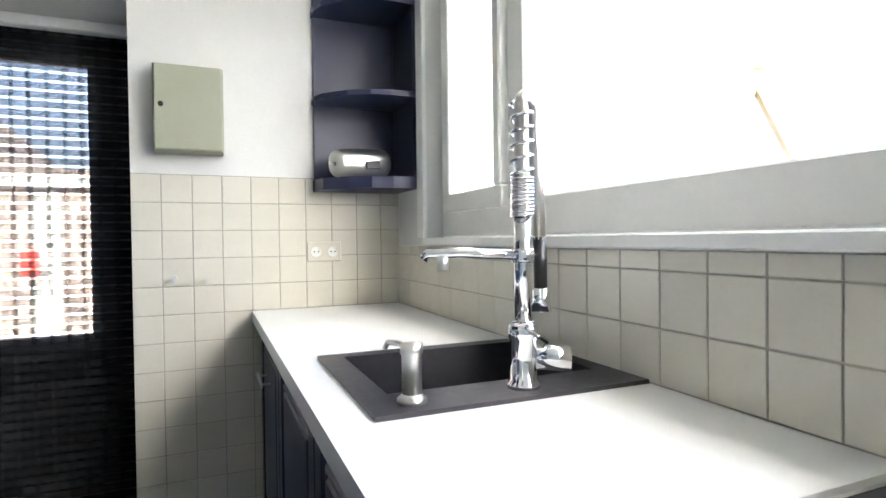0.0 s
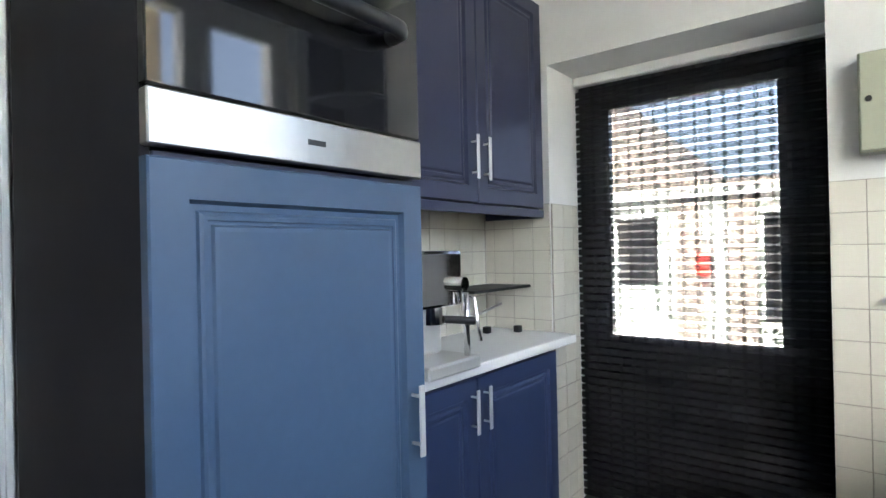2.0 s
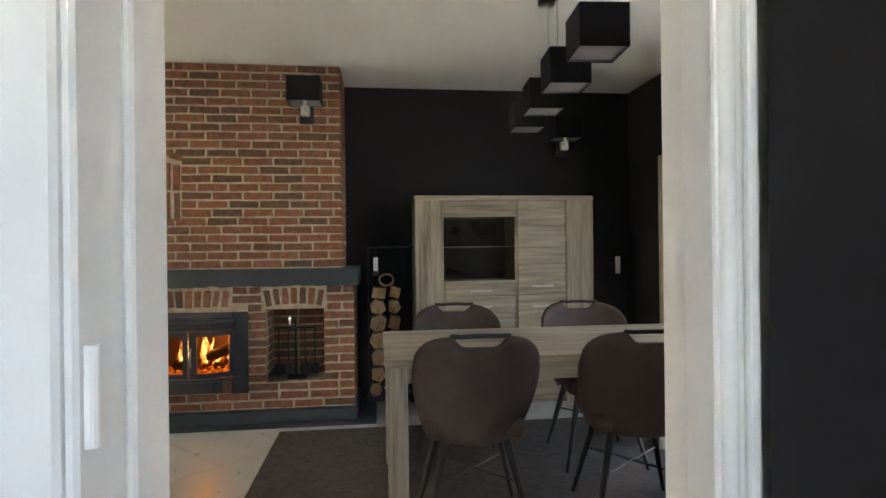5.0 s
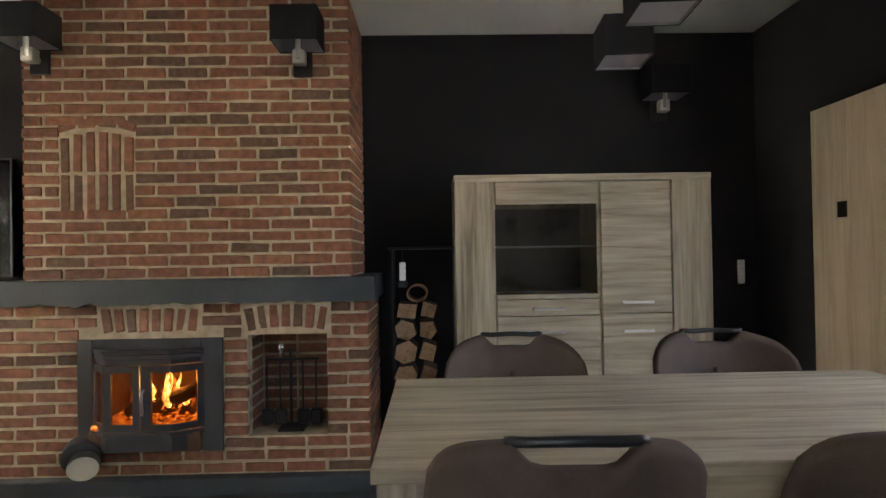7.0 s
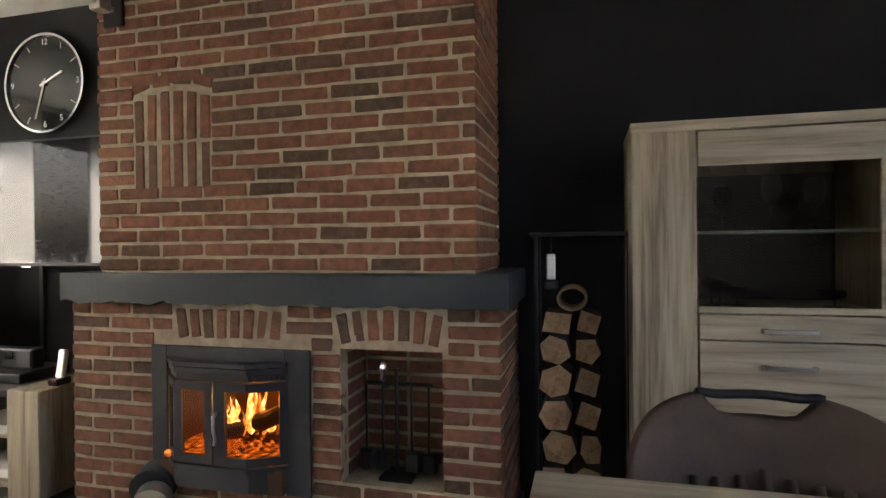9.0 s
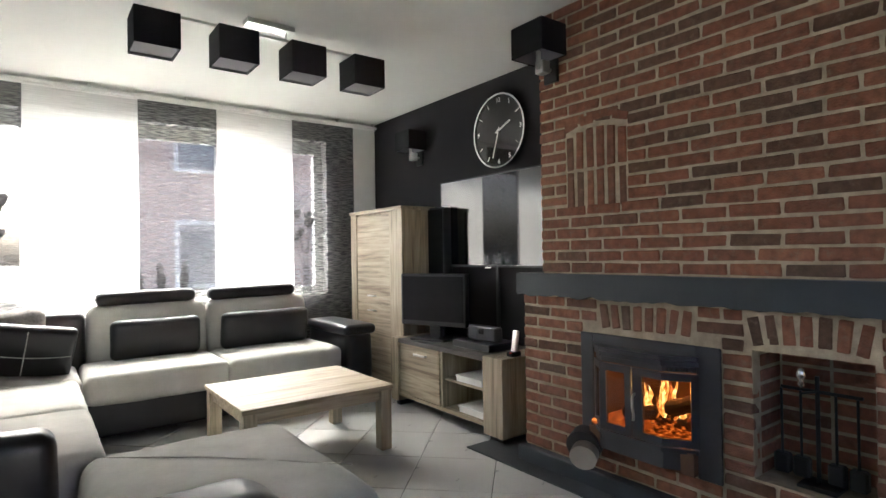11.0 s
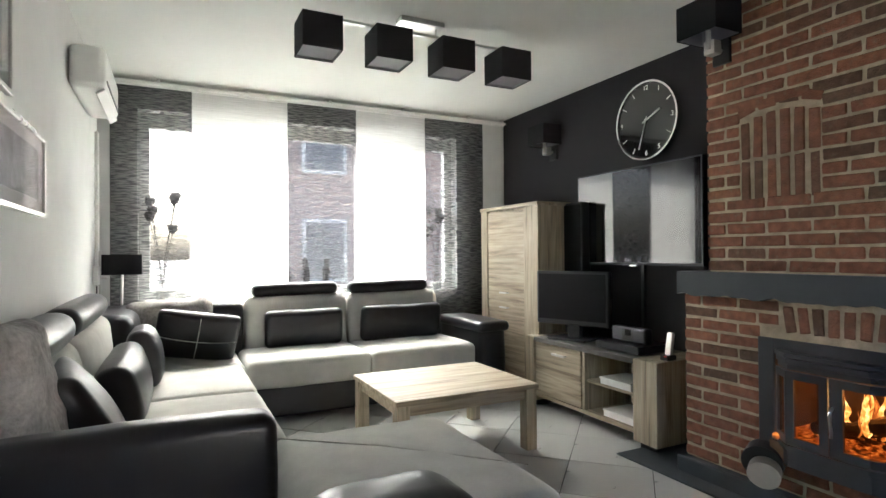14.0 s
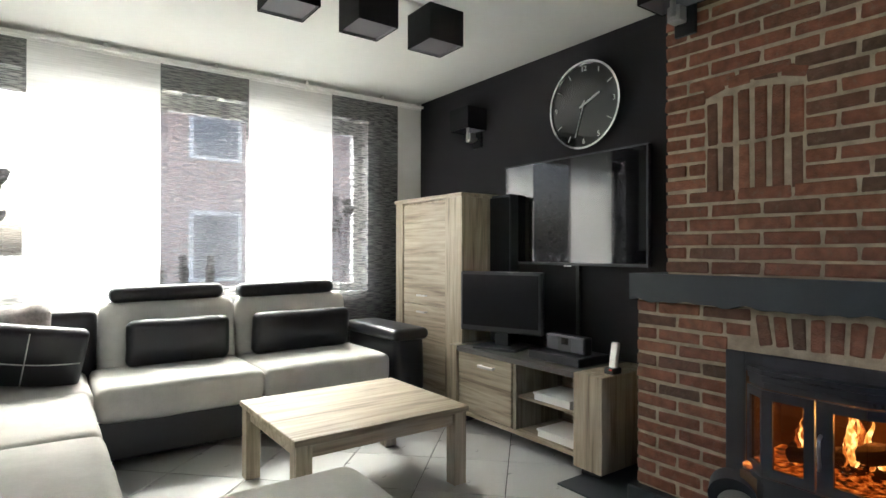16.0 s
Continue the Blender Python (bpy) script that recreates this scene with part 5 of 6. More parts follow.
part("corner_back", soft_box((-2.36, -3.84, 0.30), (-2.09, -2.92, 0.85), 0.08, (0.02, 0, 0), wrinkle=0.006), LEATHER, so, smooth=True)
part("corner_back", soft_box((-3.08, -3.87, 0.30), (-2.30, -3.70, 0.84), 0.06, (0, 0.02, 0), wrinkle=0.006), LEATHER, so, smooth=True)
for x0, x1 in ((-3.93, -3.09), (-4.80, -3.94)):
    part("back_cushion", turned(soft_box((x0, -3.88, 0.30), (x1, -3.68, 0.87), 0.08, (0, 0.03, 0.01), wrinkle=0.006), (x0, -3.88, 0.3), 5, 0, 0), FABRIC, so, smooth=True)
for x0, x1 in ((-3.85, -3.14), (-4.70, -3.95)):
    part("headrest", turned(soft_box((x0, -3.87, 0.875), (x1, -3.73, 0.975), 0.048, (0, 0, 0.004)), ((x0 + x1) / 2, -3.8, 0.92), 0, 0.8, 0), LEATHER, so, smooth=True)
for y0, y1 in ((-1.74, -0.95), (-2.98, -1.84)):
    part("headrest", soft_box((-2.22, y0, 0.86), (-2.07, y1, 0.99), 0.06, (0.01, 0, 0.005)), LEATHER, so, smooth=True)
part("armrest", soft_box((-2.812, -0.69, 0.06), (-2.08, -0.56, 0.795), 0.04, (0.0, 0.012, 0.006), wrinkle=0.005), LEATHER, so, smooth=True)
part("armrest", soft_box((-5.10, -3.84, 0.06), (-4.86, -3.02, 0.60), 0.07, (0.015, 0.015, 0.0), wrinkle=0.006), LEATHER, so, smooth=True)
part("arm_pad", soft_box((-5.12, -3.80, 0.56), (-4.82, -3.00, 0.645), 0.04, (0, 0, 0.01)), LEATHER, so, smooth=True)
part("seat_piping", sweep([(-2.98, -3.125, 0.285), (-3.9, -3.125, 0.285), (-4.83, -3.125, 0.285)], 0.006), FABRIC, so)

ot = thing("chaise_end", (-3.3, -1.0, 0), "broad grey fabric chaise with a black leather bolster", "sofa")
part("base", boxes((-3.65, -1.40, 0.04, -2.92, -0.62, 0.25), bevel=0.03, seg=2), LEATHER, ot)
part("top_cushion", soft_box((-3.71, -1.47, 0.22), (-2.90, -0.48, 0.455), 0.08, (0.01, 0.01, 0.012), wrinkle=0.008), FABRIC, ot, smooth=True)
part("bolster", soft_box((-3.40, -0.80, 0.12), (-2.88, -0.42, 0.52), 0.13, (0.01, 0.0, 0.01), wrinkle=0.006), LEATHER, ot, smooth=True)
part("seam", sweep([(-3.70, -0.72, 0.458), (-3.3, -1.1, 0.470), (-2.95, -1.42, 0.458)], 0.0025, 6), FABRIC, ot)


def pillow(lo, hi, r, material, at, label, rx=0, ry=0, rz=0, puff=0.05, wr=0.01, stitched=False):
    p = thing("pillow", at, label, "pillow")
    c = [(a + b) / 2 for a, b in zip(lo, hi)]
    small = min(range(3), key=lambda i: hi[i] - lo[i])
    pf = [0.0, 0.0, 0.0]
    pf[small] = puff
    part("cover", turned(soft_box(lo, hi, r, pf, wrinkle=wr), c, rx, ry, rz), material, p, smooth=True)
    if stitched:
        us = [-0.92 + 0.184 * i for i in range(11)]
        bm = joined(sweep([(c[0] + u * (hi[0] - lo[0]) / 2, hi[1] + puff * (1 - u * u) + 0.002, c[2]) for u in us], 0.0035, 6), sweep([(c[0], hi[1] + puff * (1 - u * u) + 0.002, c[2] + u * (hi[2] - lo[2]) / 2) for u in us], 0.0035, 6))
        part("seam", turned(bm, c, rx, ry, rz), FABRIC, p)
    return p


for x0, x1 in ((-3.84, -3.22), (-4.74, -4.00)):
    pillow((x0, -3.640, 0.475), (x1, -3.540, 0.775), 0.05, LEATHER, ((x0 + x1) / 2, -3.65, 0.475), "black leather lumbar pillow leaning on the sofa back", -8, 0, 0, 0.025, 0.006)
pillow((-2.44, -2.48, 0.475), (-2.30, -1.65, 0.76), 0.06, LEATHER, (-2.35, -1.87, 0.475), "black leather lumbar pillow leaning on the sofa back", 0, 12, 0, 0.04, 0.006)
pillow((-2.49, -2.90, 0.475), (-2.37, -2.50, 0.80), 0.05, LEATHER, (-2.41, -2.7, 0.475), "black leather lumbar pillow leaning on the sofa back", 0, 10, 0, 0.035, 0.006)
pillow((-2.37, -1.46, 0.48), (-2.27, -0.95, 0.88), 0.045, LEATHER, (-2.32, -1.2, 0.475), "square black leather pillow with a light seam", 0, 30, 10, 0.035, 0.006)
pillow((-2.25, -1.10, 0.50), (-2.13, -0.64, 1.04), 0.06, FUR, (-2.19, -0.87, 0.48), "beige shaggy fur pillow on the corner sofa", 0, 8, 0, 0.05, 0.03)
pillow((-2.84, -3.60, 0.50), (-2.28, -3.46, 0.90), 0.06, FUR, (-2.56, -3.5, 0.5), "beige shaggy fur pillow in the sofa corner", -10, 4, 0, 0.05, 0.03)
pillow((-2.99, -3.33, 0.475), (-2.46, -3.25, 0.83), 0.035, LEATHER, (-2.7, -3.36, 0.47), "square black leather pillow with light cross stitching", -24, -9, 0, 0.045, 0.0, True)

# coffee table
GROUP[0] = Matrix.Translation((0.15, -0.68, 0))
ct = thing("coffee_table", (-4.11, -2.27, 0), "low grey oak coffee table with thick square legs", "coffee table")
CT = Matrix.Translation((-4.145, -2.345, 0))
CL, CW, CZ = 0.942, 0.793, 0.405


def at_table(bm, m):
    bmesh.ops.transform(bm, matrix=m, verts=bm.verts)
    return bm


part("tabletop", at_table(boxes((-CL / 2, -CW / 2, CZ - 0.03, CL / 2, CW / 2, CZ), bevel=0.003), CT), OAK_X, ct)
part("apron", at_table(boxes((-CL / 2 + 0.05, -CW / 2 + 0.03, CZ - 0.095, CL / 2 - 0.05, -CW / 2 + 0.05, CZ - 0.03), (-CL / 2 + 0.05, CW / 2 - 0.05, CZ - 0.095, CL / 2 - 0.05, CW / 2 - 0.03, CZ - 0.03), (-CL / 2 + 0.03, -CW / 2 + 0.05, CZ - 0.095, -CL / 2 + 0.05, CW / 2 - 0.05, CZ - 0.03), (CL / 2 - 0.05, -CW / 2 + 0.05, CZ - 0.095, CL / 2 - 0.03, CW / 2 - 0.05, CZ - 0.03)), CT), OAK_X, ct)
for x in (-1, 1):
    for y in (-1, 1):
        part("leg", at_table(boxes((x * (CL / 2 - 0.01), y * (CW / 2 - 0.01), 0, x * (CL / 2 - 0.085), y * (CW / 2 - 0.085), CZ - 0.031), bevel=0.003), CT), OAK_Z, ct)

# television wall
GROUP[0] = Matrix.Translation((0.18, -0.6, -0.017))
tc = thing("tall_cupboard", (-5.45, -3.35, 0), "tall grey oak cupboard with two doors beside the window", "cupboard")
part("body", boxes((-5.62, -3.80, 0.03, -5.31, -2.91, 1.62), bevel=0.003), OAK_Z, tc)
part("top_board", boxes((-5.625, -3.82, 1.62, -5.27, -2.895, 1.65), bevel=0.003), OAK_Y, tc)
part("post", boxes((-5.31, -3.81, 0.017, -5.28, -3.70, 1.62), bevel=0.003), OAK_Z, tc)
part("post", boxes((-5.31, -3.105, 0.017, -5.28, -2.90, 1.62), bevel=0.003), OAK_Z, tc)
for z0, z1, hz in ((0.06, 0.80, 0.74), (0.806, 1.60, 0.87)):
    dr = part("door", boxes((-5.31, -3.695, z0, -5.287, -3.11, z1), bevel=0.003), OAK_Y, tc)
    hd = part("handle", boxes((-5.262, -3.46, hz, -5.255, -3.34, hz + 0.014), (-5.287, -3.455, hz + 0.002, -5.255, -3.445, hz + 0.012), (-5.287, -3.355, hz + 0.002, -5.255, -3.345, hz + 0.012), bevel=0.002), STEEL, dr)
GROUP[0] = Matrix.Translation((0.11, -0.745, 0))
tv = thing("tv_cabinet", (-5.37, -2.1, 0), "low grey oak television cabinet with a door and open shelves", "tv cabinet")
part("top_board", boxes((-5.60, -2.70, 0.515, -5.12, -1.655, 0.548), bevel=0.003), DARK_TOP, tv, "dark grey top board")
part("end_block", boxes((-5.60, -1.655, 0.04, -5.12, -1.465, 0.550), bevel=0.004), OAK_Z, tv)
part("end_block", boxes((-5.60, -2.80, 0.04, -5.12, -2.705, 0.550), bevel=0.004), OAK_Z, tv)
part("foot", boxes((-5.57, -1.62, 0, -5.15, -1.50, 0.04)), BLACK_PLASTIC, tv)
part("foot", boxes((-5.57, -2.77, 0, -5.15, -2.72, 0.04)), BLACK_PLASTIC, tv)
part("bottom_board", boxes((-5.59, -2.705, 0.08, -5.14, -1.655, 0.105)), OAK_Y, tv)
part("back_panel", boxes((-5.60, -2.705, 0.08, -5.585, -1.655, 0.515)), OAK_Y, tv)
part("divider", boxes((-5.585, -2.16, 0.105, -5.15, -2.135, 0.515)), OAK_Z, tv)
part("middle_shelf", boxes((-5.585, -2.135, 0.30, -5.17, -1.655, 0.318)), OAK_Y, tv)
dr = part("door", boxes((-5.158, -2.70, 0.11, -5.138, -2.165, 0.51), bevel=0.003), OAK_Y, tv)
part("handle", boxes((-5.115, -2.46, 0.44, -5.105, -2.31, 0.458), (-5.138, -2.455, 0.443, -5.105, -2.44, 0.455), (-5.138, -2.33, 0.443, -5.105, -2.315, 0.455), bevel=0.002), STEEL, dr)
for i, (y, z) in enumerate(((-1.85, 0.318), (-1.82, 0.105))):
    bk = thing("white_box", (-5.27, y, z), "flat white box lying on the open shelf", "box", "shelf boxes")
    part("carton", boxes((-5.40, y - 0.15, z, -5.17, y + 0.13, z + 0.036), bevel=0.003), PAPER, bk)
    part("lid", boxes((-5.41, y - 0.155, z + 0.036, -5.165, y + 0.135, z + 0.047), bevel=0.002), PAPER, bk)

GROUP[0] = Matrix.Translation((0.097, -0.76, 0.005))
sc = thing("television", (-5.58, -2.07, 1.1), "large wall-mounted flat television, switched off", "television")
part("housing", boxes((-5.59, -2.67, 1.115, -5.558, -1.475, 1.825), bevel=0.004), BLACK_PLASTIC, sc)
part("screen", boxes((-5.558, -2.66, 1.13, -5.555, -1.485, 1.816)), SCREEN, sc)
part("bezel", boxes((-5.56, -2.672, 1.112, -5.552, -1.473, 1.128), (-5.56, -2.672, 1.816, -5.552, -1.473, 1.826), (-5.56, -2.672, 1.128, -5.552, -2.66, 1.816), (-5.56, -1.485, 1.128, -5.552, -1.473, 1.816), bevel=0.001), CAST_IRON, sc)
part("mount", boxes((-5.632, -2.2, 1.35, -5.59, -1.95, 1.6)), BLACK_METAL, sc)
part("badge", boxes((-5.554, -2.10, 1.104, -5.55, -2.04, 1.112)), STEEL, sc)
cd = tagged(part("cable_duct", boxes((-5.632, -2.05, 0.55, -5.61, -2.02, 1.35), bevel=0.003), BLACK_PLASTIC), "black cable duct below the television", "cable duct")
GROUP[0] = Matrix.Translation((-5.195, -3.19, 0)) @ pose(0, 0, 0, 0, 0, 20) @ Matrix.Translation((5.40, 2.535, 0))
mo = thing("computer_monitor", (-5.40, -2.6, 0.548), "older black monitor on the television cabinet", "monitor")
part("housing", boxes((-5.43, -2.845, 0.655, -5.375, -2.225, 1.07), bevel=0.012, seg=2), BLACK_PLASTIC, mo)
part("screen", boxes((-5.375, -2.822, 0.695, -5.371, -2.248, 1.048)), SHADE, mo)
part("neck", boxes((-5.44, -2.58, 0.56, -5.40, -2.48, 0.66)), BLACK_PLASTIC, mo)
part("foot", boxes((-5.50, -2.69, 0.548, -5.28, -2.37, 0.566), bevel=0.006, seg=2), BLACK_PLASTIC, mo)
GROUP[0] = Matrix.Translation((0.11, -0.745, 0))
sp = thing("tall_speaker", (-5.5, -2.6, 0.55), "slim tall black loudspeaker beside the television", "loudspeaker")
part("cabinet", boxes((-5.58, -2.80, 0.548, -5.49, -2.55, 1.62), bevel=0.006), BLACK_PLASTIC, sp)
part("grille", boxes((-5.49, -2.79, 0.60, -5.484, -2.56, 1.60), bevel=0.003), SHADE, sp)
dk = thing("audio_dock", (-5.35, -1.88, 0.548), "black music dock with grey speaker cloth on a flat player", "audio dock")
part("player", boxes((-5.50, -2.10, 0.548, -5.22, -1.70, 0.598), bevel=0.006), BLACK_PLASTIC, dk)
part("speaker_bar", boxes((-5.38, -2.03, 0.60, -5.31, -1.73, 0.705), bevel=0.012, seg=2), BLACK_PLASTIC, dk)
part("grille", boxes((-5.31, -2.02, 0.612, -5.306, -1.93, 0.695), bevel=0.002), CAST_IRON, dk)
part("grille", boxes((-5.31, -1.83, 0.612, -5.306, -1.74, 0.695), bevel=0.002), CAST_IRON, dk)
part("display", boxes((-5.31, -1.905, 0.65, -5.305, -1.855, 0.69)), BLACK_GLASS, dk)
ph = thing("cordless_phone", (-5.26, -1.48, 0.548), "silver cordless phone standing in its black charger", "phone")
part("charger", boxes((-5.30, -1.53, 0.550, -5.22, -1.47, 0.585), bevel=0.008, seg=2), BLACK_PLASTIC, ph)
part("handset", turned(boxes((-5.275, -1.523, 0.575, -5.25, -1.477, 0.72), bevel=0.009, seg=2), (-5.26, -1.5, 0.58), 0, -10, 0), STEEL, ph)
part("button", boxes((-5.218, -1.49, 0.575, -5.214, -1.475, 0.582)), RED, ph)

GROUP[0] = Matrix.Translation((0.097, -0.77, 0.01))
ck = thing("wall_clock", (-5.60, -1.98, 2.14), "round black wall clock with polished chrome rim", "clock")
CY, CZZ, CRAD = -1.965, 2.148, 0.285


def disc(r0, r1, x0, x1, n=48):
    bm = bmesh.new()
    rings = [[bm.verts.new((x, CY + r * math.cos(6.2832 * i / n), CZZ + r * math.sin(6.2832 * i / n))) for i in range(n)] for r, x in ((r1, x0), (r1, x1), (r0, x1), (r0, x0))]
    for a, b in zip(rings, rings[1:] + rings[:1]):
        for i in range(n):
            bm.faces.new((a[i], a[(i + 1) % n], b[(i + 1) % n], b[i]))
    return bm


part("dial", rods(((-5.632, CY, CZZ), (-5.60, CY, CZZ), CRAD - 0.006), n=48), BLACK_GLASS, ck)
part("rim", disc(CRAD - 0.013, CRAD, -5.632, -5.588), CHROME, ck)
for h in range(12):
    a = math.radians(90 - 30 * h)
    c = Vector((-5.5985, CY + 0.235 * math.cos(a), CZZ + 0.235 * math.sin(a)))
    if h % 3 and h not in (1, 5):
        bm = boxes((c.x - 0.0015, c.y - 0.02, c.z - 0.0025, c.x + 0.0015, c.y + 0.02, c.z + 0.0025))
        part("hour_mark", turned(bm, c, math.degrees(a)), STEEL, ck)
    else:
        cu = bpy.data.curves.new("numeral", "FONT")
        cu.body, cu.size, cu.extrude, cu.align_x, cu.align_y = str(h or 12), 0.048, 0.001, "CENTER", "CENTER"
        tmp = bpy.data.objects.new("numeral", cu)
        me = bpy.data.meshes.new_from_object(tmp)
        bpy.data.objects.remove(tmp)
        me.materials.append(STEEL)
        ob = new("numeral", me)
        ob.parent = ck
        ob.matrix_local = Matrix.Translation(GROUP[0] @ c - ORIGIN[ck.name]) @ pose(0, 0, 0, 90, 0, 90)
for nm, ang, ln, wd in (("hour_hand", 66, 0.14, 0.006), ("minute_hand", 198, 0.21, 0.004)):
    a = math.radians(90 - ang)
    part(nm, rods(((-5.594, CY - 0.03 * math.cos(a), CZZ - 0.03 * math.sin(a)), (-5.594, CY + ln * math.cos(a), CZZ + ln * math.sin(a)), wd), n=8), STEEL, ck)
part("hub", rods(((-5.60, CY, CZZ), (-5.589, CY, CZZ), 0.012)), CHROME, ck)


GROUP[0] = Matrix()


def sconce(x, y, z, s=1.0):
    """Wall lamp with a square shade open below; x is the wall plane."""
    z -= 0.014
    w = thing("wall_lamp", (x, y, z), "wall lamp with square black shade and steel bracket", "wall lamp", "wall lamps")
    part("wall_plate", boxes((x, y - 0.05, z - 0.21, x + 0.018, y + 0.05, z - 0.08), bevel=0.003), BLACK_METAL, w)
    part("arm", joined(rods(((x + 0.018, y, z - 0.14), (x + 0.11, y, z - 0.14), 0.011)), rods(((x + 0.11, y, z - 0.15), (x + 0.11, y, z - 0.05), 0.013))), STEEL, w)
    part("lamp_holder", boxes((x + 0.05, y - 0.03, z - 0.17, x + 0.11, y + 0.03, z - 0.10), bevel=0.004), STEEL, w)
    h = 0.086
    x0, x1, y0, y1 = x + 0.012, x + 0.205, y - 0.115, y + 0.115
    sh = part("shade", boxes((x0, y0, z - h, x0 + 0.003, y1, z + h), (x1 - 0.003, y0, z - h, x1, y1, z + h), (x0 + 0.003, y0, z - h, x1 - 0.003, y0 + 0.003, z + h), (x0 + 0.003, y1 - 0.003, z - h, x1 - 0.003, y1, z + h)), SHADE, w)
    part("lining", boxes((x0 + 0.0035, y0 + 0.0035, z - h + 0.004, x0 + 0.005, y1 - 0.0035, z + h - 0.004), (x1 - 0.005, y0 + 0.0035, z - h + 0.004, x1 - 0.0035, y1 - 0.0035, z + h - 0.004), (x0 + 0.005, y0 + 0.0035, z - h + 0.004, x1 - 0.005, y0 + 0.005, z + h - 0.004), (x0 + 0.005, y1 - 0.005, z - h + 0.004, x1 - 0.005, y1 - 0.0035, z + h - 0.004), (x0 + 0.005, y0 + 0.005, z + 0.05, x1 - 0.005, y1 - 0.005, z + 0.052)), SHADE_IN, sh)
    return w


sconce(UP_X, -0.38, 2.375)
sconce(UP_X, -1.737, 2.40)
sconce(FIRE_X, -3.84, 2.27)
sconce(FIRE_X, 1.715, 2.25)


def lamp_bar(cx, cy, zb, size, step, drop, turn, label):
    """Four square shades on a bar hung from a ceiling plate; zb is the shades' lower edge."""
    top = zb + size * 0.86
    L = thing("ceiling_lamp", (cx, cy, zb), label, "ceiling lamp", "bar lamps")
    m = Matrix.Translation((cx, cy, 0)) @ pose(0, 0, 0, 0, 0, turn)
    def put(bm):
        bmesh.ops.transform(bm, matrix=m, verts=bm.verts)
        return bm
    part("ceiling_plate", put(boxes((-0.14, -0.045, TOP - 0.03, 0.14, 0.045, TOP), bevel=0.004)), STEEL, L)
    part("bar", put(boxes((-1.5 * step - 0.02, -0.012, top + 0.012, 1.5 * step + 0.02, 0.012, top + 0.028), bevel=0.002)), STEEL, L)
    for x in (-0.1, 0.1):
        part("rod", put(rods(((x, 0, top + 0.02), (x, 0, TOP - 0.02), 0.004))), STEEL, L)
    for i in range(4):
        x, s = (i - 1.5) * step, size / 2
        sh = part("shade", put(boxes((x - s, -s, zb, x - s + 0.003, s, top), (x + s - 0.003, -s, zb, x + s, s, top), (x - s + 0.003, -s, zb, x + s - 0.003, -s + 0.003, top), (x - s + 0.003, s - 0.003, zb, x + s - 0.003, s, top))), SHADE, L)
        k = s - 0.0035
        part("lining", put(boxes((x - k, -k, zb + 0.003, x - k + 0.002, k, top - 0.003), (x + k - 0.002, -k, zb + 0.003, x + k, k, top - 0.003), (x - k + 0.002, -k, zb + 0.003, x + k - 0.002, -k + 0.002, top - 0.003), (x - k + 0.002, k - 0.002, zb + 0.003, x + k - 0.002, k, top - 0.003))), SHADE_IN, sh)
        part("diffuser", put(boxes((x - k + 0.003, -k + 0.003, zb + 0.012, x + k - 0.003, k - 0.003, zb + 0.014))), SHADE_IN, sh)
        part("stem", put(rods(((x, 0, zb + 0.05), (x, 0, top + 0.02), 0.008))), STEEL, L)


lamp_bar(-3.76, -2.80, 2.30, 0.215, 0.405, 0.1, 0, "steel bar ceiling lamp with four square black shades")
lamp_bar(-3.69, 1.045, 2.0, 0.195, 0.465, 0.4, -4, "steel bar lamp with four black shades over the dining table")

# side wall
GROUP[0] = Matrix.Translation((0.14, -0.47, 0.02))
ac = thing("air_conditioner", (-2.15, -3.3, 2.1), "white wall-mounted air conditioning unit", "air conditioner")
part("housing", soft_box((-2.25, -3.74, 2.12), (SIDE_X - 0.14, -2.92, 2.36), 0.04), WHITE_PAINT, ac, smooth=True)
part("louvre", turned(boxes((-2.252, -3.72, 2.10, -2.20, -2.94, 2.112), bevel=0.002), (-2.22, -3.3, 2.1), 0, 35, 0), WHITE_PAINT, ac)
part("outlet_slot", boxes((-2.254, -3.70, 2.16, -2.249, -2.96, 2.175)), BLACK_PLASTIC, ac)
GROUP[0] = Matrix.Translation((0, -0.80, 0))
for (y0, y1, z0, z1), lab in (((-1.89, -1.10, 1.375, 1.715), "framed pale drawing under glass on the white wall"), ((-1.345, -0.55, 1.755, 2.30), "framed pale picture with dark thin frame on the white wall")):
    pc = thing("picture", (SIDE_X, (y0 + y1) / 2, z0), lab, "picture")
    part("frame", boxes((SIDE_X - 0.022, y0, z0, SIDE_X, y1, z0 + 0.018), (SIDE_X - 0.022, y0, z1 - 0.018, SIDE_X, y1, z1), (SIDE_X - 0.022, y0, z0 + 0.018, SIDE_X, y0 + 0.018, z1 - 0.018), (SIDE_X - 0.022, y1 - 0.018, z0 + 0.018, SIDE_X, y1, z1 - 0.018), bevel=0.002), STEEL, pc)
    part("mat_board", boxes((SIDE_X - 0.010, y0 + 0.018, z0 + 0.018, SIDE_X - 0.002, y1 - 0.018, z1 - 0.018)), PAPER, pc)
    part("drawing", boxes((SIDE_X - 0.012, y0 + 0.10, z0 + 0.07, SIDE_X - 0.010, y1 - 0.10, z1 - 0.07)), mat("pale_print", (0.42, 0.43, 0.42), 0.8, var=0.35, scale=18), pc)
    part("glazing", boxes((SIDE_X - 0.017, y0 + 0.018, z0 + 0.018, SIDE_X - 0.016, y1 - 0.018, z1 - 0.018)), GLASS, pc)
GROUP[0] = Matrix.Translation((0.12, -0.72, 0))
tl = thing("floor_lamp", (-2.23, -3.72, 0), "slim floor lamp with rectangular black shade behind the sofa", "floor lamp")
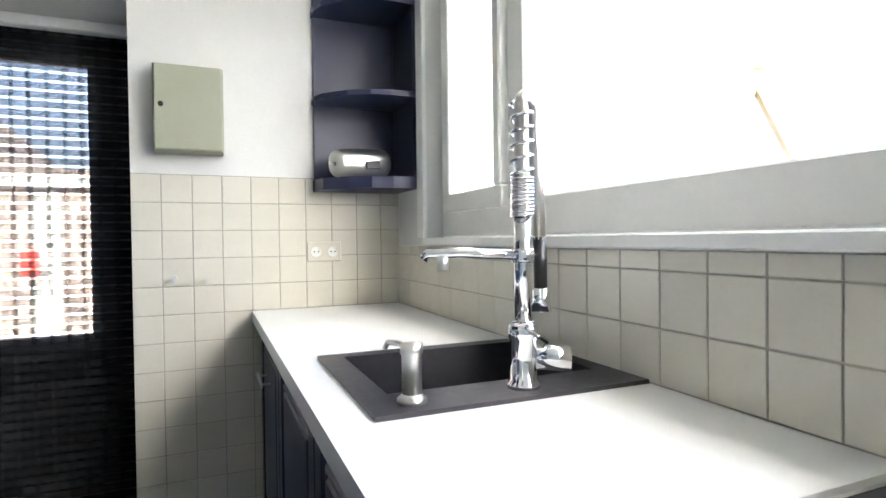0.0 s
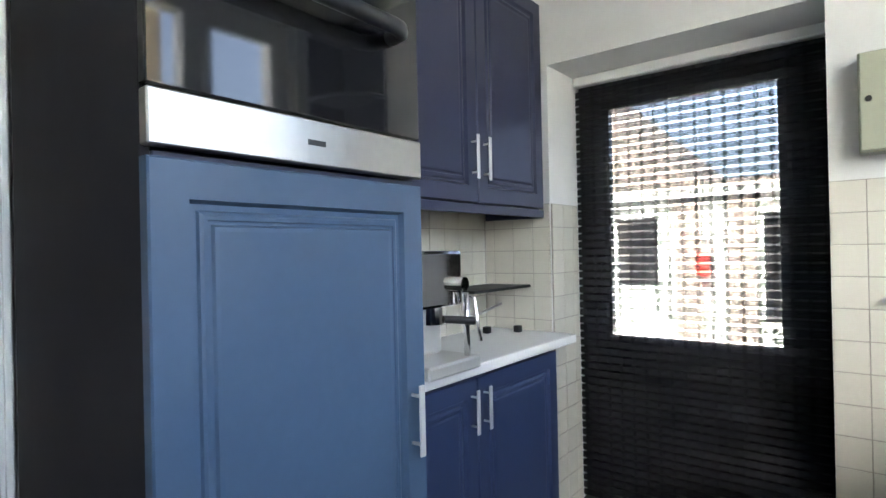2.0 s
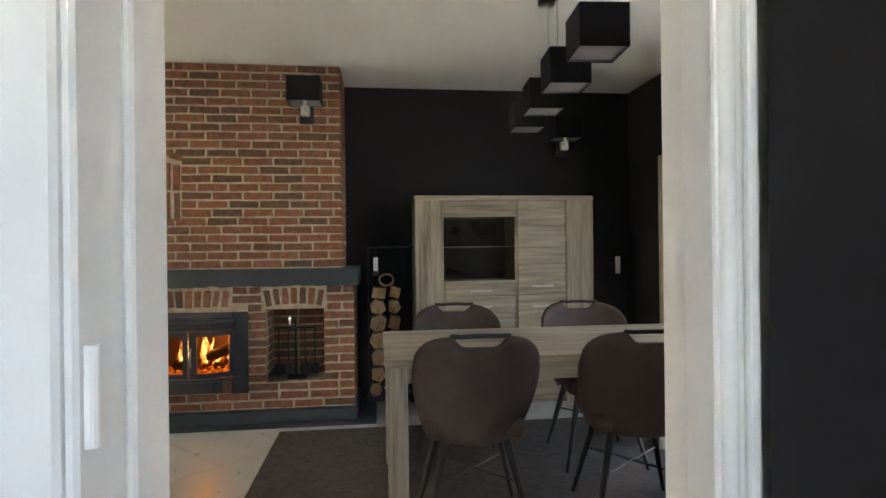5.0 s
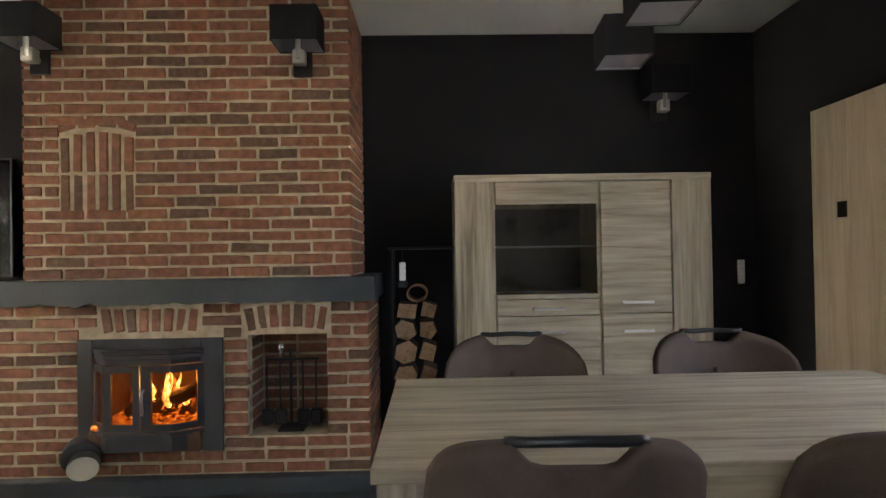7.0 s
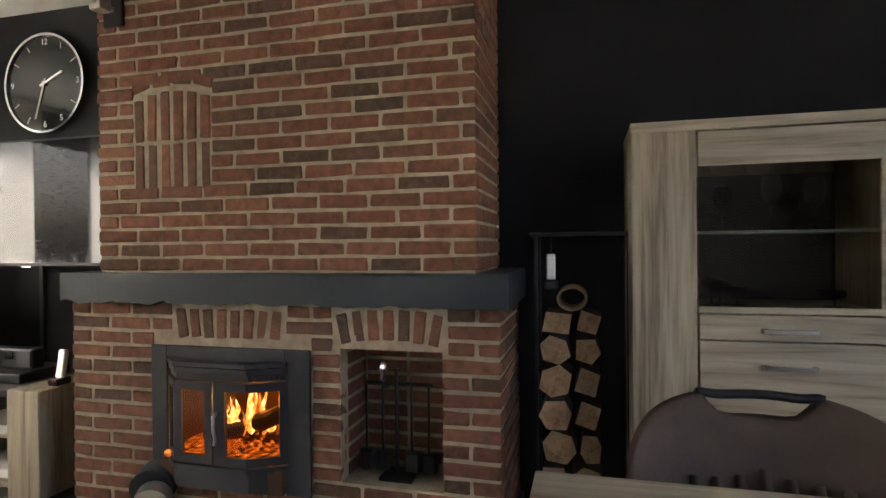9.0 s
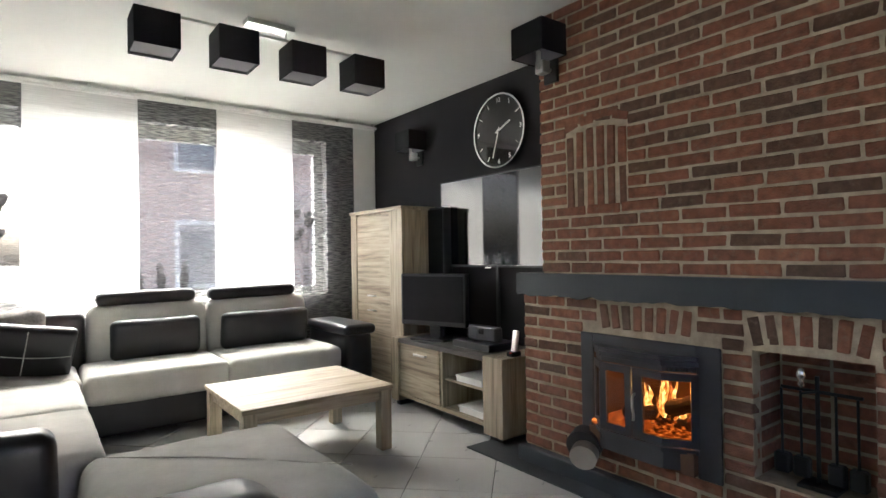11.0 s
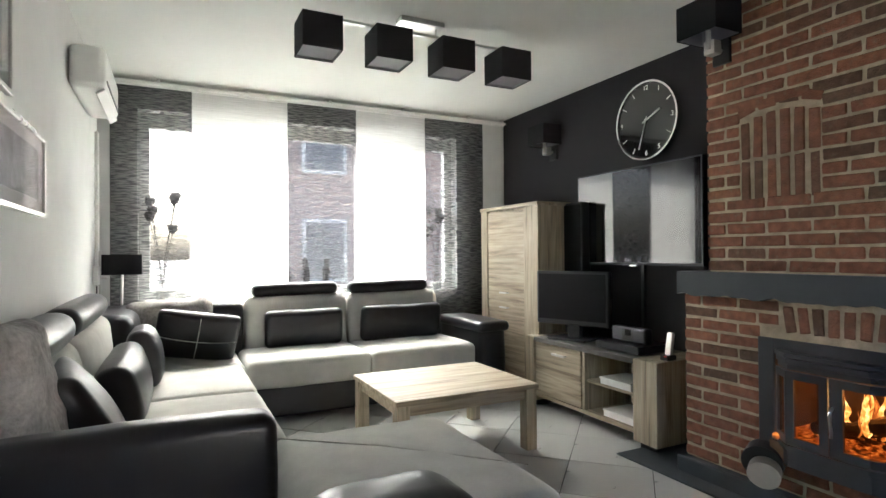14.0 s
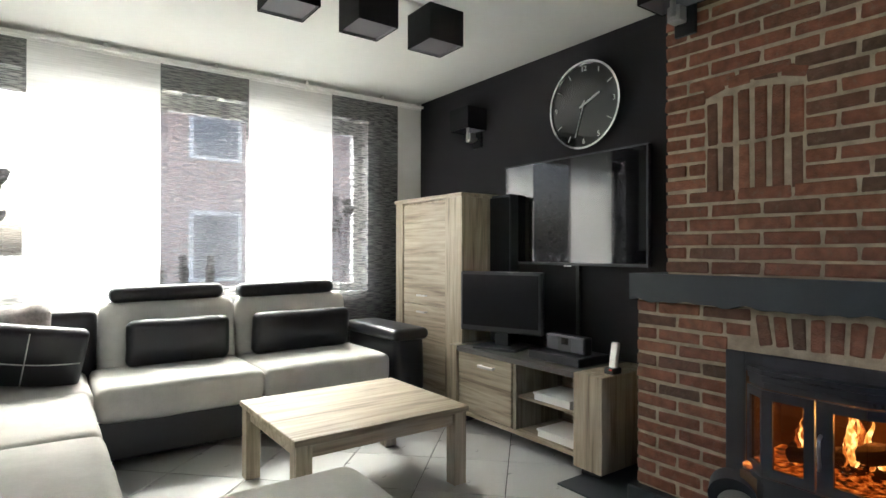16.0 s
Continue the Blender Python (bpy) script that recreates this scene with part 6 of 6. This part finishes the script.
part("base", lathe([(0.10, 0), (0.10, 0.012), (0.02, 0.02), (0.012, 0.03)], (-2.20, -3.90, 0)), STEEL, tl)
part("pole", rods(((-2.20, -3.90, 0.02), (-2.23, -3.80, 1.09), 0.009)), STEEL, tl)
part("shade", boxes((-2.36, -3.86, 1.075, -2.355, -3.70, 1.222), (-2.111, -3.86, 1.075, -2.106, -3.70, 1.222), (-2.355, -3.705, 1.075, -2.111, -3.70, 1.222), (-2.355, -3.86, 1.075, -2.111, -3.855, 1.222)), SHADE, tl)
wp = thing("intercom", (-2.07, -3.80, 1.02), "white wall thermostat beside the door", "thermostat")
part("case", boxes((-2.085, -3.84, 1.0, SIDE_X - 0.12, -3.74, 1.14), bevel=0.005), WHITE_PAINT, wp)
part("cable", rods(((-2.07, -3.79, 1.0), (-2.07, -3.79, 0.8), 0.004)), BLACK_PLASTIC, wp)

GROUP[0] = Matrix()
# ---- dining corner ----
rg = tagged(part("rug", at_table(boxes((-1.18, -1.40, 0.002, 1.18, 1.40, 0.016), bevel=0.006), Matrix.Translation((-3.53, 0.85, 0))), RUG), "charcoal short-pile rug under the dining table", "rug")
DT = Matrix.Translation((-3.690, 1.015, 0))
dt = thing("dining_table", (-3.69, 1.015, 0.016), "grey oak dining table with thick square legs", "dining table")
TW, TL, TZ = 0.86, 1.74, 0.757
part("tabletop", at_table(boxes((-TW / 2, -TL / 2, TZ - 0.032, TW / 2, TL / 2, TZ), bevel=0.003), DT), OAK_Y, dt)
part("apron", at_table(boxes((-TW / 2 + 0.06, -TL / 2 + 0.03, TZ - 0.11, TW / 2 - 0.06, -TL / 2 + 0.05, TZ - 0.032), (-TW / 2 + 0.06, TL / 2 - 0.05, TZ - 0.11, TW / 2 - 0.06, TL / 2 - 0.03, TZ - 0.032), (-TW / 2 + 0.03, -TL / 2 + 0.06, TZ - 0.11, -TW / 2 + 0.05, TL / 2 - 0.06, TZ - 0.032), (TW / 2 - 0.05, -TL / 2 + 0.06, TZ - 0.11, TW / 2 - 0.03, TL / 2 - 0.06, TZ - 0.032)), DT), OAK_Y, dt)
for x in (-1, 1):
    for y in (-1, 1):
        part("leg", at_table(boxes((x * (TW / 2 - 0.012), y * (TL / 2 - 0.012), 0.016, x * (TW / 2 - 0.10), y * (TL / 2 - 0.10), TZ - 0.033), bevel=0.003), DT), OAK_Z, dt)


def dining_chair():
    """Bucket chair that faces +x, with a grip slot in the back; origin on the floor under the seat."""
    c = new("dining_chair")
    tagged(c, "taupe suede bucket chair with grip slot and black metal legs", "chair", "dining chairs")
    ORIGIN[c.name] = Vector()
    nu, nv = 28, 14
    bm = bmesh.new()

    def pt(u, v, off):
        w = 0.212 + 0.056 * math.sin(0.5 * math.pi * min(1, v / 0.75)) - 0.010 * max(0, v - 0.8) / 0.2
        y = w * u
        rim = 0.88 - 0.045 * abs(u) ** 2 - 0.055 * abs(u) ** 9
        slot = 0.052 * max(0, 1 - (abs(u) / 0.40) ** 6)
        z = 0.415 + (rim - slot - 0.415) * v
        x = -0.205 - 0.115 * ((z - 0.44) / 0.45) + 0.19 * abs(u) ** 2.2 * (1 - 0.45 * v)
        return Vector((x + off, y, z))

    F = [[bm.verts.new(pt(2 * i / nu - 1, j / nv, 0.022)) for i in range(nu + 1)] for j in range(nv + 1)]
    K = [[bm.verts.new(pt(2 * i / nu - 1, j / nv, -0.022)) for i in range(nu + 1)] for j in range(nv + 1)]
    for j in range(nv):
        for i in range(nu):
            bm.faces.new((F[j][i], F[j][i + 1], F[j + 1][i + 1], F[j + 1][i]))
            bm.faces.new((K[j][i], K[j + 1][i], K[j + 1][i + 1], K[j][i + 1]))
    for i in range(nu):
        bm.faces.new((F[nv][i], F[nv][i + 1], K[nv][i + 1], K[nv][i]))
        bm.faces.new((F[0][i + 1], F[0][i], K[0][i], K[0][i + 1]))
    for j in range(nv):
        bm.faces.new((F[j][0], F[j + 1][0], K[j + 1][0], K[j][0]))
        bm.faces.new((F[j + 1][nu], F[j][nu], K[j][nu], K[j + 1][nu]))
    part("backrest", bm, SUEDE, c, smooth=True)
    part("grip", sweep([pt(u / 10 * 0.46, 1, 0) + Vector((0, 0, 0.052 * max(0, 1 - (abs(u / 10 * 0.46) / 0.40) ** 6) * 0.86 + 0.002)) for u in range(-10, 11)], 0.010, 8), BLACK_PLASTIC, c, "black grip over the slot", True)
    for i in range(7):
        y = (i - 3) * 0.042
        pts = [pt(y / 0.25, v, 0.024) for v in [0.12 + 0.66 * k / 8 * (1 - 0.05 * abs(i - 3)) for k in range(9)]]
        part("channel", sweep(pts, lambda q: 0.016 * math.sin(math.pi * (0.08 + 0.84 * q)) ** 0.4, 8), SUEDE, c, smooth=True)
    bm = soft_box((-0.17, -0.215, 0.415), (0.245, 0.215, 0.495), 0.038, (0, 0, 0.012))
    part("seat", bm, SUEDE, c, smooth=True)
    part("under_frame", joined(rods(((-0.14, -0.14, 0.40), (0.15, 0.15, 0.40), 0.012)), rods(((-0.14, 0.14, 0.40), (0.15, -0.15, 0.40), 0.012))), BLACK_METAL, c)
    for x, y in ((-1, -1), (-1, 1), (1, -1), (1, 1)):
        part("leg", rods(((0.13 * x, 0.13 * y, 0.41), (0.225 * x, 0.225 * y, 0.0), 0.019, 0.010), n=10), BLACK_METAL, c)
    for s in (1, -1):
        part("stretcher", rods(((-0.17, -0.17 * s, 0.24), (0.17, 0.17 * s, 0.24), 0.005), n=8), BLACK_METAL, c)
    return c


chair = dining_chair()
chair.matrix_basis = pose(-3.32, 0.53, 0.016, 0, 0, 178)
copy_thing(chair, pose(-3.30, 1.27, 0.016, 0, 0, 172))
copy_thing(chair, pose(-3.98, 0.58, 0.016, 0, 0, -2))
copy_thing(chair, pose(-3.98, 1.365, 0.016, 0, 0, -4))

# display cabinet
GROUP[0] = Matrix.Translation((-0.094, -0.455, 0.015))
dc = thing("display_cabinet", (-5.25, 1.58, 0), "wide grey oak display cabinet with a glass door", "cabinet")
FX = -5.042
part("back_panel", boxes((-5.438, 0.90, 0.06, -5.428, 2.26, 1.59)), OAK_Z, dc)
part("top_board", boxes((-5.438, 0.862, 1.593, FX, 2.295, 1.632), bevel=0.003), OAK_Y, dc)
part("side_post", boxes((-5.438, 0.864, -0.015, FX, 1.084, 1.593), bevel=0.003), OAK_Z, dc)
part("side_post", boxes((-5.438, 2.07, -0.015, FX, 2.292, 1.593), bevel=0.003), OAK_Z, dc)
part("bottom_board", boxes((-5.428, 1.084, 0.06, FX - 0.02, 2.07, 0.09)), OAK_Y, dc)
part("plinth", boxes((-5.42, 1.084, -0.015, FX - 0.05, 2.07, 0.06)), OAK_Y, dc)
part("middle_wall", boxes((-5.428, 1.658, 0.09, FX - 0.02, 1.676, 1.593)), OAK_Z, dc)
# Dark sheet before the oak back paints in the compartment's shade.
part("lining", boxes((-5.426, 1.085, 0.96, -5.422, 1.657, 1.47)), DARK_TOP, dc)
gd = part("glass_door", boxes((FX - 0.02, 1.09, 1.466, FX, 1.66, 1.588), (FX - 0.02, 1.09, 0.945, FX, 1.66, 0.968), (FX - 0.02, 1.648, 0.968, FX, 1.66, 1.466), bevel=0.002), OAK_Y, dc)
g = part("pane", boxes((FX - 0.012, 1.09, 0.968, FX - 0.008, 1.648, 1.466)), SMOKE, gd)
part("shelf", boxes((-5.424, 1.085, 1.226, FX - 0.03, 1.657, 1.236)), mat("frosted_glass_shelf", (0.5, 0.54, 0.52), 0.2), dc, "glass shelf")
part("floor_board", boxes((-5.424, 1.085, 0.945, FX - 0.022, 1.657, 0.962)), OAK_Y, dc)


def bow_handle(parent, y, z):
    part("handle", boxes((FX + 0.022, y - 0.085, z - 0.008, FX + 0.028, y + 0.085, z + 0.008), (FX, y - 0.085, z - 0.008, FX + 0.028, y - 0.068, z + 0.008), (FX, y + 0.068, z - 0.008, FX + 0.028, y + 0.085, z + 0.008), bevel=0.002), STEEL, parent)


for y0, y1, z0, z1, hy, hz, nm in ((1.09, 1.66, 0.852, 0.94, 1.372, 0.887, "drawer"), (1.09, 1.66, 0.10, 0.847, 1.372, 0.762, "door"), (1.674, 2.064, 0.858, 1.588, 1.868, 0.918, "door"), (1.674, 2.064, 0.10, 0.853, 1.868, 0.76, "door")):
    f = part(nm, boxes((FX - 0.02, y0, z0, FX, y1, z1), bevel=0.003), OAK_Y, dc)
    bow_handle(f, hy, hz)
for x, y, z, h in ((-5.2, 1.20, 1.236, 0.17), (-5.18, 1.36, 1.236, 0.2), (-5.22, 1.43, 1.236, 0.14), (-5.18, 1.50, 1.236, 0.19), (-5.15, 1.15, 0.962, 0.11), (-5.2, 1.19, 0.962, 0.09), (-5.16, 1.24, 0.962, 0.07), (-5.15, 1.55, 0.962, 0.06)):
    gl = thing("wine_glass", (x, y, z), "clear stemmed drinking glass in the display cabinet", "glass", "glassware")
    part("foot", lathe([(0.032, 0), (0.032, 0.003), (0.005, 0.006)], (x, y, z), 16), DRINK, gl, smooth=True)
    part("bowl", lathe([(0.004, 0.005), (0.004, h * 0.4), (0.03, h * 0.55), (0.038, h * 0.75), (0.03, h), (0.028, h), (0.036, h * 0.75), (0.028, h * 0.57)], (x, y, z), 16), DRINK, gl, smooth=True)

GROUP[0] = Matrix()
# ---- tiles ----
P, S = 0.105, 0.1022


def tile_field(wall, axis, plane, a0, a1, z0, z1, start, ztop=1.425, face=1, name="tile"):
    """Square wall tiles between a0..a1 and z0..z1 on a plane; axis is the wall's direction."""
    e = thing(name, (0, 0, 0), "cream glazed square wall tiles with dark joints", "tiles", kind="structure")
    e.name = wall
    ORIGIN[e.name] = Vector()
    g = 0.006
    bed = (a0, plane - face * g, z0, a1, plane, z1) if axis == "x" else (plane, a0, z0, plane + face * g, a1, z1)
    part("grout_bed", boxes(bed if axis == "x" else (min(plane, plane + face * g), a0, z0, max(plane, plane + face * g), a1, z1)), GROUT, e)
    spots = {}
    k0 = math.floor((a0 - start) / P)
    for i in range(k0, k0 + 60):
        l, r = max(a0, start + i * P), min(a1, start + i * P + S)
        if r - l < 0.012:
            continue
        j = 0
        while True:
            t, b = ztop - j * P, ztop - j * P - S
            j += 1
            if t <= z0:
                break
            t, b = min(t, z1), max(b, z0)
            if t - b < 0.012:
                continue
            spots.setdefault((round(r - l, 3), round(t - b, 3)), []).append(((l + r) / 2, (t + b) / 2))
    for (w_, h_), cs in spots.items():
        if axis == "x":
            pieces("wall_tile", e, [(a, plane - face * 0.0055, z) for a, z in cs], (w_, 0.007, h_), TILE, 0.0012)
        else:
            pieces("wall_tile", e, [(plane + face * 0.0055, a, z) for a, z in cs], (0.007, w_, h_), TILE, 0.0012)


tile_field("tiles_end_right", "x", END_Y, DOOR_R + 0.001, WIN_X, 0.0, 1.428, -0.176)
tile_field("tiles_end_left", "x", END_Y, BACK_T, DOOR_L, 0.0, 1.428, -1.5)
tile_field("tiles_window_wall", "y", WIN_X, 0.0, 2.47, 0.90, 1.148, 0.634 - 6 * P, face=-1)
tile_field("tiles_coffee_corner", "y", BACK_T, 1.19, 2.47, 0.85, 1.40, 1.2)
tile_field("tiles_doorway", "y", BACK_X, -0.75, -0.282, 0.0, 1.20, -0.282 - 5 * P, 1.204)
tile_field("tiles_reveal", "y", DOOR_L, END_Y + 0.008, 2.75, 0.0, 1.428, END_Y + 0.01)

# floor tiles, laid diagonally
fs = 0.456
me_bm = boxes((-fs / 2 + 0.0025, -fs / 2 + 0.0025, -0.008, fs / 2 - 0.0025, fs / 2 - 0.0025, 0.0), bevel=0.0015)
fme = bpy.data.meshes.new("floor_tile")
me_bm.to_mesh(fme)
me_bm.free()
fme.materials.append(FLOOR_TILE)
r2 = math.sqrt(0.5)
for i in range(-30, 30):
    for j in range(-30, 30):
        u, v = (i + 0.5) * fs + 2.11 * r2, (j + 0.5) * fs - 4.98 * r2
        x, y = (v - u) * r2, (u + v) * r2
        if FIRE_X - 0.3 < x < -1.4 and -4.95 < y < 2.75:
            ob = new("floor_tile", fme)
            ob.parent = floor
            ob.matrix_local = pose(x, y, 0, 0, 0, 45)

# ---- outside ----
structure("ground", boxes((-200, -200, -0.5, 200, 200, -0.25)), ASPHALT, "pale paved ground around the house", "ground")


def house(x, y, w, d, h, ridge, along, label, windows, door=None):
    """A plain brick house; windows are given on the side that faces the walk."""
    H = thing("house", (x, y, -0.25), label, "house")
    part("wall", boxes((x - w / 2, y - d / 2, -0.25, x + w / 2, y + d / 2, h)), FAR_BRICK, H)
    bm = bmesh.new()
    if along == "x":
        pr = [(-w / 2 - 0.3, -d / 2 - 0.3, h), (-w / 2 - 0.3, d / 2 + 0.3, h), (-w / 2 - 0.3, 0, ridge), (w / 2 + 0.3, -d / 2 - 0.3, h), (w / 2 + 0.3, d / 2 + 0.3, h), (w / 2 + 0.3, 0, ridge)]
    else:
        pr = [(-w / 2 - 0.3, -d / 2 - 0.3, h), (w / 2 + 0.3, -d / 2 - 0.3, h), (0, -d / 2 - 0.3, ridge), (-w / 2 - 0.3, d / 2 + 0.3, h), (w / 2 + 0.3, d / 2 + 0.3, h), (0, d / 2 + 0.3, ridge)]
    vs = [bm.verts.new((x + a, y + b, c)) for a, b, c in pr]
    for q in ((0, 1, 2), (3, 5, 4), (0, 2, 5, 3), (1, 4, 5, 2), (0, 3, 4, 1)):
        bm.faces.new([vs[i] for i in q])
    part("roof", bm, ROOF, H)
    for bx0 in windows:
        wn_ = part("window", boxes(bx0, bevel=0.01), WHITE_PAINT, H)
        x0, y0, z0, x1, y1, z1 = bx0
        m = 0.08
        f = -1 if y > 0 else 1
        yy = (y0 if f < 0 else y1) + f * 0.01
        part("window_pane", boxes((x0 + m, min(yy, yy - f * 0.02), z0 + m, x1 - m, max(yy, yy - f * 0.02), z1 - m)), FAR_PANE, wn_)
    return H


house(-6.2, 15.0, 6.4, 6.0, 2.3, 5.66, "y", "brown brick house with tiled gable roof behind the garden", ())
an = thing("garden_annex", (-2.5, 10.2, -0.25), "white plastered garden annex with windows and brick piers", "house")
part("wall", boxes((-7.0, 9.4, -0.25, 1.5, 11.6, 1.95)), WHITE_WALL, an)
part("roof_edge", boxes((-7.1, 9.2, 1.95, 1.6, 11.7, 2.08)), WHITE_PAINT, an)
for x0, x1, z0 in ((-3.5, -2.86, 0.6), (-5.0, -4.2, 0.6), (-1.36, -1.05, 0.1)):
    wn_ = part("window", boxes((x0 - 0.07, 9.37, z0 - 0.07, x1 + 0.07, 9.41, 1.74), bevel=0.01), WHITE_PAINT, an)
    part("window_pane", boxes((x0, 9.36, z0, x1, 9.368, 1.67)), BLACK_GLASS, wn_)
for x0, x1 in ((-2.6, -2.2), (-1.83, -1.47)):
    part("brick_pier", boxes((x0, 9.34, -0.25, x1, 9.41, 1.95)), FAR_BRICK, an)
part("roof", boxes((-7.1, 9.25, 2.08, 1.6, 11.7, 2.2)), ROOF, an)
pst = tagged(part("red_post_box", boxes((-2.26, 9.18, 0.75, -2.06, 9.34, 1.1), bevel=0.02), RED), "small red post box on the annex wall", "post box")
house(-7.4, -15.0, 7.2, 6.0, 5.2, 8.0, "x", "pale brown brick house across the street", ((-9.9, -12.1, 0.6, -8.7, -11.95, 2.0), (-9.9, -12.1, 3.0, -8.7, -11.95, 4.4), (-6.0, -12.1, 3.0, -5.0, -11.95, 4.4), (-6.0, -12.1, 0.6, -5.0, -11.95, 2.0)))
tb = thing("timber_support", (2.6, 2.12, -0.25), "pale timber post with two splayed legs outside the kitchen window", "timber post")
part("post", boxes((2.54, 2.05, 1.98, 2.66, 2.19, 3.4), bevel=0.008), TIMBER, tb)
part("leg", rods(((2.60, 2.10, 2.06), (2.00, 2.85, -0.25), 0.062), n=8), TIMBER, tb)
part("leg", rods(((2.60, 2.14, 2.06), (3.20, 1.36, -0.25), 0.062), n=8), TIMBER, tb)
# Out of view: assumed from the bright dining side, added for its daylight.
w = thing("window_3", (-3.5, 2.42, 0.1), "wide white framed window, unseen, added to light the dining corner", "window", kind="structure")
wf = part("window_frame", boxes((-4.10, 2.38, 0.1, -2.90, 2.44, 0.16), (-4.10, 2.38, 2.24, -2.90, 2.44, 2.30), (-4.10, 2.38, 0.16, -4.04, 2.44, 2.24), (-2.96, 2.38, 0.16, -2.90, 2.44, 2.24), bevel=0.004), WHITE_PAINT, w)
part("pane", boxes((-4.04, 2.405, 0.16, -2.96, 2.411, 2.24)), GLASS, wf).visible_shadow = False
